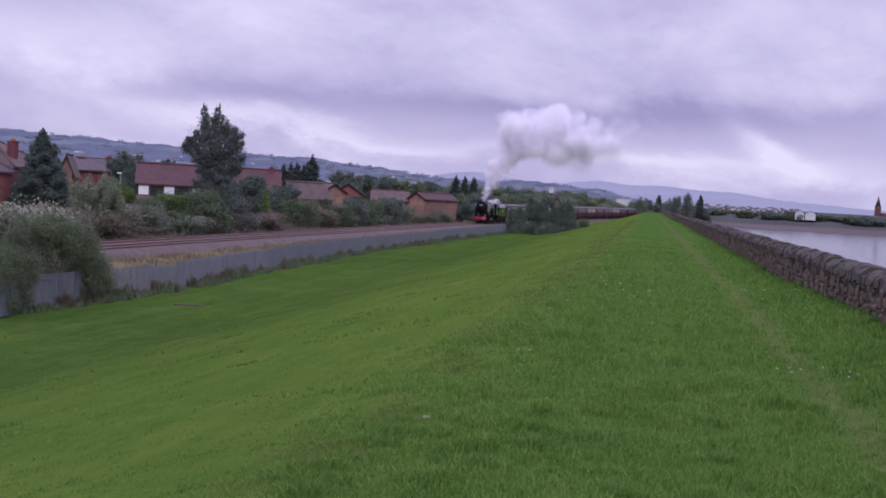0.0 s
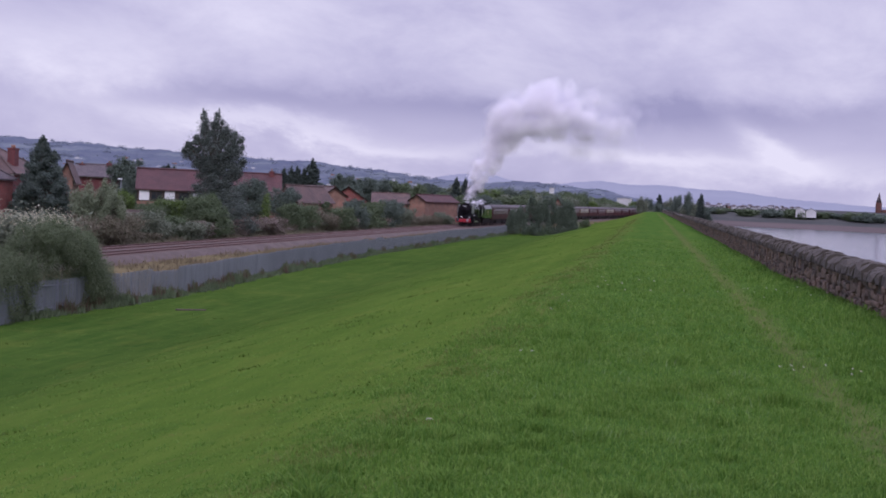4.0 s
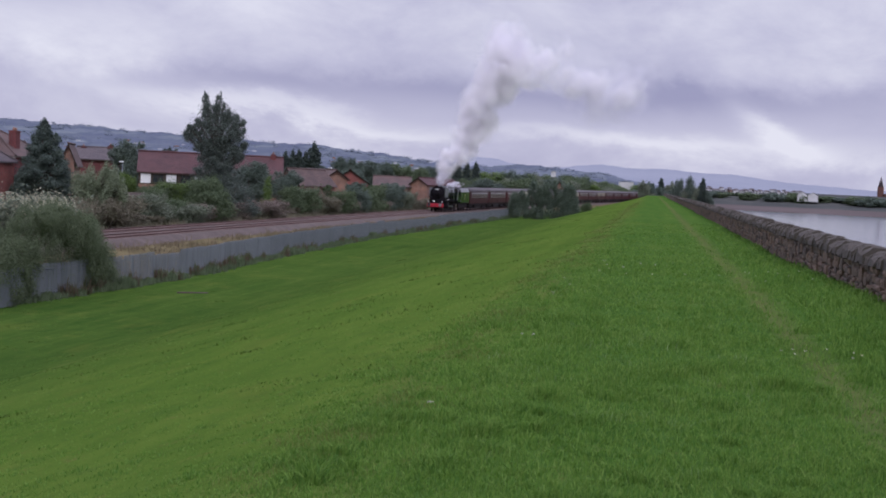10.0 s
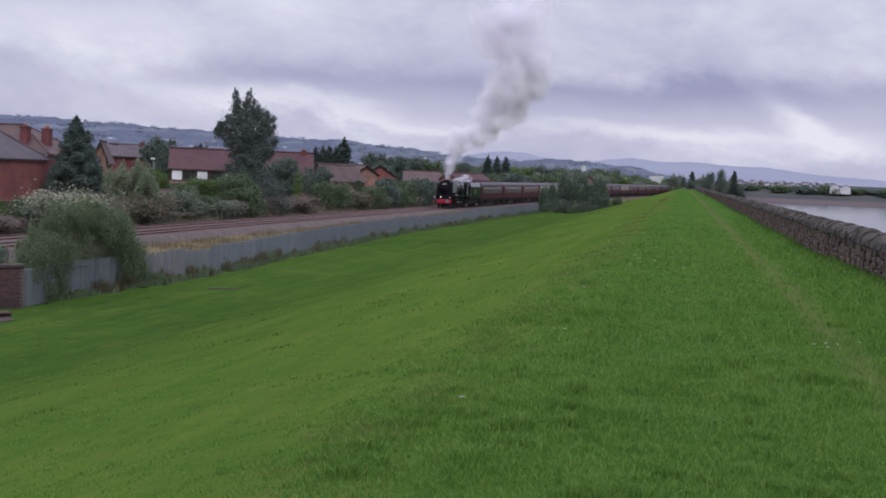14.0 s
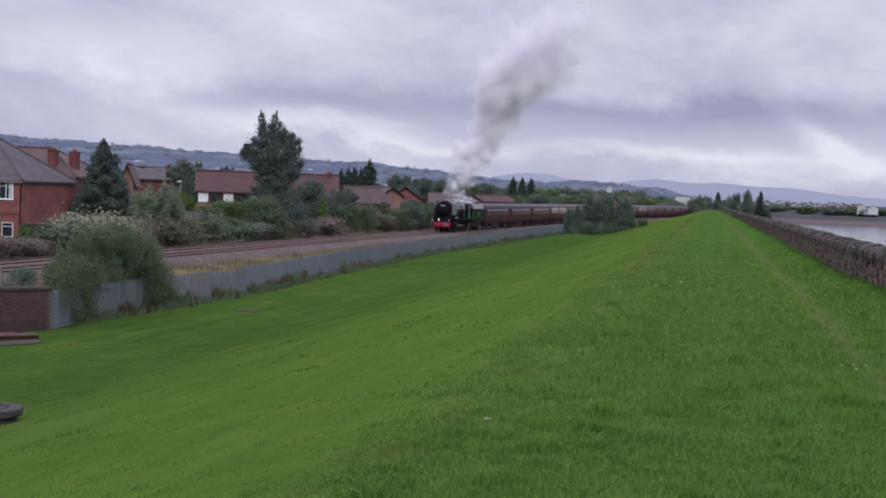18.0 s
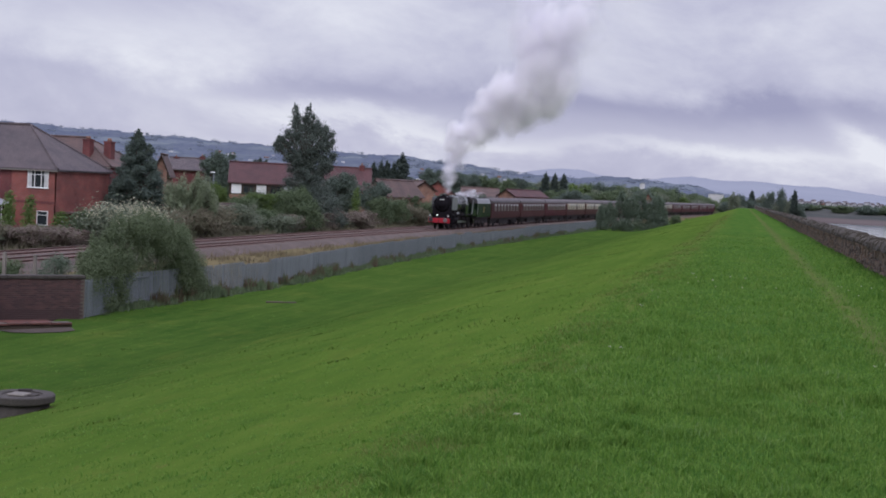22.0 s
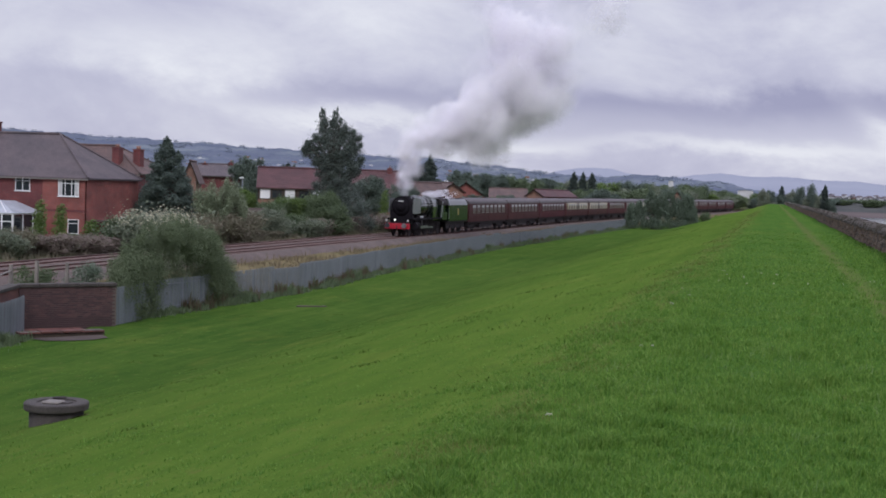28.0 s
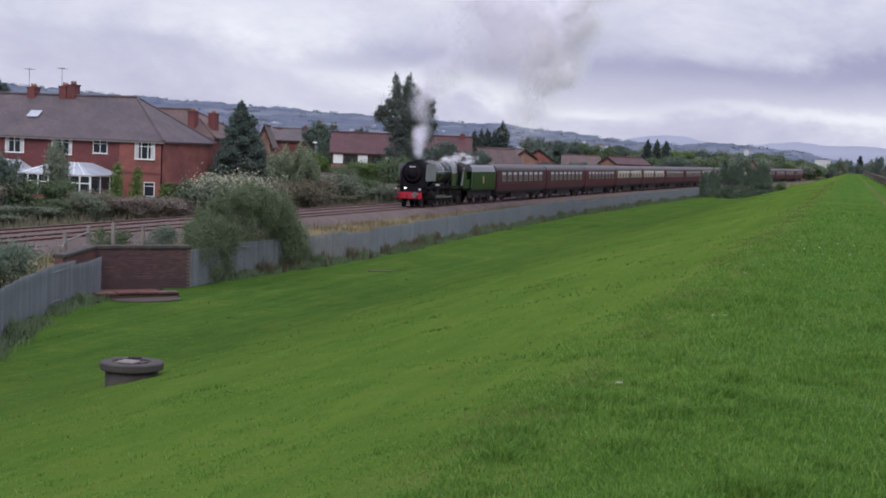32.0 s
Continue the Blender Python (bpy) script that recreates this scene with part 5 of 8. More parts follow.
# the long house with white panels between dark timbers under its eaves
C = house_at("brick house with red tiled roof and white-panelled dark timber upper wall", -21.3, -17.9, 156, -0.22, 0.62, 7.5, "gx", BRICK_OR, TILE, over=0.2)
part("timber_band", bm_box(0.0, 9.3, -0.05, -0.003, 3.2, 4.6), TIMBER, C, "dark timber upper wall")
for u in (0.25, 3.05, 6.15):
    part("white_panel", bm_box(u, u + 1.1, -0.09, -0.055, 3.3, 4.35, bevel=0.01), WHITE, C)
for u in (1.55, 4.6, 7.6):
    window(C, u, 3.35, 1.2, 0.95, pose(0, -0.05, 0), 2, frame_paint=TIMBER)
house_at("brick house with a red tiled roof behind trees", -17.4, -15.5, 190, -0.3, 0.63, 7.5, "gx", BRICK_OR, TILE, chimneys=[(5.2, 3.7, 6.2, 7.8)], windows=[("f", 0.6, 2.9, 1.3, 1.1, 2, 0), ("f", 3.2, 2.9, 1.1, 1.1, 1, 0)])
# houses along the line, gables towards the viewer
house_at("brick house end with brown tiled roof", -15.7, -14.75, 200, -0.42, 0.2, 11, "gy", BRICK, TILE_BR, turn=-30)
house_at("orange brick house with tiled gable", -13.68, -12.74, 212, -0.14, 0.22, 12, "gy", BRICK_OR, TILE_BR, turn=22, windows=[("f", 1.4, 1.2, 1.2, 1.1, 2, 0)])
house_at("low house with brown tiled roof", -14.9, -13.6, 250, -0.2, 0.1, 8, "gx", BRICK_OR, TILE_BR)
house_at("brick house with steep red tiled roof and white gable edge", -13.4, -11.85, 236, -0.29, 0.27, 8, "gy", BRICK, TILE)
house_at("bungalow with a grey-brown tiled roof", -11.6, -10.1, 262, -0.35, 0.06, 8, "gx", BRICK_OR, TILE_BR)
house_at("orange brick house with a red tiled roof", -10.07, -9.4, 262, -0.2, 0.06, 14, "gy", BRICK_OR, TILE, turn=-28)
house_at("small brick house with a tiled gable", -8.85, -8.15, 300, -0.5, -0.12, 8, "gy", BRICK_OR, TILE)
house_at("brick house with a gable above the trees", -24.35, -23.85, 150, 0.15, 0.78, 6, "gy", BRICK_OR, TILE_BR, turn=-6)
house_at("long terrace with slate roof and chimneys", -23.7, -21.6, 190, 0.2, 0.68, 8, "gx", BRICK_DK, SLATE, chimneys=[(0.6, 4, 5.2, 7.6), (4.2, 4, 5.2, 7.9)])
for i, (a0, a1, d, e0, e1, k, wl, rf) in enumerate([(-7.6, -6.9, 350, -0.35, -0.02, "gx", BRICK_OR, TILE), (-6.6, -6.0, 370, -0.4, 0.0, "gy", BRICK_OR, TILE_BR), (-5.6, -4.9, 390, -0.3, 0.05, "gx", BRICK_OR, TILE), (-4.1, -3.6, 400, -0.2, 0.16, "gy", BRICK_OR, TILE_BR), (-27.9, -26.6, 260, 0.3, 0.85, "gx", BRICK_DK, SLATE), (-26.2, -25.4, 240, 0.4, 0.8, "gy", BRICK, TILE_BR), (-20.6, -19.6, 300, 0.25, 0.62, "gx", BRICK_DK, SLATE), (-31, -30, 330, 0.6, 1.1, "gx", BRICK_DK, SLATE)]):
    house_at("distant brick house with a tiled roof among trees", a0, a1, d, e0, e1, 8, k, wl, rf)


def shed(name, label, az0, az1, d, el0, el1, el2, wall, kind="gy"):
    (xa, ya), (xb, yb) = spot(az0, d), spot(az1, d)
    g = 1.7 + d * math.tan(radians(el0))
    w = math.hypot(xb - xa, yb - ya)
    top = empty(name, pose(xa, ya, g, 0, 0, math.degrees(math.atan2(yb - ya, xb - xa))), label, "building")
    e, r = d * (math.tan(radians(el1)) - math.tan(radians(el0))), d * (math.tan(radians(el2)) - math.tan(radians(el0)))
    bm = bmesh.new()
    prism(bm, [(0, -2), (w, -2), (w, e), (w / 2, r), (0, e)], "y", 0, 20)
    part("wall", bm, wall, top)
    bm = bmesh.new()
    for s in (0, 1):
        a, b = (w / 2, r + 0.05), (w + 0.3, e - 0.1) if s else (-0.3, e - 0.1)
        vs = [bm.verts.new((a[0], -0.3, a[1])), bm.verts.new((a[0], 20.3, a[1])), bm.verts.new((b[0], 20.3, b[1])), bm.verts.new((b[0], -0.3, b[1]))]
        bm.faces.new(vs)
    bmesh.ops.solidify(bm, geom=bm.faces[:], thickness=0.2)
    part("roof", bm, ROOFGY, top)


PALE = surf("pale_cladding", [(0.42, 0.42, 0.43), (0.58, 0.58, 0.6)], scale=0.2, fine=2, bump=0)
shed("boat_shed", "pale gabled shed on the far shore", 5.85, 6.22, 640, -0.0, 0.1, 0.22, PALE)
shed("boat_shed", "pale gabled shed on the far shore", 6.25, 6.66, 640, -0.0, 0.09, 0.2, PALE)
shed("warehouse", "pale low warehouse among trees", -1.4, -0.78, 620, 0.12, 0.28, 0.3, PALE)
shed("water_tower", "white block above the trees", -4.22, -4.02, 700, 0.3, 0.58, 0.6, PALE)


def marquee():
    x, y = spot(-26.2, 123)
    top = empty("garden_canopy", pose(x, y, G), "white fabric garden canopy beside the brick house", "canopy")
    for u, v in ((-1.3, -1.3), (1.3, -1.3), (1.3, 1.3), (-1.3, 1.3)):
        part("pole", bm_tube((u, v, -0.3), (u, v, 3.1), 0.03, n=6), STEEL, top)
    o = new("cover", mesh_of("cover", [(-1.4, -1.4, 3.05), (1.4, -1.4, 3.05), (1.4, 1.4, 3.05), (-1.4, 1.4, 3.05), (0, 0, 3.62)], [(0, 1, 4), (1, 2, 4), (2, 3, 4), (3, 0, 4)], [WHITE]))
    o.parent = top
    x, y = spot(-21.95, 150)
    top = empty("street_lamp", pose(x, y, -3.4), "grey steel street lamp in the housing estate", "street lamp")
    part("column", bm_tube((0, 0, -0.3), (0, 0, 5.4), 0.07, 0.05, n=8), GALV, top)
    part("lantern", bm_box(-0.35, 0.12, -0.1, 0.1, 5.4, 5.55, bevel=0.03), WHITE, top)
    x, y = spot(-21.45, 138)
    top = empty("garden_shed", pose(x, y, -3.5, 0, 0, 20), "small red-brown timber garden shed among hedges", "shed")
    part("wall", bm_box(-0.9, 0.9, -0.8, 0.8, -0.2, 2.1, bevel=0.02), BRICK_DK, top)
    bm = bmesh.new()
    prism(bm, [(-1.0, 2.05), (1.0, 2.05), (0, 2.6)], "x", -1.05, 1.05)
    part("roof", bm, TIMBER, top)


marquee()


def spire():
    x, y = spot(9.05, 900)
    top = empty("church_spire", pose(x, y, 0), "slender dark stone church tower with spire", "church")
    z0, z1 = 1.7 + 900 * math.tan(radians(0.55)), 1.7 + 900 * math.tan(radians(0.95))
    part("tower", bm_box(-1.7, 1.7, -1.7, 1.7, -2, z0, bevel=0.1), BRICK_OLD, top)
    part("spire", bm_tube((0, 0, z0), (0, 0, z1), 1.7, 0.1, n=8), SLATE, top)
    part("nave", bm_box(1.7, 14, -4, 4, -2, 6), BRICK_OLD, top)


spire()


def far_estate():
    """White-fronted houses in rows on the rise beyond the water."""
    rnd = random.Random(11)
    for i in range(34):
        az = 2.05 + i * 0.119 + rnd.uniform(-0.03, 0.03)
        d = 830 + rnd.uniform(-80, 80)
        x, y = spot(az, d)
        z = float(ground_z(x, y))
        top = empty("far_house", pose(x, y, z, 0, 0, -az + rnd.uniform(-25, 25)), "small white-rendered house in a distant row", "house", "houses of the far estate")
        w = rnd.uniform(0.3, 0.65)
        part("wall", bm_box(-w, w, 0, 5, -0.6, 1.0), PALE if rnd.random() < 0.92 else BRICK_OR, top)
        bm = bmesh.new()
        prism(bm, [(-0.2, 1.1), (5.2, 1.1), (2.5, 1.9)], "x", -w - 0.5, w + 0.5)
        part("roof", bm, SLATE, top)


far_estate()


def hillside_houses():
    rnd = random.Random(5)
    for i in range(150):
        az = -9 - 24 * rnd.random() ** 0.9
        top_el = np.interp(az, [-35, -26.7, -17.7, -12, -9], [2.0, 1.63, 1.26, 1.05, 0.72])
        u = 0.25 + 0.45 * rnd.random() ** 1.3
        d = 2300 * (0.62 + 0.38 * u)
        z = -3 + (1.7 + 2300 * math.tan(radians(top_el)) + 3) * u ** 1.15
        x, y = spot(az, d)
        o = part("hillside_house", bm_box(-rnd.uniform(1.5, 4), rnd.uniform(1.5, 4), -4, 4, -6, rnd.uniform(0.8, 2.4)), PALE if rnd.random() < 0.6 else BRICK_OR)
        o.matrix_basis = pose(x, y, z, 0, 0, -az)
        tagged(o, "tiny pale house on a distant hillside", "house", "houses on the hill")


hillside_houses()

# ---- trees and bushes ----
def leaves(centres, radii, count, size, rs, up=0.3):
    """Many small leaf blades scattered in clumps; returns points and faces."""
    k = len(centres)
    share = np.prod(radii[:, 1:], axis=1) ** 0.85
    pick = rs.choice(k, count, p=share / share.sum())
    off = rs.normal(0, 1, (count, 3))
    off /= np.maximum(np.linalg.norm(off, axis=1)[:, None], 1e-6)
    off *= (rs.uniform(0.25, 1.0, count) ** 0.6 * (1 + 0.3 * np.abs(rs.normal(0, 1, count)) ** 1.4))[:, None]
    c = centres[pick] + off * radii[pick]
    n = off + rs.normal(0, 0.6, (count, 3)) + np.array([0, 0, up])
    n /= np.linalg.norm(n, axis=1)[:, None]
    a = np.cross(n, rs.normal(0, 1, (count, 3)))
    a /= np.linalg.norm(a, axis=1)[:, None]
    b = np.cross(n, a)
    s = size * rs.uniform(0.6, 1.4, count)[:, None]
    pts = np.stack([c - a * s, c - b * s * 0.55 + n * s * 0.1, c + a * s, c + b * s * 0.55 + n * s * 0.1], 1).reshape(-1, 3)
    return pts, np.arange(count * 4).reshape(-1, 4)


def plant(name, label, category, clumps, leaf, count, size, trunk=0.0, limbs=(), seed=0, kind=""):
    """One tree or bush at the origin: clumps of (x, y, z, rx, rz)."""
    rs = np.random.RandomState(seed)
    c = np.array([[q[0], q[1], q[2]] for q in clumps], float)
    r = np.array([[q[3], q[3], q[4]] for q in clumps], float)
    top = empty(name, pose(0, 0, 0), label, category)
    pts, faces = leaves(c, r, count, size, rs)
    o = new("crown" if trunk else "foliage", fast_mesh("crown", pts, faces, [leaf]))
    o.parent = top
    if trunk:
        h = max(q[2] for q in clumps)
        bm = bmesh.new()
        tube(bm, (0, 0, -0.4), (0.1, 0, h * 0.35), trunk, trunk * 0.75, n=9)
        tube(bm, (0.1, 0, h * 0.35), (0, 0.1, h * 0.8), trunk * 0.75, trunk * 0.3, n=8)
        for i, q in enumerate(clumps):
            if i % 2 == 0:
                z0 = max(0.15 * h, min(q[2] * 0.65, h * 0.7))
                tube(bm, (0.05, 0.05, z0), (q[0], q[1], q[2]), trunk * 0.35, 0.03, n=5, caps=False)
        part("trunk", bm, BARK, top)
    else:
        bm = bmesh.new()
        for i in range(5):
            q = clumps[i % len(clumps)]
            tube(bm, (q[0] * 0.2, q[1] * 0.2, -0.2), (q[0] * 0.8, q[1] * 0.8, q[2]), 0.06, 0.02, n=5, caps=False)
        part("stem", bm, BARK, top)
    return top


def fray(clumps, share, seed):
    """Small sprays standing out of the surface of the clumps, so that the outline is ragged."""
    rnd = random.Random(seed)
    out = list(clumps)
    for x, y, z, r, h in clumps:
        for i in range(share):
            d = Vector((rnd.gauss(0, 1), rnd.gauss(0, 1), rnd.gauss(0.35, 1))).normalized()
            k = rnd.uniform(0.85, 1.3)
            out.append((x + d.x * r * k, y + d.y * r * k, max(0.2, z + d.z * h * k), r * rnd.uniform(0.16, 0.36), h * rnd.uniform(0.2, 0.5)))
    return out


def round_clumps(h, w, n, seed, low=0.25, flat=1.0):
    """Clumps filling an uneven rounded crown of height h and width w."""
    rnd = random.Random(seed)
    out = []
    for i in range(n):
        u = rnd.uniform(low, 0.93)
        prof = math.sin(math.pi * min(1, max(0.05, (u - low * 0.6) / (1.08 - low * 0.6)))) ** 0.7
        a, rr = rnd.uniform(0, 2 * math.pi), w / 2 * prof * math.sqrt(rnd.uniform(0.05, 0.8))
        s = rnd.uniform(0.14, 0.26) * w
        out.append((rr * math.cos(a), rr * math.sin(a), h * u, s, s * 0.85 * flat))
    return out


def cone_clumps(h, w, n, seed, power=1.0, inner=0.3):
    rnd = random.Random(seed)
    out = []
    for i in range(n):
        u = (i + 0.5) / n
        rr = w / 2 * (1 - u) ** power
        a = i * 2.4 + rnd.uniform(-0.3, 0.3)
        q = rnd.uniform(inner, 0.4 + inner * 1.5)
        s = 1.0 if inner < 0.4 else rnd.uniform(0.45, 0.95)
        out.append((rr * q * math.cos(a), rr * q * math.sin(a), h * (0.04 + 0.94 * u), max(0.12, rr * 0.5 * s + 0.08), max(0.25, h * 0.05)))
    return out


def hill_woods():
    """Small woods and hedgerow trees on the hillside and along its skyline."""
    rs = np.random.RandomState(66)
    cen, rad = [], []
    for i in range(400):
        a = rs.uniform(-36, -1.5)
        ridge = np.interp(a, [r[0] for r in MOOR], [r[1] for r in MOOR])
        line = rs.uniform() < 0.45
        if line and patchy(np.array(a), np.array(3.0), 0.9, 67) < -0.15:
            continue
        u = 0.99 if line else rs.choice([0.35, 0.47, 0.6, 0.68, 0.8, 0.9]) + 0.04 * math.sin(a * 1.7)
        d = 2300 * (0.62 + 0.38 * u)
        z = -3 + (1.7 + 2300 * math.tan(radians(ridge)) + 3) * u ** 1.15
        for k in range(1 if line else rs.randint(1, 6)):
            x, y = spot(a + 0.09 * k, d)
            cen.append((x, y, z + (0.5 if line else 1.0)))
            r = rs.uniform(2.0, 4.2)
            rad.append((r * 1.3, r, r * 0.7))
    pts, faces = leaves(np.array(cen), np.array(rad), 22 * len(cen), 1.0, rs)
    o = new("hill_woods", fast_mesh("hill_woods", pts, faces, [FARLEAF_HAZED]))
    tagged(o, "small woods and hedgerow trees on the distant hillside, coloured pale for haze", "woods", kind="stuff")


# pale bluish leaf colour stands in for the haze over the hillside
FARLEAF_HAZED = leafy("far_leaf_hazed", [(0.17, 0.2, 0.26), (0.2, 0.235, 0.285), (0.23, 0.265, 0.3)])
hill_woods()


# one of each kind, used where it stands and copied elsewhere at other sizes
def stand(ob, az, d, el_top, el_base=None, wide=1.0, hgt=1.0, turn=0.0, label="", z=None):
    """Set a plant built hgt tall at a bearing and distance so that its top shows at el_top."""
    x, y = spot(az, d)
    # nothing grows on the line itself
    while -8.0 < x - float(track_x(y)) < 3.5 and d > 150:
        d += 4.0
        x, y = spot(az, d)
    g = float(ground_z(x, y)) if z is None else z
    s = (1.7 + d * math.tan(radians(el_top)) - g) / hgt
    m = pose(x, y, g, 0, 0, turn) @ Matrix.Diagonal((wide, wide, s, 1))
    c = copy_thing(ob, m)
    if label:
        c["label"] = label
    return c


def park(ob):
    """The pattern plants are removed once their copies stand."""
    for o in list(ob.children_recursive) + [ob]:
        bpy.data.objects.remove(o)


# the tall tree by the line: lopsided double-topped crown over a dark skirt
tall = plant("poplar_tree", "tall dark green tree with a double top and uneven outline", "tree",
             fray([(-1.0, 0, 12.0, 0.32, 0.8), (0.2, 0, 12.1, 0.32, 0.8), (-0.8, 0, 11.0, 0.65, 0.9), (0.4, 0.2, 11.1, 0.7, 0.9), (1.2, 0, 10.6, 0.55, 0.7), (-0.2, 0, 10.0, 1.2, 1.0), (1.5, 0.2, 9.6, 0.9, 0.9), (-1.4, 0, 9.4, 0.8, 0.8), (2.1, 0, 8.8, 0.6, 0.6), (0.5, -0.4, 8.8, 1.5, 1.1), (-2.2, 0, 8.9, 0.6, 0.5), (-2.6, 0.2, 8.4, 0.45, 0.5), (-1.6, 0.2, 8.2, 0.9, 0.7),
              (1.8, 0.2, 7.8, 0.9, 0.9), (0.2, 0.3, 7.4, 1.4, 1.1), (1.4, 0, 6.6, 1.1, 1.0), (-0.5, 0, 6.2, 1.0, 1.0), (0.6, 0, 5.2, 1.3, 1.1), (-0.6, -0.3, 4.2, 1.1, 1.1), (1.6, -0.5, 4.2, 1.3, 1.1), (0.4, -0.8, 3.0, 1.6, 1.2), (2.2, -1, 2.6, 1.5, 1.3), (-0.9, -1, 2.0, 1.2, 1.1), (1.2, -1.5, 1.4, 2.0, 1.3), (2.9, -1, 1.2, 1.3, 1.1)], 6, 101),
             LEAF_TALL, 70000, 0.075, trunk=0.3, seed=1)
tall.matrix_basis = pose(*spot(-18.25, 150), -3.4) @ Matrix.Diagonal((1.22, 1.1, 1.02, 1))
tall2 = plant("conifer_tree", "dark green spreading conifer", "tree", fray(cone_clumps(8.6, 5.6, 52, 2, 0.7, 0.45), 3, 102), LEAF_CON, 40000, 0.085, trunk=0.2, seed=2)
stand(tall2, -25.05, 121, 1.66, wide=1.15, hgt=8.6)
stand(tall2, -34.85, 150, 2.5, wide=1.3, hgt=8.6)
cyp = plant("cypress_tree", "dark narrow cypress in a row", "tree", cone_clumps(8, 2.6, 30, 3, 0.5), LEAF_CYP, 9000, 0.14, trunk=0.15, seed=3)
for i, (a, e, w) in enumerate([(-15.35, 0.86, 0.8), (-15.05, 0.92, 0.75), (-14.78, 0.95, 0.85), (-14.5, 0.9, 0.8), (-14.15, 1.26, 1.25)]):
    stand(cyp, a, 232, e, wide=w * 1.25, hgt=8.0, turn=i * 50)
for i, (a, e) in enumerate([(-8.13, 0.8), (-7.75, 0.79), (-7.37, 0.78)]):
    stand(cyp, a, 340, e, wide=1.25, hgt=8.0, turn=i * 70)
for i, (a, e, d) in enumerate([(-20.1, 0.78, 250), (-19.85, 0.72, 250), (-20.3, 0.7, 252), (0.35, 0.5, 560), (2.05, 0.58, 520)]):
    stand(cyp, a, d, e, wide=1.5 if d < 400 else 1.4, hgt=8.0, turn=i * 30)
oak = [plant("garden_tree", "green broadleaf tree with a full rounded crown", "tree", fray(round_clumps(6, 5, 20, 20 + i), 3, 110 + i), lf, 12000, 0.12, trunk=0.16, seed=30 + i) for i, lf in enumerate((LEAF, LEAF_GY, LEAF_DK, LEAF_LT))]
far_oak = [plant("garden_tree", "green broadleaf tree with a full rounded crown", "tree", round_clumps(6, 5, 30, 24 + i), lf, 4600, 0.19, trunk=0.16, seed=34 + i) for i, lf in enumerate((LEAF, LEAF_GY, LEAF_DK, LEAF_LT))]
bush = [plant("garden_bush", lb, "bush", fray(round_clumps(2.4, 3.4, 14, 40 + i, low=0.12), 3, 120 + i), lf, 8000, 0.085, seed=50 + i) for i, (lf, lb) in enumerate(((LEAF, "green rounded shrub beside the railway"), (LEAF_GY, "grey-green shrub beside the railway"), (LEAF_DK, "dark green shrub beside the railway"), (LEAF_LT, "bright green shrub in a garden"), (LEAF_BR, "brownish bramble and scrub beside the railway"), (LEAF_PK, "pink willowherb gone over beside the railway")))]
far_bush = [plant("far_bush", "dark scrub on the far bank of the reservoir", "bush", round_clumps(2.4, 3.4, 12, 46 + i, low=0.12), lf, 1400, 0.2, seed=57 + i) for i, lf in enumerate((LEAF, LEAF_DK))]
small = plant("golden_conifer", "small yellow-green columnar conifer", "shrub", cone_clumps(3, 1.3, 14, 9, 0.4), LEAF_LT, 1400, 0.08, seed=9)
stand(small, -16.02, 165, -0.2, wide=1.1, hgt=3.0)
stand(small, -30.0, 103, -1.0, wide=1.05, hgt=3.0)
stand(small, -29.2, 103, -1.15, wide=1.0, hgt=3.0)
stand(small, -28.0, 101, -1.75, wide=1.25, hgt=3.0)
# willow, garden trees
for k, a, d, e, w in [(3, -21.8, 140, -0.32, 0.42), (2, -21.75, 185, 0.8, 0.95), (2, -12.3, 218, -0.35, 0.75), (0, -13.9, 205, -0.42, 0.8), (2, -10.9, 240, -0.3, 0.9), (0, -11.3, 236, -0.35, 0.9), (2, -16.6, 172, 0.2, 1.0), (2, -15.2, 186, -0.05, 0.8), (2, -6.6, 262, -0.1, 1.3), (0, -7.7, 330, 0.1, 1.6), (2, -7.0, 300, 0.05, 1.2), (2, -12.9, 330, 0.62, 1.2), (2, -12.55, 330, 0.5, 1.2), (2, -11.9, 340, 0.52, 1.4), (2, -11.3, 350, 0.5, 1.4), (0, -10.6, 360, 0.55, 1.8), (0, -9.9, 370, 0.48, 1.6), (2, -9.2, 380, 0.42, 1.7)]:
    stand(oak[k], a, d, e, wide=w, hgt=6.0, turn=a * 77)
# the willow by the line: long drooping sprays
wr = random.Random(62)
WILLOW = []
for i in range(70):
    a, q = wr.uniform(0, 2 * math.pi), math.sqrt(wr.random())
    z = (4.9 - 2.3 * q ** 2) * wr.uniform(0.35, 1.0)
    WILLOW.append((2.3 * q * math.cos(a), 2.3 * q * math.sin(a), z, wr.uniform(0.22, 0.42), wr.uniform(0.5, 0.95)))
willow = plant("willow_tree", "pale green willow with drooping sprays beside the railway", "tree", WILLOW, LEAF_WIL, 30000, 0.07, trunk=0.12, seed=62)
stand(willow, -22.9, 117, 0.3, wide=1.0, hgt=5.5)
# the woods and gardens behind the clump, up to the dam's far end
rnd = random.Random(21)
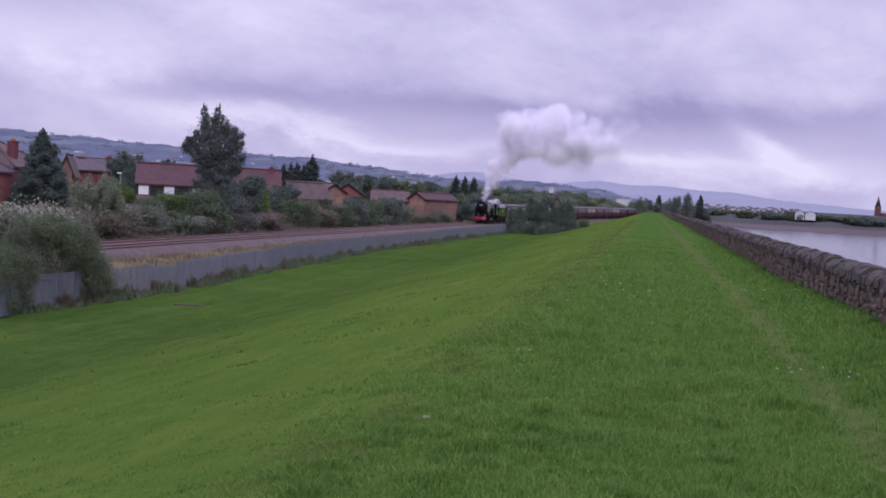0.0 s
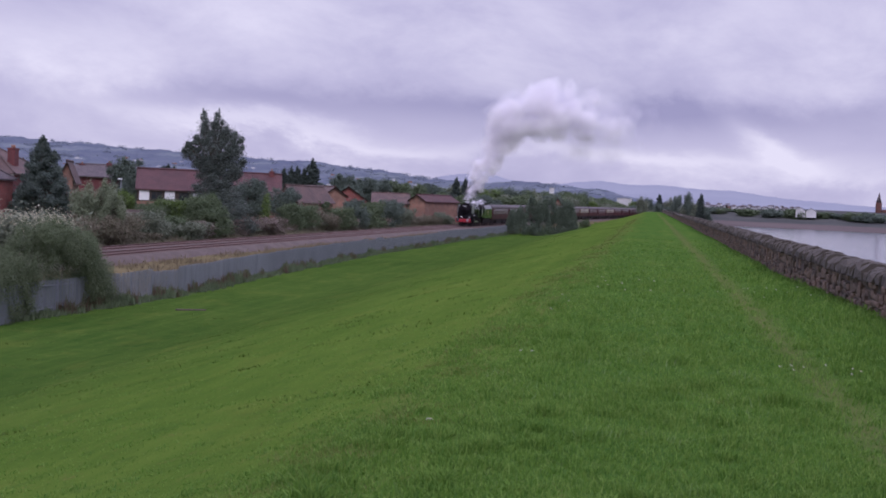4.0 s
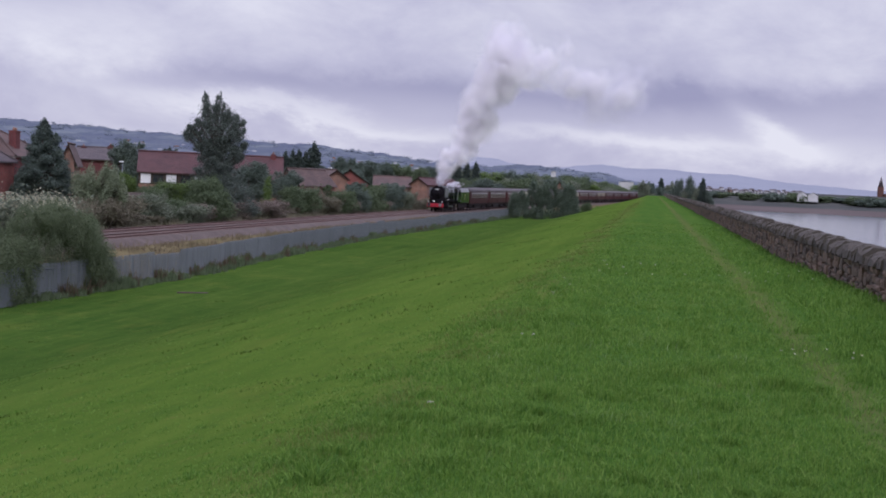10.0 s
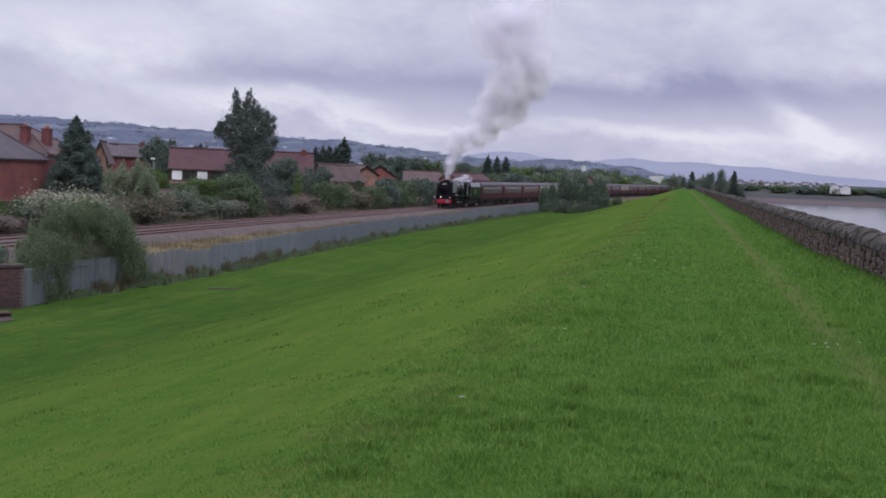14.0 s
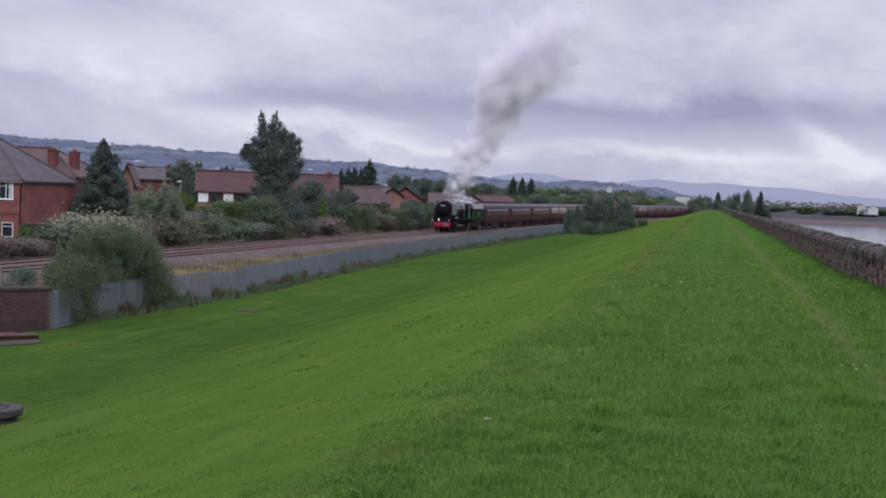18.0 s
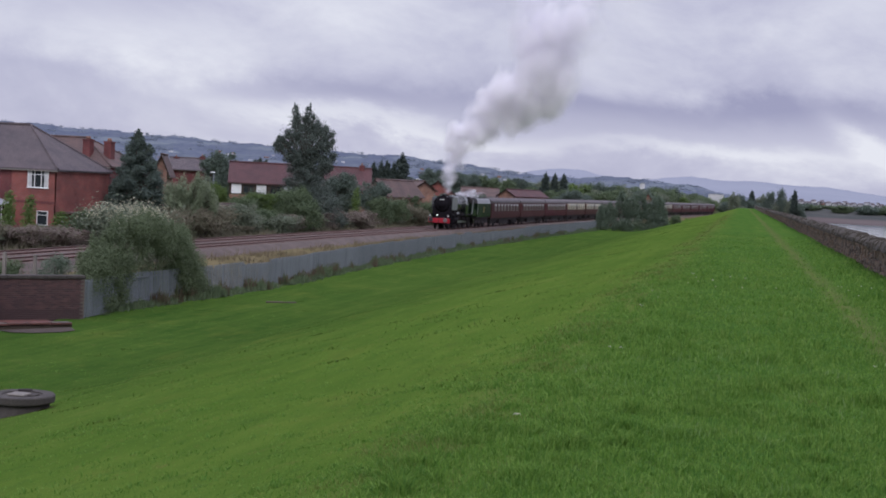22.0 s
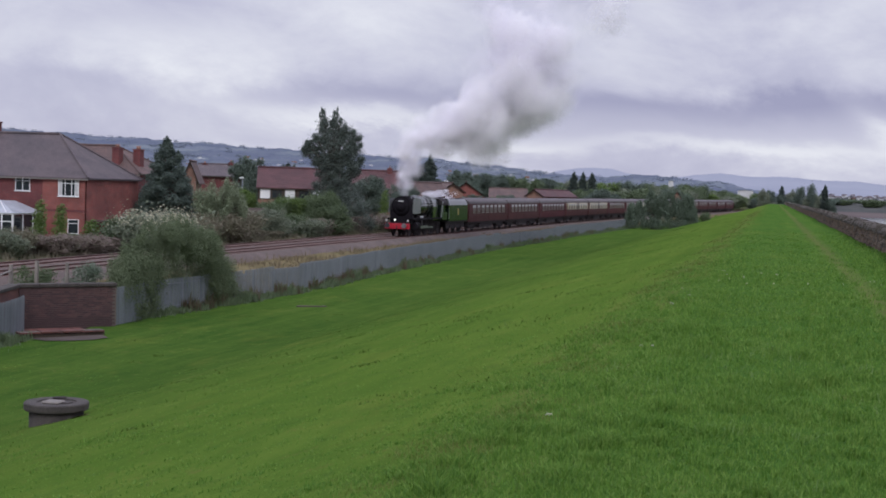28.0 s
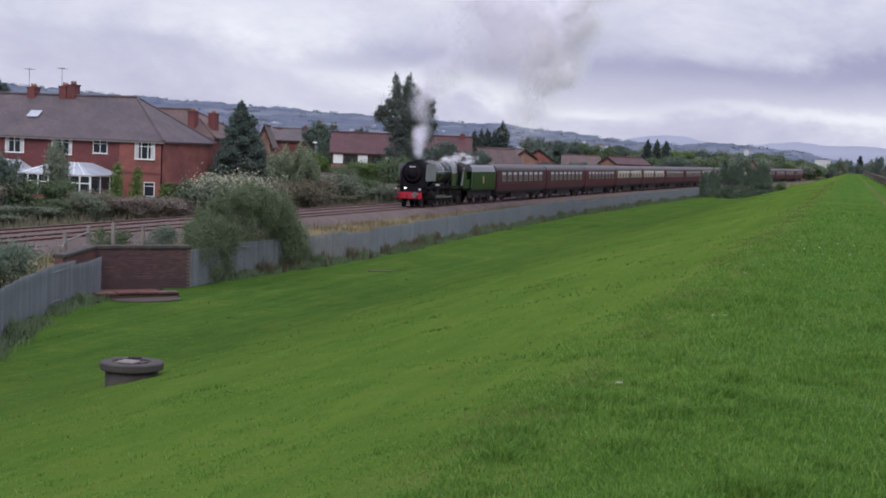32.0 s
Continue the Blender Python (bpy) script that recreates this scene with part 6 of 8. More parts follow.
for i in range(64):
    a = -9.2 + 8.6 * i / 64 + rnd.uniform(-0.1, 0.1)
    d = rnd.choice((360, 430, 500, 560))
    while d * math.sin(radians(a)) > float(track_x(d * math.cos(radians(a)))) - 9:
        d += 15
    e = np.interp(a, [-9.2, -6.5, -5.0, -3.4, -2.0, -1.0, -0.4], [0.42, 0.42, 0.36, 0.4, 0.2, 0.05, 0.1]) + rnd.uniform(-0.22, 0.1) - (0.14 if d < 400 else 0)
    stand(far_oak[rnd.choice((0, 0, 1, 1, 2, 3))], a, d, e, wide=rnd.uniform(1.1, 1.9), hgt=6.0, turn=rnd.uniform(0, 360))
for i, (a, e, w) in enumerate([(-0.35, 0.5, 1.3), (-0.05, 0.42, 1.2), (0.3, 0.25, 1.3), (0.75, 0.5, 1.3), (1.05, 0.58, 1.2), (1.5, 0.7, 1.1), (1.75, 0.4, 1.2), (2.0, 0.36, 1.0), (2.3, 0.15, 1.2), (1.25, 0.2, 1.5), (0.55, 0.1, 1.5), (-0.8, 0.1, 1.5), (-0.15, 0.05, 1.5)]):
    stand(far_oak[2 if i % 3 else 1], a, 520 + 15 * (i % 4), e - 0.14, wide=w * 0.7, hgt=6.0, turn=i * 57)
# distant wood line over the roofs
for i in range(40):
    a = -34 + 22.5 * i / 40 + rnd.uniform(-0.2, 0.2)
    stand(far_oak[rnd.choice((0, 2, 2))], a, rnd.uniform(300, 420), np.interp(a, [-34, -26, -20, -11], [0.75, 0.45, 0.3, 0.3]) + rnd.uniform(-0.25, 0.12), wide=rnd.uniform(1.0, 1.6), hgt=6.0, turn=rnd.uniform(0, 360))
# the far shore's bushes and scrub
for i in range(96):
    a = 1.6 + 8.2 * i / 96 + rnd.uniform(-0.1, 0.1)
    stand(far_bush[rnd.choice((0, 1))], a, rnd.uniform(640, 690), rnd.uniform(-0.04, 0.04) + (0.08 if rnd.random() < 0.1 else 0), wide=rnd.uniform(1.6, 3.0), hgt=2.4, turn=rnd.uniform(0, 360), label="dark scrub on the far bank of the reservoir")
# garden edge along the far side of the line: hedges, brambles, willowherb
for i, (k, a, d, e, w) in enumerate([(0, -20.9, 142, -0.98, 1.2), (0, -20.3, 142, -0.95, 1.1), (0, -19.7, 143, -0.82, 1.1), (0, -19.1, 143, -0.74, 1.0), (0, -18.75, 141, -0.66, 0.8), (0, -18.3, 141, -0.62, 0.8), (0, -20.2, 136, -1.45, 1.1), (0, -19.6, 135, -1.45, 1.1), (1, -21.2, 128, -1.2, 1.2), (1, -20.5, 130, -1.5, 1.4), (4, -21.9, 121, -1.3, 1.3), (4, -22.6, 116, -1.3, 1.3), (1, -19.3, 133, -1.55, 1.3), (0, -18.4, 139, -1.1, 1.2), (5, -18.9, 138, -1.5, 1.3), (5, -17.2, 148, -1.35, 1.3), (0, -15.0, 172, -0.75, 1.3), (0, -14.6, 174, -0.8, 1.2), (5, -15.9, 157, -1.25, 1.4), (4, -14.4, 188, -0.55, 1.3), (4, -13.7, 180, -0.85, 1.3), (0, -13.0, 187, -0.8, 1.2), (2, -12.3, 196, -0.5, 1.2), (0, -11.5, 208, -0.6, 1.4), (2, -10.9, 214, -0.45, 1.5), (1, -10.4, 222, -0.62, 1.3), (0, -12.0, 196, -0.85, 1.2), (5, -12.7, 186, -1.1, 1.2), (5, -11.4, 202, -1.0, 1.2), (4, -9.8, 228, -0.85, 1.3), (4, -9.2, 240, -0.8, 1.3), (1, -8.6, 252, -0.7, 1.4), (2, -7.9, 262, -0.4, 1.6), (2, -7.3, 268, -0.35, 1.6),
                                   (5, -30.4, 92, -2.55, 1.0), (5, -29.4, 93, -2.5, 1.1), (5, -28.4, 95, -2.45, 1.1), (5, -27.4, 97, -2.5, 1.0), (4, -31.6, 90, -2.3, 1.1), (0, -32.6, 90, -2.1, 0.9), (1, -31.2, 89, -2.3, 0.8), (0, -33.6, 88, -2.0, 1.0), (2, -34.5, 88, -1.3, 0.9), (2, -35.2, 89, -0.2, 1.0), (1, -32.3, 92, -0.5, 0.62), (4, -30.9, 90, -2.2, 0.8), (0, -26.6, 100, -1.9, 1.2), (4, -25.6, 104, -1.9, 1.3), (1, -24.7, 107, -1.6, 1.2), (4, -23.8, 110, -1.5, 1.3), (5, -35.5, 87, -2.0, 1.3), (4, -36.5, 86, -1.8, 1.5)]):
    stand(bush[k], a, d, e, wide=w, hgt=2.4, turn=i * 83)
# clipped hedges before the bungalow
def hedge(az0, az1, d, el_top, leaf, label, seed):
    (x0, y0), (x1, y1) = spot(az0, d), spot(az1, d)
    n, rh = math.hypot(x1 - x0, y1 - y0), random.Random(seed)
    g = float(ground_z((x0 + x1) / 2, (y0 + y1) / 2))
    h = 1.7 + d * math.tan(radians(el_top)) - g
    cl = []
    for i in range(int(n / 0.42) + 1):
        for j in range(int(h / 0.42) + 1):
            for k in (-0.35, 0.35):
                cl.append((i * 0.42 + rh.uniform(-0.06, 0.06), k, min(h - 0.3, 0.25 + j * 0.42) + rh.uniform(-0.05, 0.05), 0.36, 0.36))
    q = plant("hedge", label, "hedge", cl, leaf, int(1100 * n * h / 3), 0.09, seed=seed)
    q.matrix_basis = pose(x0, y0, g, 0, 0, math.degrees(math.atan2(y1 - y0, x1 - x0)))


hedge(-21.35, -20.3, 140, -0.88, LEAF, "clipped green garden hedge", 301)
hedge(-20.45, -19.2, 142, -0.66, LEAF_LT, "clipped light green garden hedge", 303)
hedge(-19.12, -18.05, 140, -0.54, LEAF, "tall clipped dark green garden hedge", 302)
# a run of low growth that closes the far edge of the line
for i in range(58):
    y = 60 + i * 3.6
    x = float(track_x(y)) - 9.6 + rnd.uniform(-1.2, 0.6)
    d, a = math.hypot(x, y), math.degrees(math.atan2(x, y))
    stand(bush[rnd.choice((0, 1, 4, 4, 5))], a, d, math.degrees(math.atan2(-3.75 + rnd.uniform(0.7, 1.5) - 1.7, d)), wide=rnd.uniform(0.8, 1.3), hgt=2.4, turn=i * 61)
white_bush = plant("flowering_bush", "large green bush covered in cream blossom", "bush", round_clumps(3.6, 6.5, 20, 61, low=0.2), LEAF_GY, 7000, 0.16, seed=61)
wb = [q for q in round_clumps(3.7, 6.4, 26, 61, low=0.72)]
pts, faces = leaves(np.array([[q[0], q[1], q[2] + 0.2] for q in wb]), np.array([[q[3], q[3], q[4]] for q in wb]), 2600, 0.10, np.random.RandomState(8))
o = new("blossom", fast_mesh("blossom", pts, faces, [BLOOM]))
o.parent = white_bush
stand(white_bush, -25.4, 98, -0.84, wide=0.95, hgt=5.6)
# the big bush that grows through the near fence
bc = random.Random(77)
BUSH = []
for i in range(130):
    u = bc.uniform(-2.45, 2.9)
    w = bc.uniform(0.32, 0.62)
    high = float(np.interp(u, [-2.7, -2.2, -1.2, -0.2, 0.6, 1.4, 2.1, 2.6, 3.0], [1.9, 3.0, 3.7, 4.05, 3.95, 3.6, 2.7, 1.4, 0.5])) - w * 0.7 + bc.uniform(-0.25, 0.2)
    v = 1 - bc.random() ** 1.6
    z, back = max(0.3, v * high), bc.uniform(-0.9, 1.3)
    # in the middle the foot stands behind the fence
    if -0.7 < u < 1.5 and z < 2.0:
        back = bc.uniform(0.8, 1.6)
    elif z < 2.0:
        back = bc.uniform(-0.9, 0.2)
    BUSH.append((u, back + 2.1 * u, z, w, w * bc.uniform(0.8, 1.25)))
# sprays that hang over the fence at one end down to the grass
for i in range(46):
    u = bc.uniform(-2.3, -0.75) if i < 34 else bc.uniform(1.7, 2.9)
    z = bc.uniform(0.25, 2.4) if i < 34 else bc.uniform(0.9, 2.2)
    BUSH.append((u, 2.1 * u + bc.uniform(-1.1, -0.5), z, bc.uniform(0.22, 0.36), bc.uniform(0.3, 0.55)))
# upright shoots that fray its outline
for i in range(120):
    u = bc.uniform(-2.7, 2.8)
    high = float(np.interp(u, [-2.7, -2.2, -1.2, -0.2, 0.6, 1.4, 2.1, 2.8], [2.1, 3.1, 3.85, 4.2, 4.1, 3.75, 2.95, 1.6]))
    BUSH.append((u + bc.uniform(-0.15, 0.15), bc.uniform(-0.6, 1.2) + 2.1 * u, high * bc.uniform(0.6, 1.04), bc.uniform(0.08, 0.17), bc.uniform(0.3, 0.55)))
big = plant("large_bush", "large green willow bush growing over the steel fence", "bush", BUSH, LEAF_BIG, 150000, 0.037, seed=70)
c = copy_thing(big, pose(*spot(-24.6, 64.4), -4.45, 0, 0, 24.6))
# the dark clump by the far end of the field
CL = []
cr = random.Random(88)
COLUMNS = [(-5.4, 3.6, 1.1), (-4.0, 4.4, 1.2), (-2.1, 6.1, 1.25), (-0.9, 5.0, 1.2), (0.4, 5.6, 1.2), (1.55, 6.0, 1.2), (2.9, 5.2, 1.1), (4.0, 5.5, 1.1), (4.9, 5.6, 1.0), (5.5, 3.6, 0.9)]
for cx, ch, cw in COLUMNS:
    for i in range(34):
        v = cr.random() ** 0.6
        w = cr.uniform(0.3, 0.62) * (1.25 - 0.4 * v)
        CL.append((cx + (1.05 - v ** 2.4) * cw * cr.uniform(-1, 1), cr.uniform(-1.6, 1.6) * (1.1 - v), max(0.3, 1.08 * v * ch - w * 0.4), w, w * cr.uniform(1.0, 1.6)))
for i in range(34):
    CL.append((cr.uniform(-6.0, 6.0), cr.uniform(-1.9, 0.6), cr.uniform(0.1, 1.2), cr.uniform(0.4, 0.7), cr.uniform(0.5, 0.9)))
clump = plant("bush_clump", "dense dark green clump of bushes at the field's end", "bush", fray(CL, 1, 103), LEAF_MID, 90000, 0.085, seed=71)
copy_thing(clump, pose(*spot(-4.45, 243), -4.2, 0, 0, 4))
copy_thing(bush[0], pose(*spot(-2.75, 240), -3.9) @ Matrix.Diagonal((0.75, 0.75, 0.95, 1)))
for o in (tall2, cyp, willow, *oak, *far_oak, *bush, *far_bush, small, white_bush, big, clump):
    park(o)

# ---- steel palisade fence ----
def pale_mesh():
    """One pale: a folded strip with a split, pointed head."""
    h = 1.62
    prof = [(-0.036, 0.0), (-0.02, 0.03), (0.02, 0.03), (0.036, 0.0)]
    verts = [(u, -v, 0.03) for u, v in prof] + [(u, -v, h - 0.08) for u, v in prof] + [(-0.03, 0.004, h - 0.01), (0.0, -0.014, h), (0.03, 0.004, h - 0.01)]
    faces = [(0, 1, 5, 4), (1, 2, 6, 5), (2, 3, 7, 6), (4, 5, 8), (5, 6, 9), (6, 7, 10)]
    return verts, faces


def fence_run(name, label, pts, near=0, step=0.15):
    """A fence along the points (x, y); the first `near` pales are pieces of their own."""
    top = empty(name, pose(0, 0, 0), label, "fence")
    verts, faces = pale_mesh()
    me = mesh_of("pale", verts, faces, [GALV])
    P = [Vector((x, y)) for x, y in pts]
    done, allv, allf, posts, rails = 0, [], [], [], []
    carry = 0.0
    for a, b in zip(P, P[1:]):
        d = (b - a).length
        u = (b - a) / d
        h = math.atan2(u.y, u.x)
        s = carry
        while s < d:
            p = a + u * s
            z = float(ground_z(p.x, p.y))
            m = Matrix.Translation((p.x, p.y, z)) @ Matrix.Rotation(h, 4, "Z") @ Matrix.Rotation(random.uniform(-0.012, 0.012), 4, "Y")
            if done < near:
                o = new("pale", me)
                o.parent = top
                o.matrix_basis = m
            else:
                n = len(allv)
                allv += [tuple(m @ Vector(v)) for v in verts]
                allf += [tuple(n + i for i in f) for f in faces]
            if done % 18 == 0:
                posts.append((p, z, h))
            done += 1
            s += step
        carry = s - d
    if allf:
        o = new("pales", mesh_of("pales", allv, allf, [GALV]))
        o.parent = top
        tagged(o, "row of grey steel pales", kind="stuff")
    for (p, z, h), nxt in zip(posts, posts[1:] + [None]):
        bm = bm_box(-0.05, 0.05, 0.03, 0.1, -0.3, 1.56)
        bmesh.ops.transform(bm, matrix=Matrix.Translation((p.x, p.y, z)) @ Matrix.Rotation(h, 4, "Z"), verts=bm.verts)
        part("post", bm, GALV, top)
        if nxt:
            off = Vector((-math.sin(h), math.cos(h), 0)) * 0.028
            for q in (0.3, 1.34):
                part("rail", bm_tube(Vector((p.x, p.y, z + q)) + off, Vector((nxt[0].x, nxt[0].y, nxt[1] + q)) + off, 0.028, n=4), GALV, top)
    return top


fence_run("palisade_fence", "grey galvanised steel palisade fence with pointed pales", [(-21.0, 28.5), (-23.4, 33.5), (-25.2, 38.0), (-26.6, 42.0), (-27.35, 45.0), (-27.95, 47.3)], near=160)
fence_run("palisade_fence", "long grey galvanised steel palisade fence with pointed pales", [(-26.05, 51.2), (-26.45, 54.5)] + [(float(fence_x(y)), float(y)) for y in range(58, 262, 4)], near=290)


# ---- brick headwall, timber rails, chamber ----
def headwall():
    top = empty("culvert_headwall", pose(0, 0, 0), "sooty red brick culvert headwall with stone coping", "wall")
    a, b, w = Vector((-28.7, 48.2)), Vector((-26.0, 51.15)), Vector((-27.3, 43.6))
    z0, z1 = -4.75, -2.76
    rnd = random.Random(2)
    def run(p, q, n_in, courses, name):
        d = (q - p).length
        u = (q - p) / d
        nrm = Vector((u.y, -u.x)) * n_in
        h = math.atan2(u.y, u.x)
        core = bm_box(0, d, 0.012 if n_in > 0 else -0.33, 0.33 if n_in > 0 else -0.012, z0, z1)
        bmesh.ops.transform(core, matrix=Matrix.Translation((p.x, p.y, 0)) @ Matrix.Rotation(h, 4, "Z"), verts=core.verts)
        wl = part(name, core, MORTAR, top)
        return wl, h, d
    wl, h, d = run(a, b, 1, 0, "front_wall")
    me = bpy.data.meshes.new("brick")
    bm = bm_box(0.004, 0.221, -0.004, 0.05, 0.004, 0.071, bevel=0.004)
    bm.to_mesh(me)
    bm.free()
    me.materials.append(BRICKPIECE)
    base = Matrix.Translation((a.x, a.y, 0)) @ Matrix.Rotation(h, 4, "Z")
    n = 0
    for c in range(25):
        x = -0.11 if c % 2 else 0.0
        while x < d - 0.2:
            if n < 298 and c >= 9:
                o = new("brick", me)
                o.parent = wl
                o.matrix_basis = base @ Matrix.Translation((max(0, x), rnd.uniform(-0.006, 0.004), z0 + 0.06 + c * 0.0765))
                n += 1
            else:
                BR.append(base @ Matrix.Translation((max(0, x), rnd.uniform(-0.006, 0.004), z0 + 0.06 + c * 0.0765)))
            x += 0.2255
    vs, fs = [], []
    for m in BR:
        b0 = len(vs)
        vs += [tuple(m @ Vector(p)) for p in ((0.004, -0.004, 0.004), (0.221, -0.004, 0.004), (0.221, -0.004, 0.071), (0.004, -0.004, 0.071), (0.004, 0.03, 0.004), (0.221, 0.03, 0.004), (0.221, 0.03, 0.071), (0.004, 0.03, 0.071))]
        fs += [tuple(b0 + i for i in f) for f in ((0, 1, 2, 3), (0, 4, 5, 1), (1, 5, 6, 2), (2, 6, 7, 3), (3, 7, 4, 0))]
    if fs:
        o = new("brickwork", mesh_of("brickwork", vs, fs, [BRICKPIECE]))
        o.parent = wl
        tagged(o, kind="stuff")
    for p, q in ((a, b), (w, a)):
        dd = (q - p).length
        hh = math.atan2((q - p).y, (q - p).x)
        k = int(dd / 0.75)
        for i in range(k):
            bm = bm_box(i * dd / k + 0.006, (i + 1) * dd / k - 0.006, -0.07, 0.4, z1, z1 + 0.14, bevel=0.02)
            bmesh.ops.transform(bm, matrix=Matrix.Translation((p.x, p.y, 0)) @ Matrix.Rotation(hh, 4, "Z"), verts=bm.verts)
            part("coping", bm, CONCRETE, top)
    wing = bm_box(0, (a - w).length, 0, 0.33, z0, z1)
    bmesh.ops.transform(wing, matrix=Matrix.Translation((w.x, w.y, 0)) @ Matrix.Rotation(math.atan2((a - w).y, (a - w).x), 4, "Z"), verts=wing.verts)
    part("wing_wall", wing, BRICK_OLD, top)
    # low front sill of brick and timber; its dark face paints the recess's shade
    sill = bm_box(-0.85, 2.47, -2.91, -2.61, -4.9, -4.28, bevel=0.03)
    bmesh.ops.transform(sill, matrix=base, verts=sill.verts)
    part("sill", sill, TIMBER, top)
    for i in range(4):
        pl = bm_box(-0.85 + i * 0.83, -0.89 + (i + 1) * 0.83, -2.99, -2.46, -4.28, -4.2, bevel=0.01)
        bmesh.ops.transform(pl, matrix=base @ Matrix.Translation((0, 0, random.uniform(-0.02, 0.02))), verts=pl.verts)
        part("slab", pl, BRICK_OLD, top)
    # a dark sheet just over the grass paints the shade below the sill
    shade_sheet = bmesh.new()
    shade_sheet.faces.new([shade_sheet.verts.new((u, v, 0)) for u, v in SHADE_OUTLINE])
    bmesh.ops.transform(shade_sheet, matrix=base, verts=shade_sheet.verts)
    for v in shade_sheet.verts:
        v.co.z = float(ground_z(v.co.x, v.co.y)) + 0.03
    part("wet_hollow", shade_sheet, TIMBER, top, "dark sheet painted as shade under the sill")
    fl = bm_box(-0.85, 2.47, -2.61, -0.01, -4.75, -4.4)
    bmesh.ops.transform(fl, matrix=base, verts=fl.verts)
    part("apron", fl, BRICK_OLD, top)


BR = []
SHADE_OUTLINE = [(-0.5, -3.0), (-0.2, -3.9), (0.6, -4.3), (1.5, -4.35), (2.2, -4.0), (2.3, -3.1)]
BRICKPIECE = surf("sooty_brick_piece", [(0.036, 0.021, 0.024), (0.06, 0.031, 0.033), (0.088, 0.044, 0.043)], scale=1.5, fine=25, bump=0.5, single=True, spread=0.25)
headwall()


def post_rails():
    top = empty("timber_fence", pose(0, 0, 0), "weathered timber post and rail fence above the headwall", "fence")
    ps = [(-30.0, 47.6), (-31.0, 49.6), (-32.2, 53.4), (-32.0, 55.2), (-31.6, 57.2)]
    for i, (x, y) in enumerate(ps):
        z = float(ground_z(x, y))
        part("post", bm_box(x - 0.07, x + 0.07, y - 0.07, y + 0.07, z - 0.3, z + 1.55 + (0.1 if i % 2 else 0), bevel=0.01), POSTWOOD, top)
    for (x, y), (u, v) in zip(ps[:2], ps[1:3]):
        for q in (0.75, 1.3):
            part("rail", bm_tube((x, y, float(ground_z(x, y)) + q), (u, v, float(ground_z(u, v)) + q), 0.05, n=4), POSTWOOD, top)


post_rails()


def ground_hit(az, el):
    """Where a line of sight from the dam meets the ground."""
    for d in np.arange(6, 300, 0.05):
        x, y = spot(az, d)
        if 1.7 + d * math.tan(radians(el)) <= ground_z(x, y):
            return x, y, d
    return x, y, d


def chamber():
    x, y, d = ground_hit(-29.23, -9.94)
    r = d * math.tan(radians(1.32)) * 1.0
    x, y = spot(-29.23, d + r * 0.85)
    z = float(ground_z(x, y))
    top = empty("manhole_chamber", pose(x, y, z), "dark round concrete manhole chamber standing out of the grass", "manhole")
    k = d / 36.0
    part("shaft", bm_tube((0, 0, -0.5), (0, 0, 0.34 * k), r * 0.82, r * 0.84, n=40), CONCRETE, top)
    bm = bmesh.new()
    prof = [(r * 0.87, 0.3), (r * 0.985, 0.31), (r, 0.34), (r, 0.47), (r * 0.97, 0.5), (r * 0.62, 0.5), (r * 0.6, 0.46), (0.01, 0.46)]
    n = 44
    rings = [[bm.verts.new((p * math.cos(2 * math.pi * i / n), p * math.sin(2 * math.pi * i / n), q * k)) for p, q in prof] for i in range(n)]
    for i in range(n):
        for j in range(len(prof) - 1):
            bm.faces.new((rings[i][j], rings[(i + 1) % n][j], rings[(i + 1) % n][j + 1], rings[i][j + 1]))
    part("rim", bm, CONCRETE, top)
    part("cover_slab", bm_box(-r * 0.38, r * 0.2, -r * 0.3, r * 0.22, 0.455 * k, 0.52 * k, bevel=0.02), POSTWOOD, top, "pale worn cover slab")
    part("cover_slab", bm_box(r * 0.2, r * 0.45, -r * 0.1, r * 0.3, 0.455 * k, 0.5 * k, bevel=0.02), CONCRETE, top)
    part("handle", bm_tube((-r * 0.3, r * 0.3, 0.54 * k), (r * 0.1, r * 0.42, 0.56 * k), 0.03, n=6), SOOT, top)
    a = np.linspace(0, 2 * math.pi, 30)
    bm = bmesh.new()
    bm.faces.new([bm.verts.new((x + 0.25 + (r * 1.1 + 0.25 * math.sin(3 * t)) * math.cos(t), y - 0.1 + (r * 1.05) * math.sin(t), float(ground_z(x + r * 1.2 * math.cos(t), y + r * 1.1 * math.sin(t))) + 0.02)) for t in a[:-1]])
    tagged(part("bare_earth", bm, VERGE), "trodden dry earth round the manhole", "earth", kind="structure")
    x, y, d = ground_hit(-18.95, -5.15)
    dr = part("drain_plank", bm_box(-0.75, 0.75, -0.12, 0.12, -0.05, 0.05, bevel=0.02), TIMBER)
    dr.matrix_basis = pose(x, y, float(ground_z(x, y)), 0, 0, 24)
    tagged(dr, "dark timber plank lying in the grass", "plank")


chamber()


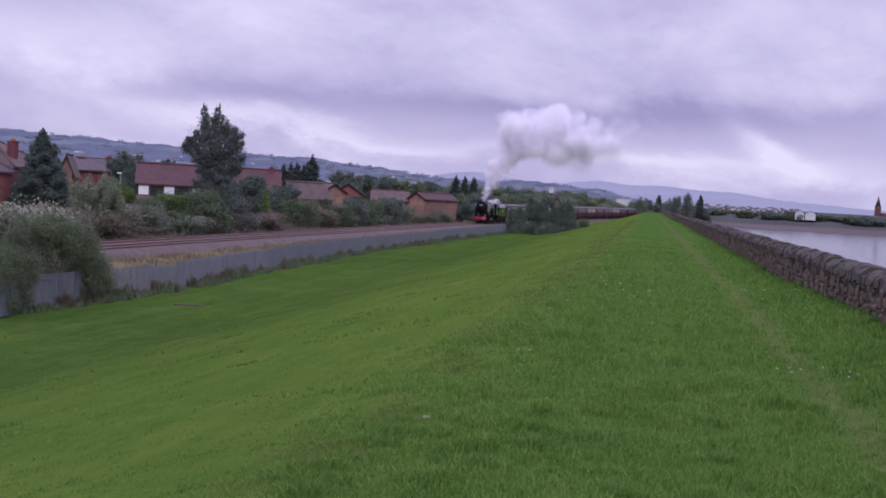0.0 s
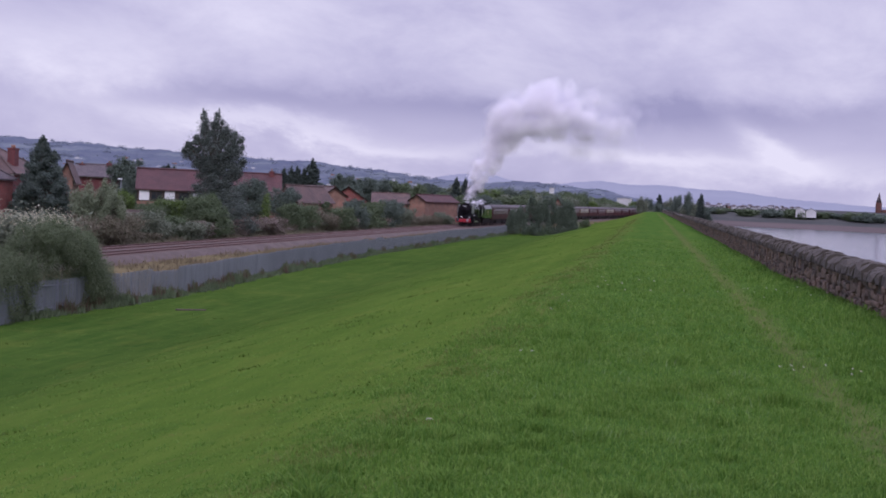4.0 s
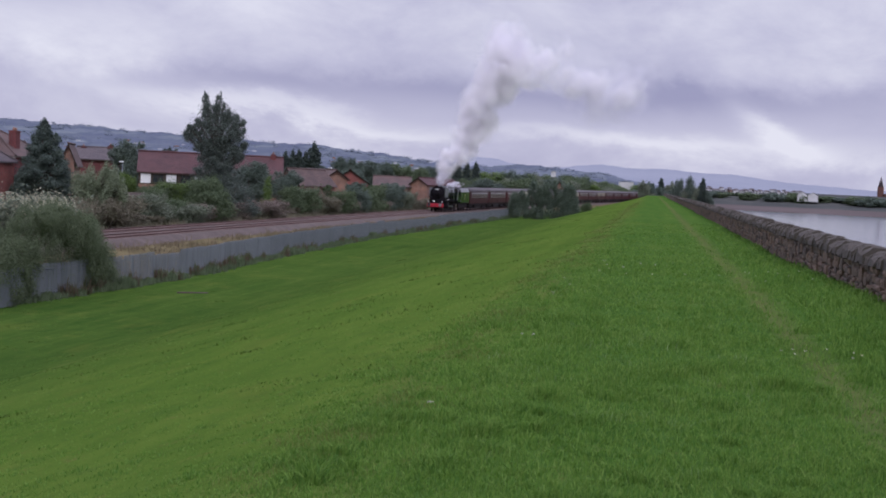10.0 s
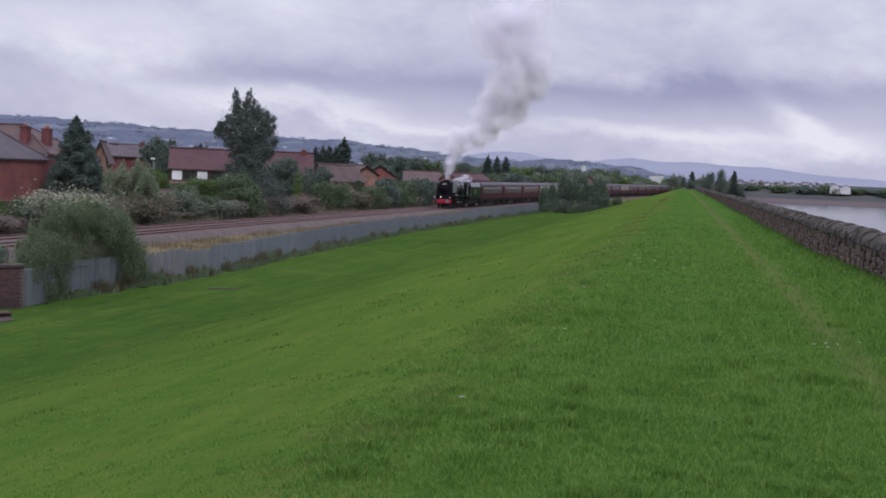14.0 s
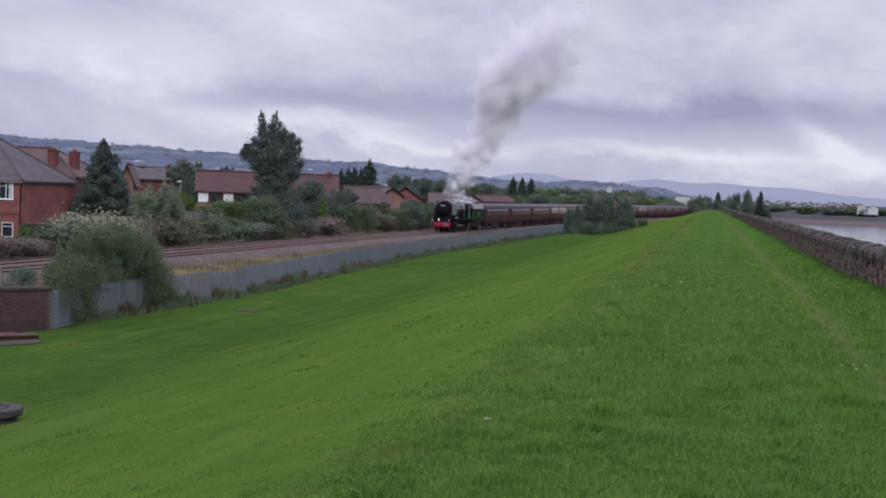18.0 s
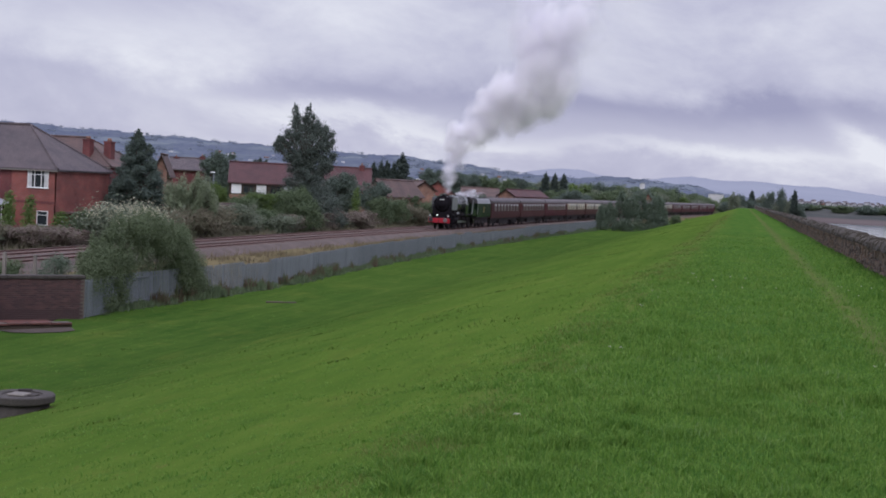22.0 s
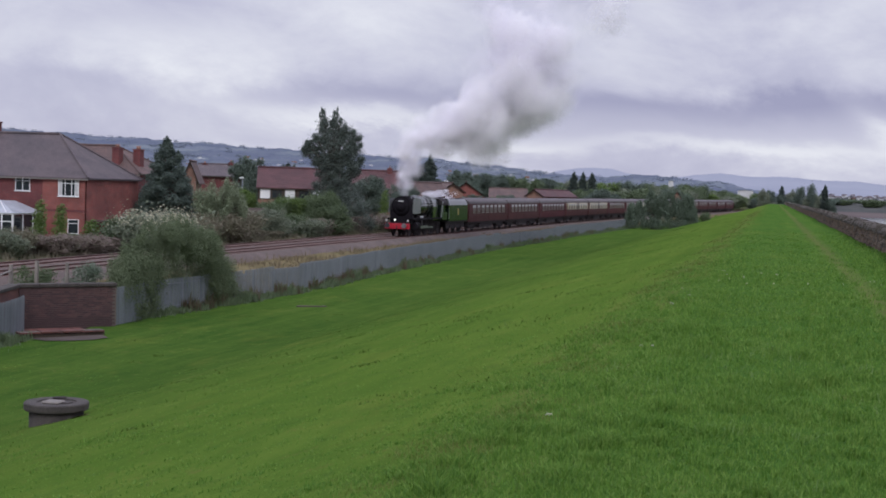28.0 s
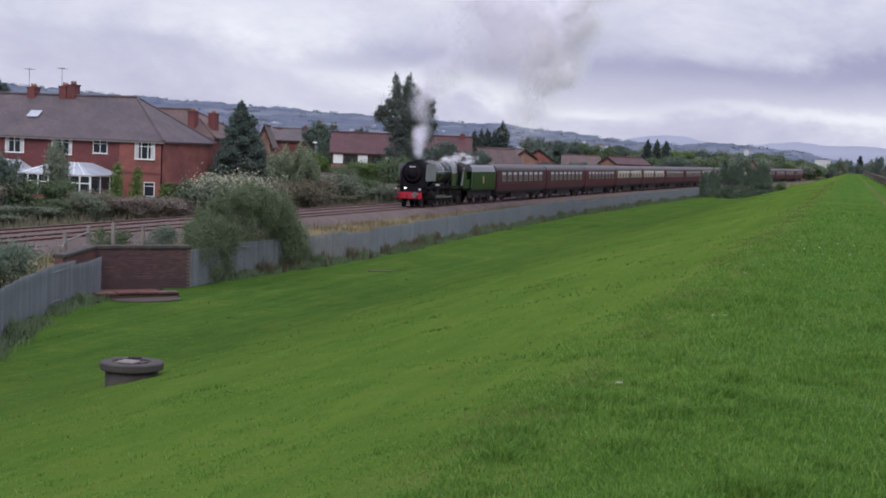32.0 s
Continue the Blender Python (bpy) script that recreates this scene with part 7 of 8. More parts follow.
# ---- the dam's stone parapet ----
def parapet():
    top = tagged(new("wall_parapet", None), "low rubble stone parapet wall with rounded dark coping", "wall", kind="structure")
    rnd = random.Random(7)
    part("wall_core", bm_box(3.72, 4.12, 8, 432, -0.5, 0.62), MORTAR, top)
    shapes = []
    for k in range(6):
        bm = bmesh.new()
        w, h = 1.0, 1.0
        g = [(0, 0), (0.5, rnd.uniform(-0.04, 0.04)), (1, 0), (1 + rnd.uniform(-0.03, 0.0), 0.5), (1, 1), (0.5, 1 + rnd.uniform(-0.08, 0.0)), (0, 1), (rnd.uniform(0.0, 0.03), 0.5)]
        g = [(u + rnd.uniform(-0.03, 0.03), v + rnd.uniform(-0.05, 0.05)) for u, v in g]
        back = [bm.verts.new((0.1, u, v)) for u, v in g]
        mid = [bm.verts.new((-0.015, 0.03 + u * 0.94, 0.05 + v * 0.9)) for u, v in g]
        ctr = bm.verts.new((rnd.uniform(-0.06, -0.035), rnd.uniform(0.4, 0.6), rnd.uniform(0.4, 0.6)))
        for i in range(8):
            j = (i + 1) % 8
            bm.faces.new((back[i], mid[i], mid[j], back[j]))
            bm.faces.new((mid[i], ctr, mid[j]))
        bmesh.ops.recalc_face_normals(bm, faces=bm.faces)
        me = bpy.data.meshes.new("stone")
        bm.to_mesh(me)
        bm.free()
        me.materials.append(STONE)
        shapes.append(me)
    data = [([tuple(v.co) for v in m.vertices], [tuple(p.vertices) for p in m.polygons]) for m in shapes]
    vs, fs = [], []
    z = -0.12
    rows = []
    while z < 0.56:
        h = rnd.uniform(0.09, 0.17)
        rows.append((z, min(h, 0.66 - z)))
        z += h
    count = 0
    for z, h in rows:
        y = 10.0
        while y < 230:
            ln = rnd.uniform(0.16, 0.42)
            k = rnd.randrange(6)
            tall = rnd.choice((0.75, 0.9, 1.0, 1.0, 1.15, 1.7)) if z < 0.35 else rnd.uniform(0.7, 1.0)
            m = Matrix.Translation((3.70 + rnd.uniform(-0.03, 0.02) - (0.02 if tall > 1.1 else 0), y, z + rnd.uniform(-0.02, 0.02))) @ Matrix.Diagonal((1, ln - 0.012, h * tall - 0.012, 1))
            if 20 < y < 36 and count < 298:
                o = new("stone", shapes[k])
                o.parent = top
                o.matrix_basis = m
                count += 1
            else:
                n = len(vs)
                vs += [tuple(m @ Vector(p)) for p in data[k][0]]
                fs += [tuple(n + i for i in f) for f in data[k][1]]
            y += ln
    o = new("stones", mesh_of("stones", vs, fs, [STONEJ]))
    o.parent = top
    tagged(o, "rubble stonework", kind="stuff")
    part("far_face", bm_box(3.68, 3.719, 230, 432, -0.4, 0.62), STONEJ, top)
    # coping: rounded stones set across the wall, rough and of uneven height
    vs, fs = [], []
    y, n_piece = 9.0, 0
    while y < 430:
        ln = rnd.uniform(0.2, 0.45) * (1 if y < 160 else 4)
        bm_pts = []
        hgt, jit = rnd.uniform(0.2, 0.3), rnd.uniform(-0.04, 0.04)
        for yy in (y + 0.01, y + ln * 0.5, y + ln - 0.01):
            for i in range(9):
                a = math.pi * i / 8
                bm_pts.append((3.92 + jit - 0.31 * math.cos(a) + rnd.uniform(-0.03, 0.03), yy, 0.61 + hgt * math.sin(a) ** 0.75 + rnd.uniform(-0.03, 0.03)))
        f = [(r * 9 + i, (r + 1) * 9 + i, (r + 1) * 9 + i + 1, r * 9 + i + 1) for r in range(2) for i in range(8)] + [tuple(range(9)), tuple(range(26, 17, -1))]
        if 19 < y < 60:
            c = new("coping_stone", mesh_of("coping_stone", bm_pts, f, [COPE]))
            c.parent = top
        else:
            n = len(vs)
            vs += bm_pts
            fs += [tuple(n + i for i in q) for q in f]
        y += ln
    o = new("coping", mesh_of("coping", vs, fs, [COPE]))
    o.parent = top
    tagged(o, "row of rounded coping stones", kind="stuff")


parapet()


# ---- grass ----
def blades(name, label, x, y, h, w, material, rs, lean=0.75, arch_=0.3):
    n = len(x)
    z = ground_z(x, y) - 0.01
    a = rs.uniform(0, 2 * math.pi, n)
    dx, dy = np.cos(a), np.sin(a)
    la, lm = rs.uniform(0, 2 * math.pi, n), np.abs(rs.normal(0, lean, n)) * h
    base = np.stack([x, y, z], 1)
    side = np.stack([dx * w, dy * w, np.zeros(n)], 1)
    mid = base + np.stack([np.cos(la) * lm * 0.4, np.sin(la) * lm * 0.4, h * 0.6], 1)
    tip = base + np.stack([np.cos(la) * lm, np.sin(la) * lm, h * (1 - arch_ * rs.uniform(0, 1, n))], 1)
    pts = np.stack([base - side, base + side, mid + side * 0.7, tip, mid - side * 0.7], 1).reshape(-1, 3)
    i = np.arange(n)[:, None] * 5
    quads = np.concatenate([i + np.array([[0, 1, 2, 4]])])
    tris = i + np.array([[4, 2, 3]])
    me = bpy.data.meshes.new(name)
    loops = np.concatenate([quads.ravel(), tris.ravel()]).astype(np.int32)
    me.vertices.add(len(pts))
    me.vertices.foreach_set("co", pts.astype(np.float32).ravel())
    me.loops.add(len(loops))
    me.loops.foreach_set("vertex_index", loops)
    me.polygons.add(2 * n)
    starts = np.concatenate([np.arange(n) * 4, 4 * n + np.arange(n) * 3]).astype(np.int32)
    me.polygons.foreach_set("loop_start", starts)
    me.polygons.foreach_set("loop_total", np.concatenate([np.full(n, 4), np.full(n, 3)]).astype(np.int32))
    me.materials.append(material)
    me.update(calc_edges=True)
    return tagged(new(name, me), label, "grass", kind="stuff")


def meadow():
    rs = np.random.RandomState(12)
    n = 560000
    az = np.radians(rs.uniform(-37, 13, n))
    r = 6.5 * (75 / 6.5) ** (rs.uniform(0, 1, n) ** 1.05)
    x, y = r * np.sin(az), r * np.cos(az)
    # tufts: more and taller where a slow pattern says so, less on the path and on the mown bank
    p = patchy(x, y, 1.4, 1) * 0.22 + patchy(x + 3.3, y, 0.36, 2) * 0.5 + patchy(x, y + 1.7, 0.14, 3) * 0.55
    crest = smooth01((x + 3.3) / 2.2 + 0.25 * patchy(x, y, 0.6, 5))
    keep = (rs.uniform(-1.0, 0.3, n) < p * 0.6) & ((np.abs(x - 1.86) > 0.2 + 0.16 * patchy(x, y, 0.4, 8)) | (rs.uniform(0, 1, n) < 0.3)) & (x < 3.65) & (rs.uniform(0, 1, n) < np.clip(0.25 + (x + 4.0) * 0.3, 0.25, 1)) & (x > fence_x(y) + 0.3)
    x, y, r, p, crest = x[keep], y[keep], r[keep], p[keep], crest[keep]
    h = (0.024 + 0.1 * np.clip(p + 0.15, 0, 1) ** 1.7 + np.abs(rs.normal(0, 0.016, len(x)))) * (0.5 + 0.75 * crest) * np.clip(1.2 - r / 90, 0.4, 1)
    h = np.where(x > 2.3, h * 1.6, h)
    blades("grass", "lush green grass with longer tufts", x, y, h, 0.0024 + 0.00027 * r, BLADE, rs)
    # long pale blades standing in loose clusters
    n = 15000
    az = np.radians(rs.uniform(-30, 13, n))
    r = 6.5 * (40 / 6.5) ** rs.uniform(0, 1, n)
    x, y = r * np.sin(az), r * np.cos(az)
    keep = (patchy(x, y, 0.9, 21) + 0.7 * patchy(x, y, 0.3, 22) > 0.55) & (x > -1.6) & (x < 3.6) & (np.abs(x - 1.86) > 0.4)
    x, y, r = x[keep], y[keep], r[keep]
    blades("long_grass", "pale longer grass blades in loose clusters", x, y, rs.uniform(0.05, 0.11, len(x)), 0.0015 + 0.0002 * r, BLADE_PALE, rs, lean=0.6)
    # the uncut fringe where the crest turns over into the bank
    n = 26000
    y = 8 * (190 / 8) ** rs.uniform(0, 1, n)
    x = -1.95 + rs.normal(0, 0.35, n) + 0.4 * patchy(y * 0 + 1, y, 3.0, 25)
    keep = patchy(x, y, 0.5, 26) + 0.5 * patchy(x, y, 3.0, 27) > 0.4
    x, y = x[keep], y[keep]
    blades("fringe_grass", "dry yellowish uncut grass along the bank's edge", x, y, rs.uniform(0.03, 0.08, len(x)), 0.003 + 0.0002 * y, BLADE_DRY, rs)
    # clover and daisies
    k = 900
    az = np.radians(rs.uniform(-24, 9, k))
    r = 6 * (30 / 6) ** rs.uniform(0, 1, k)
    x, y = r * np.sin(az), r * np.cos(az)
    keep = (patchy(x, y, 2.5, 9) > -0.1) & (x > -1.6)
    x, y = x[keep], y[keep]
    z = ground_z(x, y) + 0.12
    m = len(x)
    t = np.linspace(0, 2 * math.pi, 7)[:-1]
    pts = np.stack([x[:, None] + 0.019 * np.cos(t), y[:, None] + 0.019 * np.sin(t), z[:, None] + 0.012 * np.sin(t * 2 + x[:, None])], -1).reshape(-1, 3)
    o = new("clover_flowers", fast_mesh("clover_flowers", pts, np.arange(m * 6).reshape(-1, 6), [PETAL]))
    tagged(o, "scattered small white clover flowers", "flowers", kind="stuff")


meadow()


def rough_edges():
    rs = np.random.RandomState(15)
    # weeds at the foot of the fence
    n = 75000
    y = rs.uniform(28, 262, n)
    c = np.sin(y * 0.9) + np.sin(y * 0.37 + 2) + np.sin(y * 2.3 + 1)
    keep = rs.uniform(-2.6, 1.2, n) < c
    keep &= (y < 46) | (y > 53)
    y, c = y[keep], c[keep]
    x = np.where(y < 47, np.interp(y, [28.5, 33.5, 38, 42, 45], [-21.0, -23.4, -25.2, -26.6, -27.3]), fence_x(y)) + np.abs(rs.normal(0, 0.3, len(y))) + 0.05
    h = np.clip(rs.normal(0.2, 0.1, len(y)) + 0.26 * np.clip(c - 0.4, 0, 2.5) * rs.uniform(0.3, 1, len(y)), 0.05, 1.2)
    blades("fence_weeds", "dark weeds and long grass along the fence foot", x, y, h, np.full(len(y), 0.032), LEAF, rs, lean=0.35)
    # docks and nettles gone to seed, in stands before the fence
    n = 420
    cy = np.concatenate([rs.uniform(56, 92, n // 3), rs.uniform(92, 250, n - n // 3)])
    cy = cy[np.sin(cy * 0.31 + 1.0) + np.sin(cy * 1.17) + np.sin(cy * 0.07 + 2) > 0.1]
    k = 34
    y = np.repeat(cy, k) + rs.normal(0, 0.12, len(cy) * k)
    x = fence_x(y) + np.repeat(np.abs(rs.normal(0.15, 0.25, len(cy))), k) + rs.normal(0, 0.1, len(cy) * k)
    tall = np.repeat(rs.uniform(0.25, 1.15, len(cy)), k)
    blades("dock_weeds", "dark docks and nettles gone to seed before the fence", x, y, tall * rs.uniform(0.25, 1, len(x)), np.full(len(x), 0.03), DOCK, rs, lean=0.22)
    # dry grass between fence and ballast
    n = 42000
    y = rs.uniform(50, 275, n)
    u = rs.uniform(0, 1, n) ** 0.9
    x = (track_x(y) + 2.7) * (1 - u) + fence_x(y) * u
    keep = patchy(x, y, 2.2, 31) + 0.6 * patchy(x, y, 0.7, 32) > -0.35
    x, y = x[keep], y[keep]
    n = len(x)
    h = np.clip(rs.normal(0.26, 0.13, n) * (1 + 0.7 * patchy(x, y, 1.6, 33)), 0.06, 0.8)
    blades("verge_grass", "dry yellow-brown grass on the railway verge", x, y, h, np.full(n, 0.022), DRYBLADE, rs, lean=0.5)
    n = 16000
    y = rs.uniform(52, 270, n)
    x = track_x(y) - 8.3 + rs.normal(0, 0.9, n)
    blades("lineside_grass", "long dull green grass beyond the line", x, y, np.clip(rs.normal(0.45, 0.2, n), 0.1, 1.1), np.full(n, 0.03), LEAF_BR, rs, lean=0.4)


DOCK = leafy("dock_leaf", [(0.085, 0.1, 0.06), (0.12, 0.14, 0.075), (0.13, 0.09, 0.07), (0.12, 0.16, 0.085)])
DRYBLADE = leafy("dry_blade", [(0.085, 0.1, 0.045), (0.15, 0.13, 0.075), (0.22, 0.18, 0.115), (0.11, 0.085, 0.06), (0.095, 0.12, 0.055)])
rough_edges()


def field_tufts():
    """Coarse darker tufts and thin weeds scattered over the mown field and bank."""
    rs = np.random.RandomState(19)
    k = 700
    cx, cy = rs.uniform(-26, -2.5, k), rs.uniform(14, 190, k)
    ok = (cx > fence_x(cy) + 0.6) & (rs.uniform(0, 1, k) < 0.8)
    cx, cy = cx[ok], cy[ok]
    n = 34
    spread = rs.uniform(0.1, 0.5, len(cx))
    x = (cx[:, None] + rs.normal(0, 1, (len(cx), n)) * spread[:, None] * 1.8).ravel()
    y = (cy[:, None] + rs.normal(0, 1, (len(cx), n)) * spread[:, None]).ravel()
    h = np.repeat(rs.uniform(0.025, 0.085, len(cx)), n) * rs.uniform(0.5, 1.2, len(x))
    blades("field_tufts", "darker tufts of coarse grass in the mown field", x, y, h, np.full(len(x), 0.014), TUFT, rs, lean=0.8)


TUFT = leafy("tuft_blade", [(0.06, 0.11, 0.018), (0.08, 0.14, 0.022), (0.12, 0.16, 0.03)])
field_tufts()
# bushes between the near fence and the line, left of the headwall
for i, (x, y, s, w) in enumerate([(-30.2, 44, 0.75, 0.85), (-29.2, 39.5, 0.85, 0.8), (-31.0, 41, 0.9, 0.9), (-29.0, 35.5, 0.9, 0.9), (-31.5, 36, 1.0, 1.0), (-33.2, 56.8, 0.5, 0.55), (-31.4, 58.4, 0.55, 0.5), (-30.2, 60.4, 0.6, 0.6)]):
    q = plant("lineside_bush", "green elder and bramble behind the steel fence", "bush", round_clumps(2.4, 3.4, 14, 90 + i, low=0.1), LEAF if i % 2 else LEAF_MID, 4200, 0.08, seed=90 + i)
    q.matrix_basis = pose(x, y, float(ground_z(x, y)), 0, 0, i * 40) @ Matrix.Diagonal((w, w, s, 1))


# ---- smoke and steam: puffs of fine flakes ----
SMOKE = leafy("white_smoke", [(0.984, 0.971, 0.998), (0.987, 0.975, 0.998), (0.99, 0.979, 0.999)], 0.5)
SMOKE_GY = leafy("grey_smoke", [(0.935, 0.918, 0.985), (0.945, 0.928, 0.988), (0.955, 0.94, 0.99)], 0.5)
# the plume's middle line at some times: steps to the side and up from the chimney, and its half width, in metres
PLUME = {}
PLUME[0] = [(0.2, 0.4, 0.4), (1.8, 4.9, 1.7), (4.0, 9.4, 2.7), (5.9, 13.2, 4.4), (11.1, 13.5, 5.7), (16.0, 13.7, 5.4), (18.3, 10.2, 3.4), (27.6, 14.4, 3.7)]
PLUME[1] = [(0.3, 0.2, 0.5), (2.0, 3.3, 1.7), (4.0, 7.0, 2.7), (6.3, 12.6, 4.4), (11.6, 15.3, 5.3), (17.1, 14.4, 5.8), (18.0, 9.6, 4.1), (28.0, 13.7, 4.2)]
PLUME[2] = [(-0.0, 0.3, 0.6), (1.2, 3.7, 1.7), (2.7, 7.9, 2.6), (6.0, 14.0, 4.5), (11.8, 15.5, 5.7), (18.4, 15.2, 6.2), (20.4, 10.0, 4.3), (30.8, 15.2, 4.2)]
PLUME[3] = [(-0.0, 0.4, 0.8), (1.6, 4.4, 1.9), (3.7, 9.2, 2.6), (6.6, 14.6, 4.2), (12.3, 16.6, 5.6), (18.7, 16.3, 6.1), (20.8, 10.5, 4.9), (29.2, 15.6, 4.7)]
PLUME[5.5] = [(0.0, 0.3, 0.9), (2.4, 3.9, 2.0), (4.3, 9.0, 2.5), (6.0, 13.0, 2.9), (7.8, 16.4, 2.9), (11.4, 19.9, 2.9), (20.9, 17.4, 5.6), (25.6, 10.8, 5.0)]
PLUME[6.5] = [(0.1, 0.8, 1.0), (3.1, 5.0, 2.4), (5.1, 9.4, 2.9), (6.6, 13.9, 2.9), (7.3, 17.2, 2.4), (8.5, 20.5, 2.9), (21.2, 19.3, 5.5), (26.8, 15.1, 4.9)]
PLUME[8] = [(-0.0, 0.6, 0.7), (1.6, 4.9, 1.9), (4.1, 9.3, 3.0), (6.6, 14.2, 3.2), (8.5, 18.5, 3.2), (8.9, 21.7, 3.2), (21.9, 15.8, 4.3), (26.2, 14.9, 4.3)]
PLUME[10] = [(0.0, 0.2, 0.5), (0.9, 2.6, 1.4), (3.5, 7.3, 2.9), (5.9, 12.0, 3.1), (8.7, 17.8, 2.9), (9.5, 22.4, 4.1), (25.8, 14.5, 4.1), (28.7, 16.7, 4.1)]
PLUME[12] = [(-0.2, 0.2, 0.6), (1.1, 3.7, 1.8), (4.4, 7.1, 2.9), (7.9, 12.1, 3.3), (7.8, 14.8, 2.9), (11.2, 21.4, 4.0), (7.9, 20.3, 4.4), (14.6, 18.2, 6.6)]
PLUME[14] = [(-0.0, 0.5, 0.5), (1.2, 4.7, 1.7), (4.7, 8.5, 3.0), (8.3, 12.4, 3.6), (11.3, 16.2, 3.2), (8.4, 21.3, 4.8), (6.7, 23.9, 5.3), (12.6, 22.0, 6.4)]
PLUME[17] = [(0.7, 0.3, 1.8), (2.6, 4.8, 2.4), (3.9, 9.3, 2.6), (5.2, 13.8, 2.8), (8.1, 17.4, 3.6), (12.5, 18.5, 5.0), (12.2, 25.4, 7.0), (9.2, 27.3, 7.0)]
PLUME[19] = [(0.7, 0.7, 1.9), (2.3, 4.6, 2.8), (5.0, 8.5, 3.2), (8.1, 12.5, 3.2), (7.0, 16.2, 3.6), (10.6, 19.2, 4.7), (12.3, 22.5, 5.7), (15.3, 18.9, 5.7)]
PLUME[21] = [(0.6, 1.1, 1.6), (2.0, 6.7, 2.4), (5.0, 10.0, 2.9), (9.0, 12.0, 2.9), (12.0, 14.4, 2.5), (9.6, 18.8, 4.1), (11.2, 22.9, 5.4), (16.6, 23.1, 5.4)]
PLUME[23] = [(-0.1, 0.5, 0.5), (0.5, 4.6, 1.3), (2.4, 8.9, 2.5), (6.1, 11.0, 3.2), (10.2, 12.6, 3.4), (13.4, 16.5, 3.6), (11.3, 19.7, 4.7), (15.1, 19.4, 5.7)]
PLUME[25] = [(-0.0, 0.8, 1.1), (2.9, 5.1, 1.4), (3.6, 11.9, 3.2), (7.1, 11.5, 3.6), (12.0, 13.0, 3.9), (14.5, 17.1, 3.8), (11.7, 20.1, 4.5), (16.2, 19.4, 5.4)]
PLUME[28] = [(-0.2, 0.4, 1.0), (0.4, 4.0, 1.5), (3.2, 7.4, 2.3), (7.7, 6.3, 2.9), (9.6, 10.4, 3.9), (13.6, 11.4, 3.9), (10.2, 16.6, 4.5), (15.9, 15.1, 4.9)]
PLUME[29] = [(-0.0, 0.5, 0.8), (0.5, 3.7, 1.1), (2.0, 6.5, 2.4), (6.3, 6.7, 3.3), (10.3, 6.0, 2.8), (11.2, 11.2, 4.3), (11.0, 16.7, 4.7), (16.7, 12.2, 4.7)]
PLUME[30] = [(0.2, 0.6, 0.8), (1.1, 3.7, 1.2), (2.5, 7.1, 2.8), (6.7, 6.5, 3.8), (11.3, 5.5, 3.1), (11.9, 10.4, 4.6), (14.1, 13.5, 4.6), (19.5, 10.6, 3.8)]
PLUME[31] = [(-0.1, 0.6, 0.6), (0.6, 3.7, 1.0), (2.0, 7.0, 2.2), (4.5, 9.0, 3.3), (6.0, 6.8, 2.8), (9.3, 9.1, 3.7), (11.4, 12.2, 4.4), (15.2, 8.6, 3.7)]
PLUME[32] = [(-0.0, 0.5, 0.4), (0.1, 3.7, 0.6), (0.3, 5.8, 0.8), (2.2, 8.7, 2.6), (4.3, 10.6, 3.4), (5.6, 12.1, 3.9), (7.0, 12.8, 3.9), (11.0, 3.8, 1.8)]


def puff_mesh(name, count, size, rs, soft, material):
    """A ball of radius 1 of flakes that face outwards, billowed by lobes and thinning at its edge."""
    d = rs.normal(0, 1, (count, 3))
    d /= np.linalg.norm(d, axis=1)[:, None]
    ax = rs.normal(0, 1, (13, 3))
    ax /= np.linalg.norm(ax, axis=1)[:, None]
    lobe = 0.55 + 0.5 * np.max(np.clip(d @ ax.T, 0, 1) ** 7 * rs.uniform(0.6, 1.1, 13), axis=1)
    r = lobe * rs.uniform(0, 1, count) ** 0.36 * (1 + soft * np.abs(rs.normal(0, 1, count)) ** 1.5)
    c = d * r[:, None]
    n = rs.normal(0, 0.6, (count, 3)) + d * 0.5 + np.array([0, 0, 0.5])
    n /= np.linalg.norm(n, axis=1)[:, None]
    a = np.cross(n, rs.normal(0, 1, (count, 3)))
    a /= np.linalg.norm(a, axis=1)[:, None]
    b = np.cross(n, a)
    s = size * rs.uniform(0.5, 1.3, count)[:, None]
    pts = np.stack([c + a * s, c + (b * 0.87 - a * 0.5) * s, c - (b * 0.87 + a * 0.5) * s], 1).reshape(-1, 3)
    return fast_mesh(name, pts, np.arange(count * 3).reshape(-1, 3), [material])


_rs = np.random.RandomState(44)
DENSE = [puff_mesh("smoke_puff", 9000, 0.0162, _rs, 0.09, SMOKE) for i in range(5)]
MIDDLE = [puff_mesh("smoke_puff", 8000, 0.0092, _rs, 0.16, SMOKE_GY) for i in range(5)]
LOOSE = [puff_mesh("smoke_puff", 7000, 0.006, _rs, 0.2, SMOKE_GY) for i in range(4)]
PUFFS, WISPS = [], []


LAST = 7.0


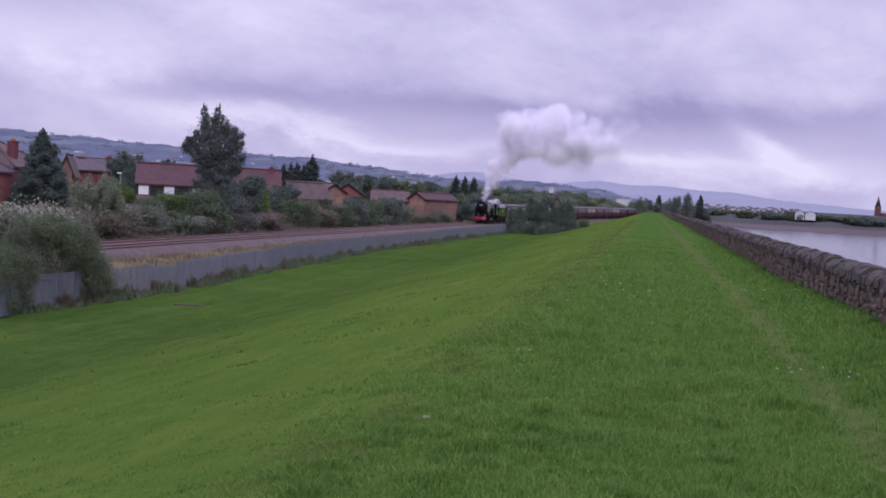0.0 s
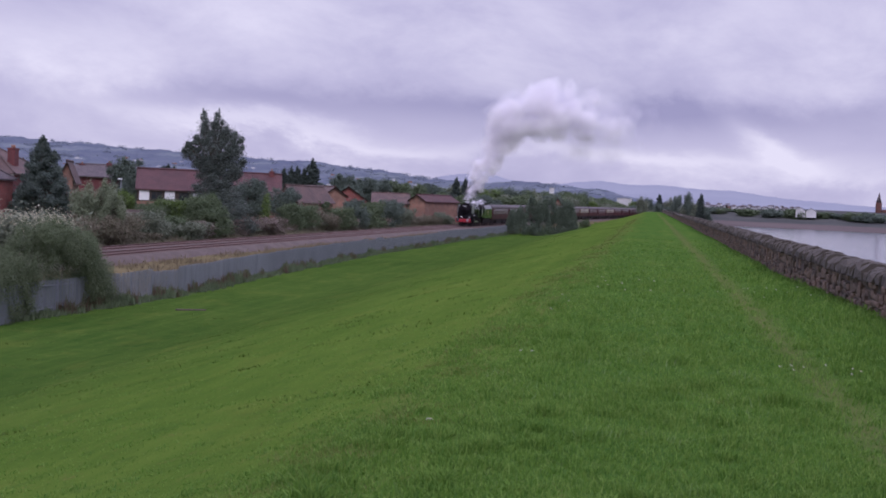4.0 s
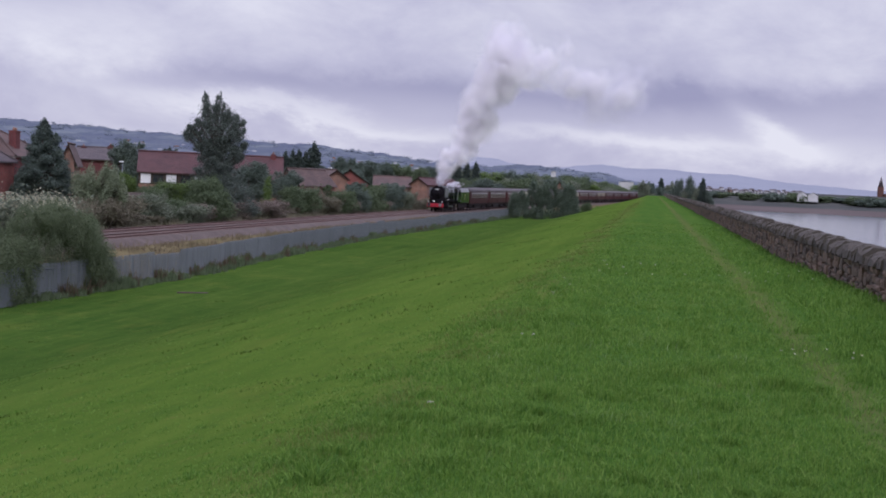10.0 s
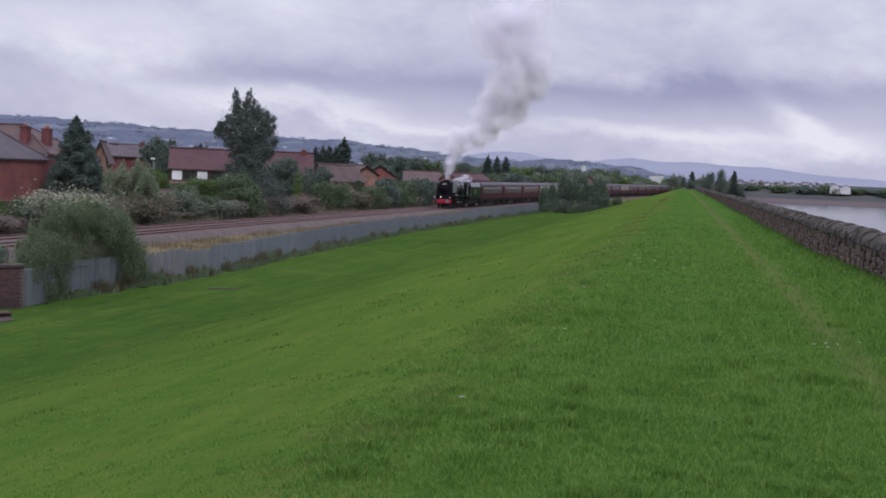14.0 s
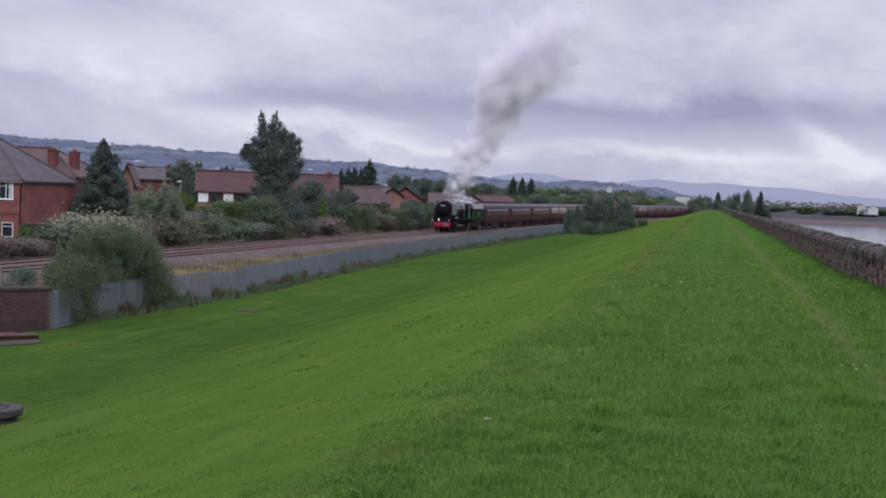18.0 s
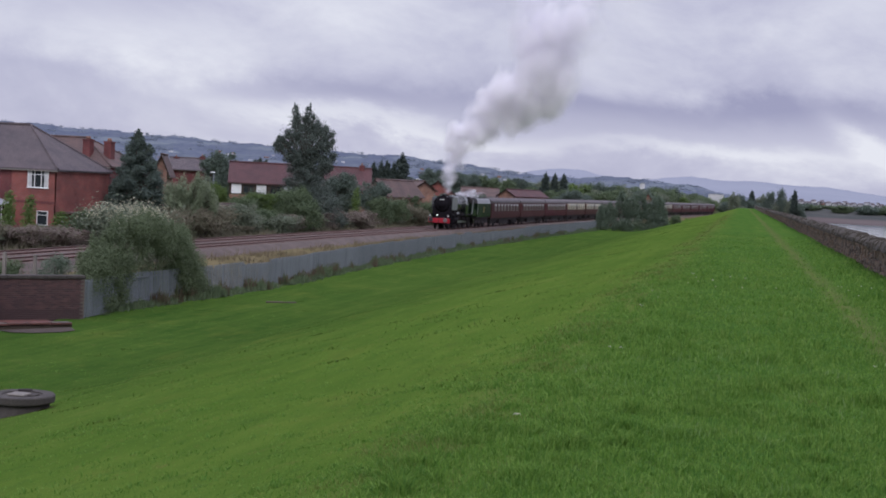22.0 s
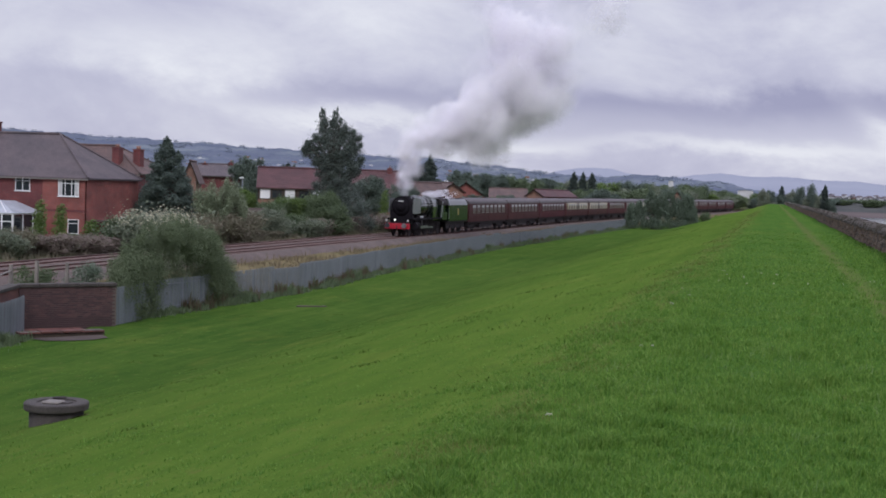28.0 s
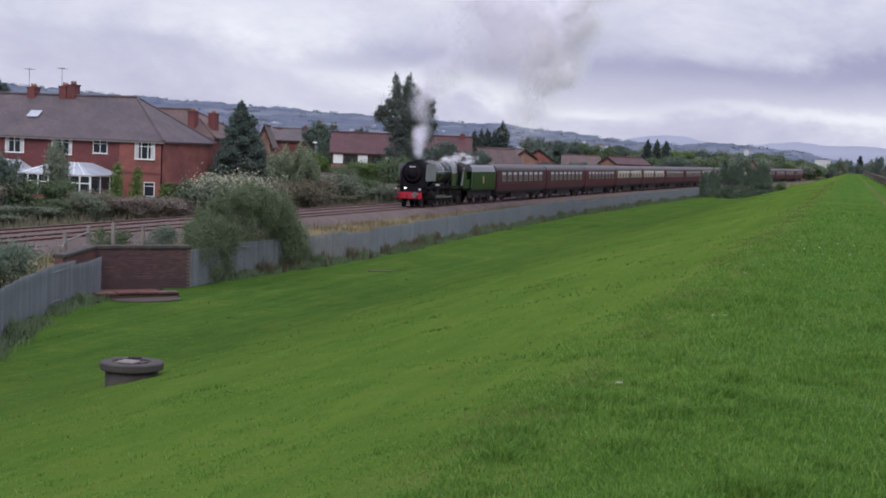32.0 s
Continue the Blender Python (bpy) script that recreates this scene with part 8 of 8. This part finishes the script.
def smoke():
    rnd = random.Random(31)
    count = 330
    for i in range(count):
        u = LAST * ((i + rnd.random()) / count) ** 1.1
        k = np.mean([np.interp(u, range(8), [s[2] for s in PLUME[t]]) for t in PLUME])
        a, q = rnd.uniform(0, 2 * math.pi), rnd.random() ** 0.6
        v = rnd.uniform(-1, 1)
        pick = rnd.random()
        # thick at the chimney, thinner as it spreads
        shapes = DENSE if pick < np.interp(u, [0, 0.7, 1.0, 4.6, 5.7, 6.5], [0.0, 0.2, 0.75, 0.68, 0.4, 0.0]) else (MIDDLE if pick < np.interp(u, [0, 4.5, 5.5, 7.0], [0.95, 0.85, 0.5, 0.2]) else LOOSE)
        size = k * rnd.uniform(0.32, 0.62)
        o = new("smoke_puff", rnd.choice(shapes))
        o.scale = (size * rnd.uniform(0.8, 1.45), size * rnd.uniform(0.8, 1.3), size * rnd.uniform(0.75, 1.2))
        tagged(o, "billowing white puff of locomotive smoke" if shapes is DENSE else "thin grey drifting puff of locomotive smoke", "smoke", "puffs of the smoke plume")
        leave = rnd.uniform(27.2, 30.2) if shapes is DENSE else (rnd.uniform(29.0, 34.0) if shapes is MIDDLE else 99.0)
        if u < 0.8:
            leave = rnd.uniform(28.5, 30.5) if shapes is DENSE else 99.0
        q *= np.interp(u, [0, 5.0, 7.0], [0.8, 0.85, 1.2])
        PUFFS.append((o, u, q * math.cos(a), v * 0.8, q * math.sin(a), rnd.uniform(0, 360), leave))
    for i in range(30):
        o = new("steam_wisp", rnd.choice(DENSE if i % 3 == 0 else MIDDLE))
        s = rnd.uniform(0.25, 0.55)
        o.scale = (s * 1.5, s, s * 0.75)
        tagged(o, "thin white wisp of steam over the engine", "steam", "wisps of steam")
        WISPS.append((o, -10.0 - i * 0.3, rnd.uniform(-0.5, 1.0), 3.95 + rnd.uniform(-0.2, 0.65), rnd.uniform(0, 360)))


smoke()


# ---- what moves ----
FRONT = [(0, 249.8), (3, 236.3), (6, 223.4), (9, 210.9), (13, 194.2), (17, 177.4), (21, 160.3), (25, 142.4), (28, 128.4), (32, 110.7)]


def front_s(t):
    """The length along the track at which the buffers stand."""
    ts, ys = [f[0] for f in FRONT], [f[1] for f in FRONT]
    y = np.mean([np.interp(np.clip(t + d, 0, 32), ts, ys) + (min(0, t + d) + max(0, t + d - 32)) * -3.9 for d in (-2, -1, 0, 1, 2)])
    return track_s(y)


def ride(s, a, b):
    """The pose of a vehicle whose front stands at s and whose bogies lie a and b behind it."""
    (x1, y1), (x2, y2) = track_at(s + a), track_at(s + b)
    h = math.atan2(y1 - y2, x1 - x2)
    return pose(x1 + a * math.cos(h), y1 + a * math.sin(h), RAIL_Z, 0, 0, math.degrees(h))


def motions():
    ts = [2.0 * i for i in range(17)]
    walk(LOCO, [(t, ride(front_s(t), 3, 12)) for t in ts])
    walk(TENDER, [(t, ride(front_s(t) + 14.2, 1.9, 6.5)) for t in ts])
    for i, c in enumerate(COACHES):
        walk(c, [(t, ride(front_s(t) + 22.9 + i * (COACH_L + 0.55), 2.75, 16.9)) for t in ts])
    s0 = front_s(0)
    for o, x, y, r in TURNING:
        step = 0.3 if r > 0.8 else (0.2 if r > 0.6 else (0.17 if r > 0.5 else 0.13))
        n = int(math.ceil(32 / step))
        rows = []
        for i in range(n + 1):
            t = 32 * i / n
            rows.append((t, pose(x, y, r, 0, math.degrees((s0 - front_s(t)) / r), 0)))
        walk(o, rows)
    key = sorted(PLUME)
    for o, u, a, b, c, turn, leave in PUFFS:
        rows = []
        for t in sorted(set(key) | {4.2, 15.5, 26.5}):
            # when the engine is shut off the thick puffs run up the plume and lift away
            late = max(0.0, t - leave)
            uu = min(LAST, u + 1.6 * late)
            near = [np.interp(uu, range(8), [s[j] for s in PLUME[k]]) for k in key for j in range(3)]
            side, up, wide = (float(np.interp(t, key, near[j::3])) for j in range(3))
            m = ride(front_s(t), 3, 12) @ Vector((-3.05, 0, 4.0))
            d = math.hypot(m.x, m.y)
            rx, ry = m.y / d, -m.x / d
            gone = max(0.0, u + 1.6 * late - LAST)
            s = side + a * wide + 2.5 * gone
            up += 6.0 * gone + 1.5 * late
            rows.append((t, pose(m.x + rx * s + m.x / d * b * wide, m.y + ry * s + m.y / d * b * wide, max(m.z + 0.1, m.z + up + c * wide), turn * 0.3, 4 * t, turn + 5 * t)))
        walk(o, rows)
    for o, x, y, z, turn in WISPS:
        walk(o, [(t, ride(front_s(t), 3, 12) @ pose(x + 0.25 * math.sin(t * 0.9 + turn), y + 0.2 * math.sin(t * 0.7 + x), z + 0.12 * math.sin(t * 1.1 + turn), 0, 0, turn + 12 * t)) for t in ts])


motions()
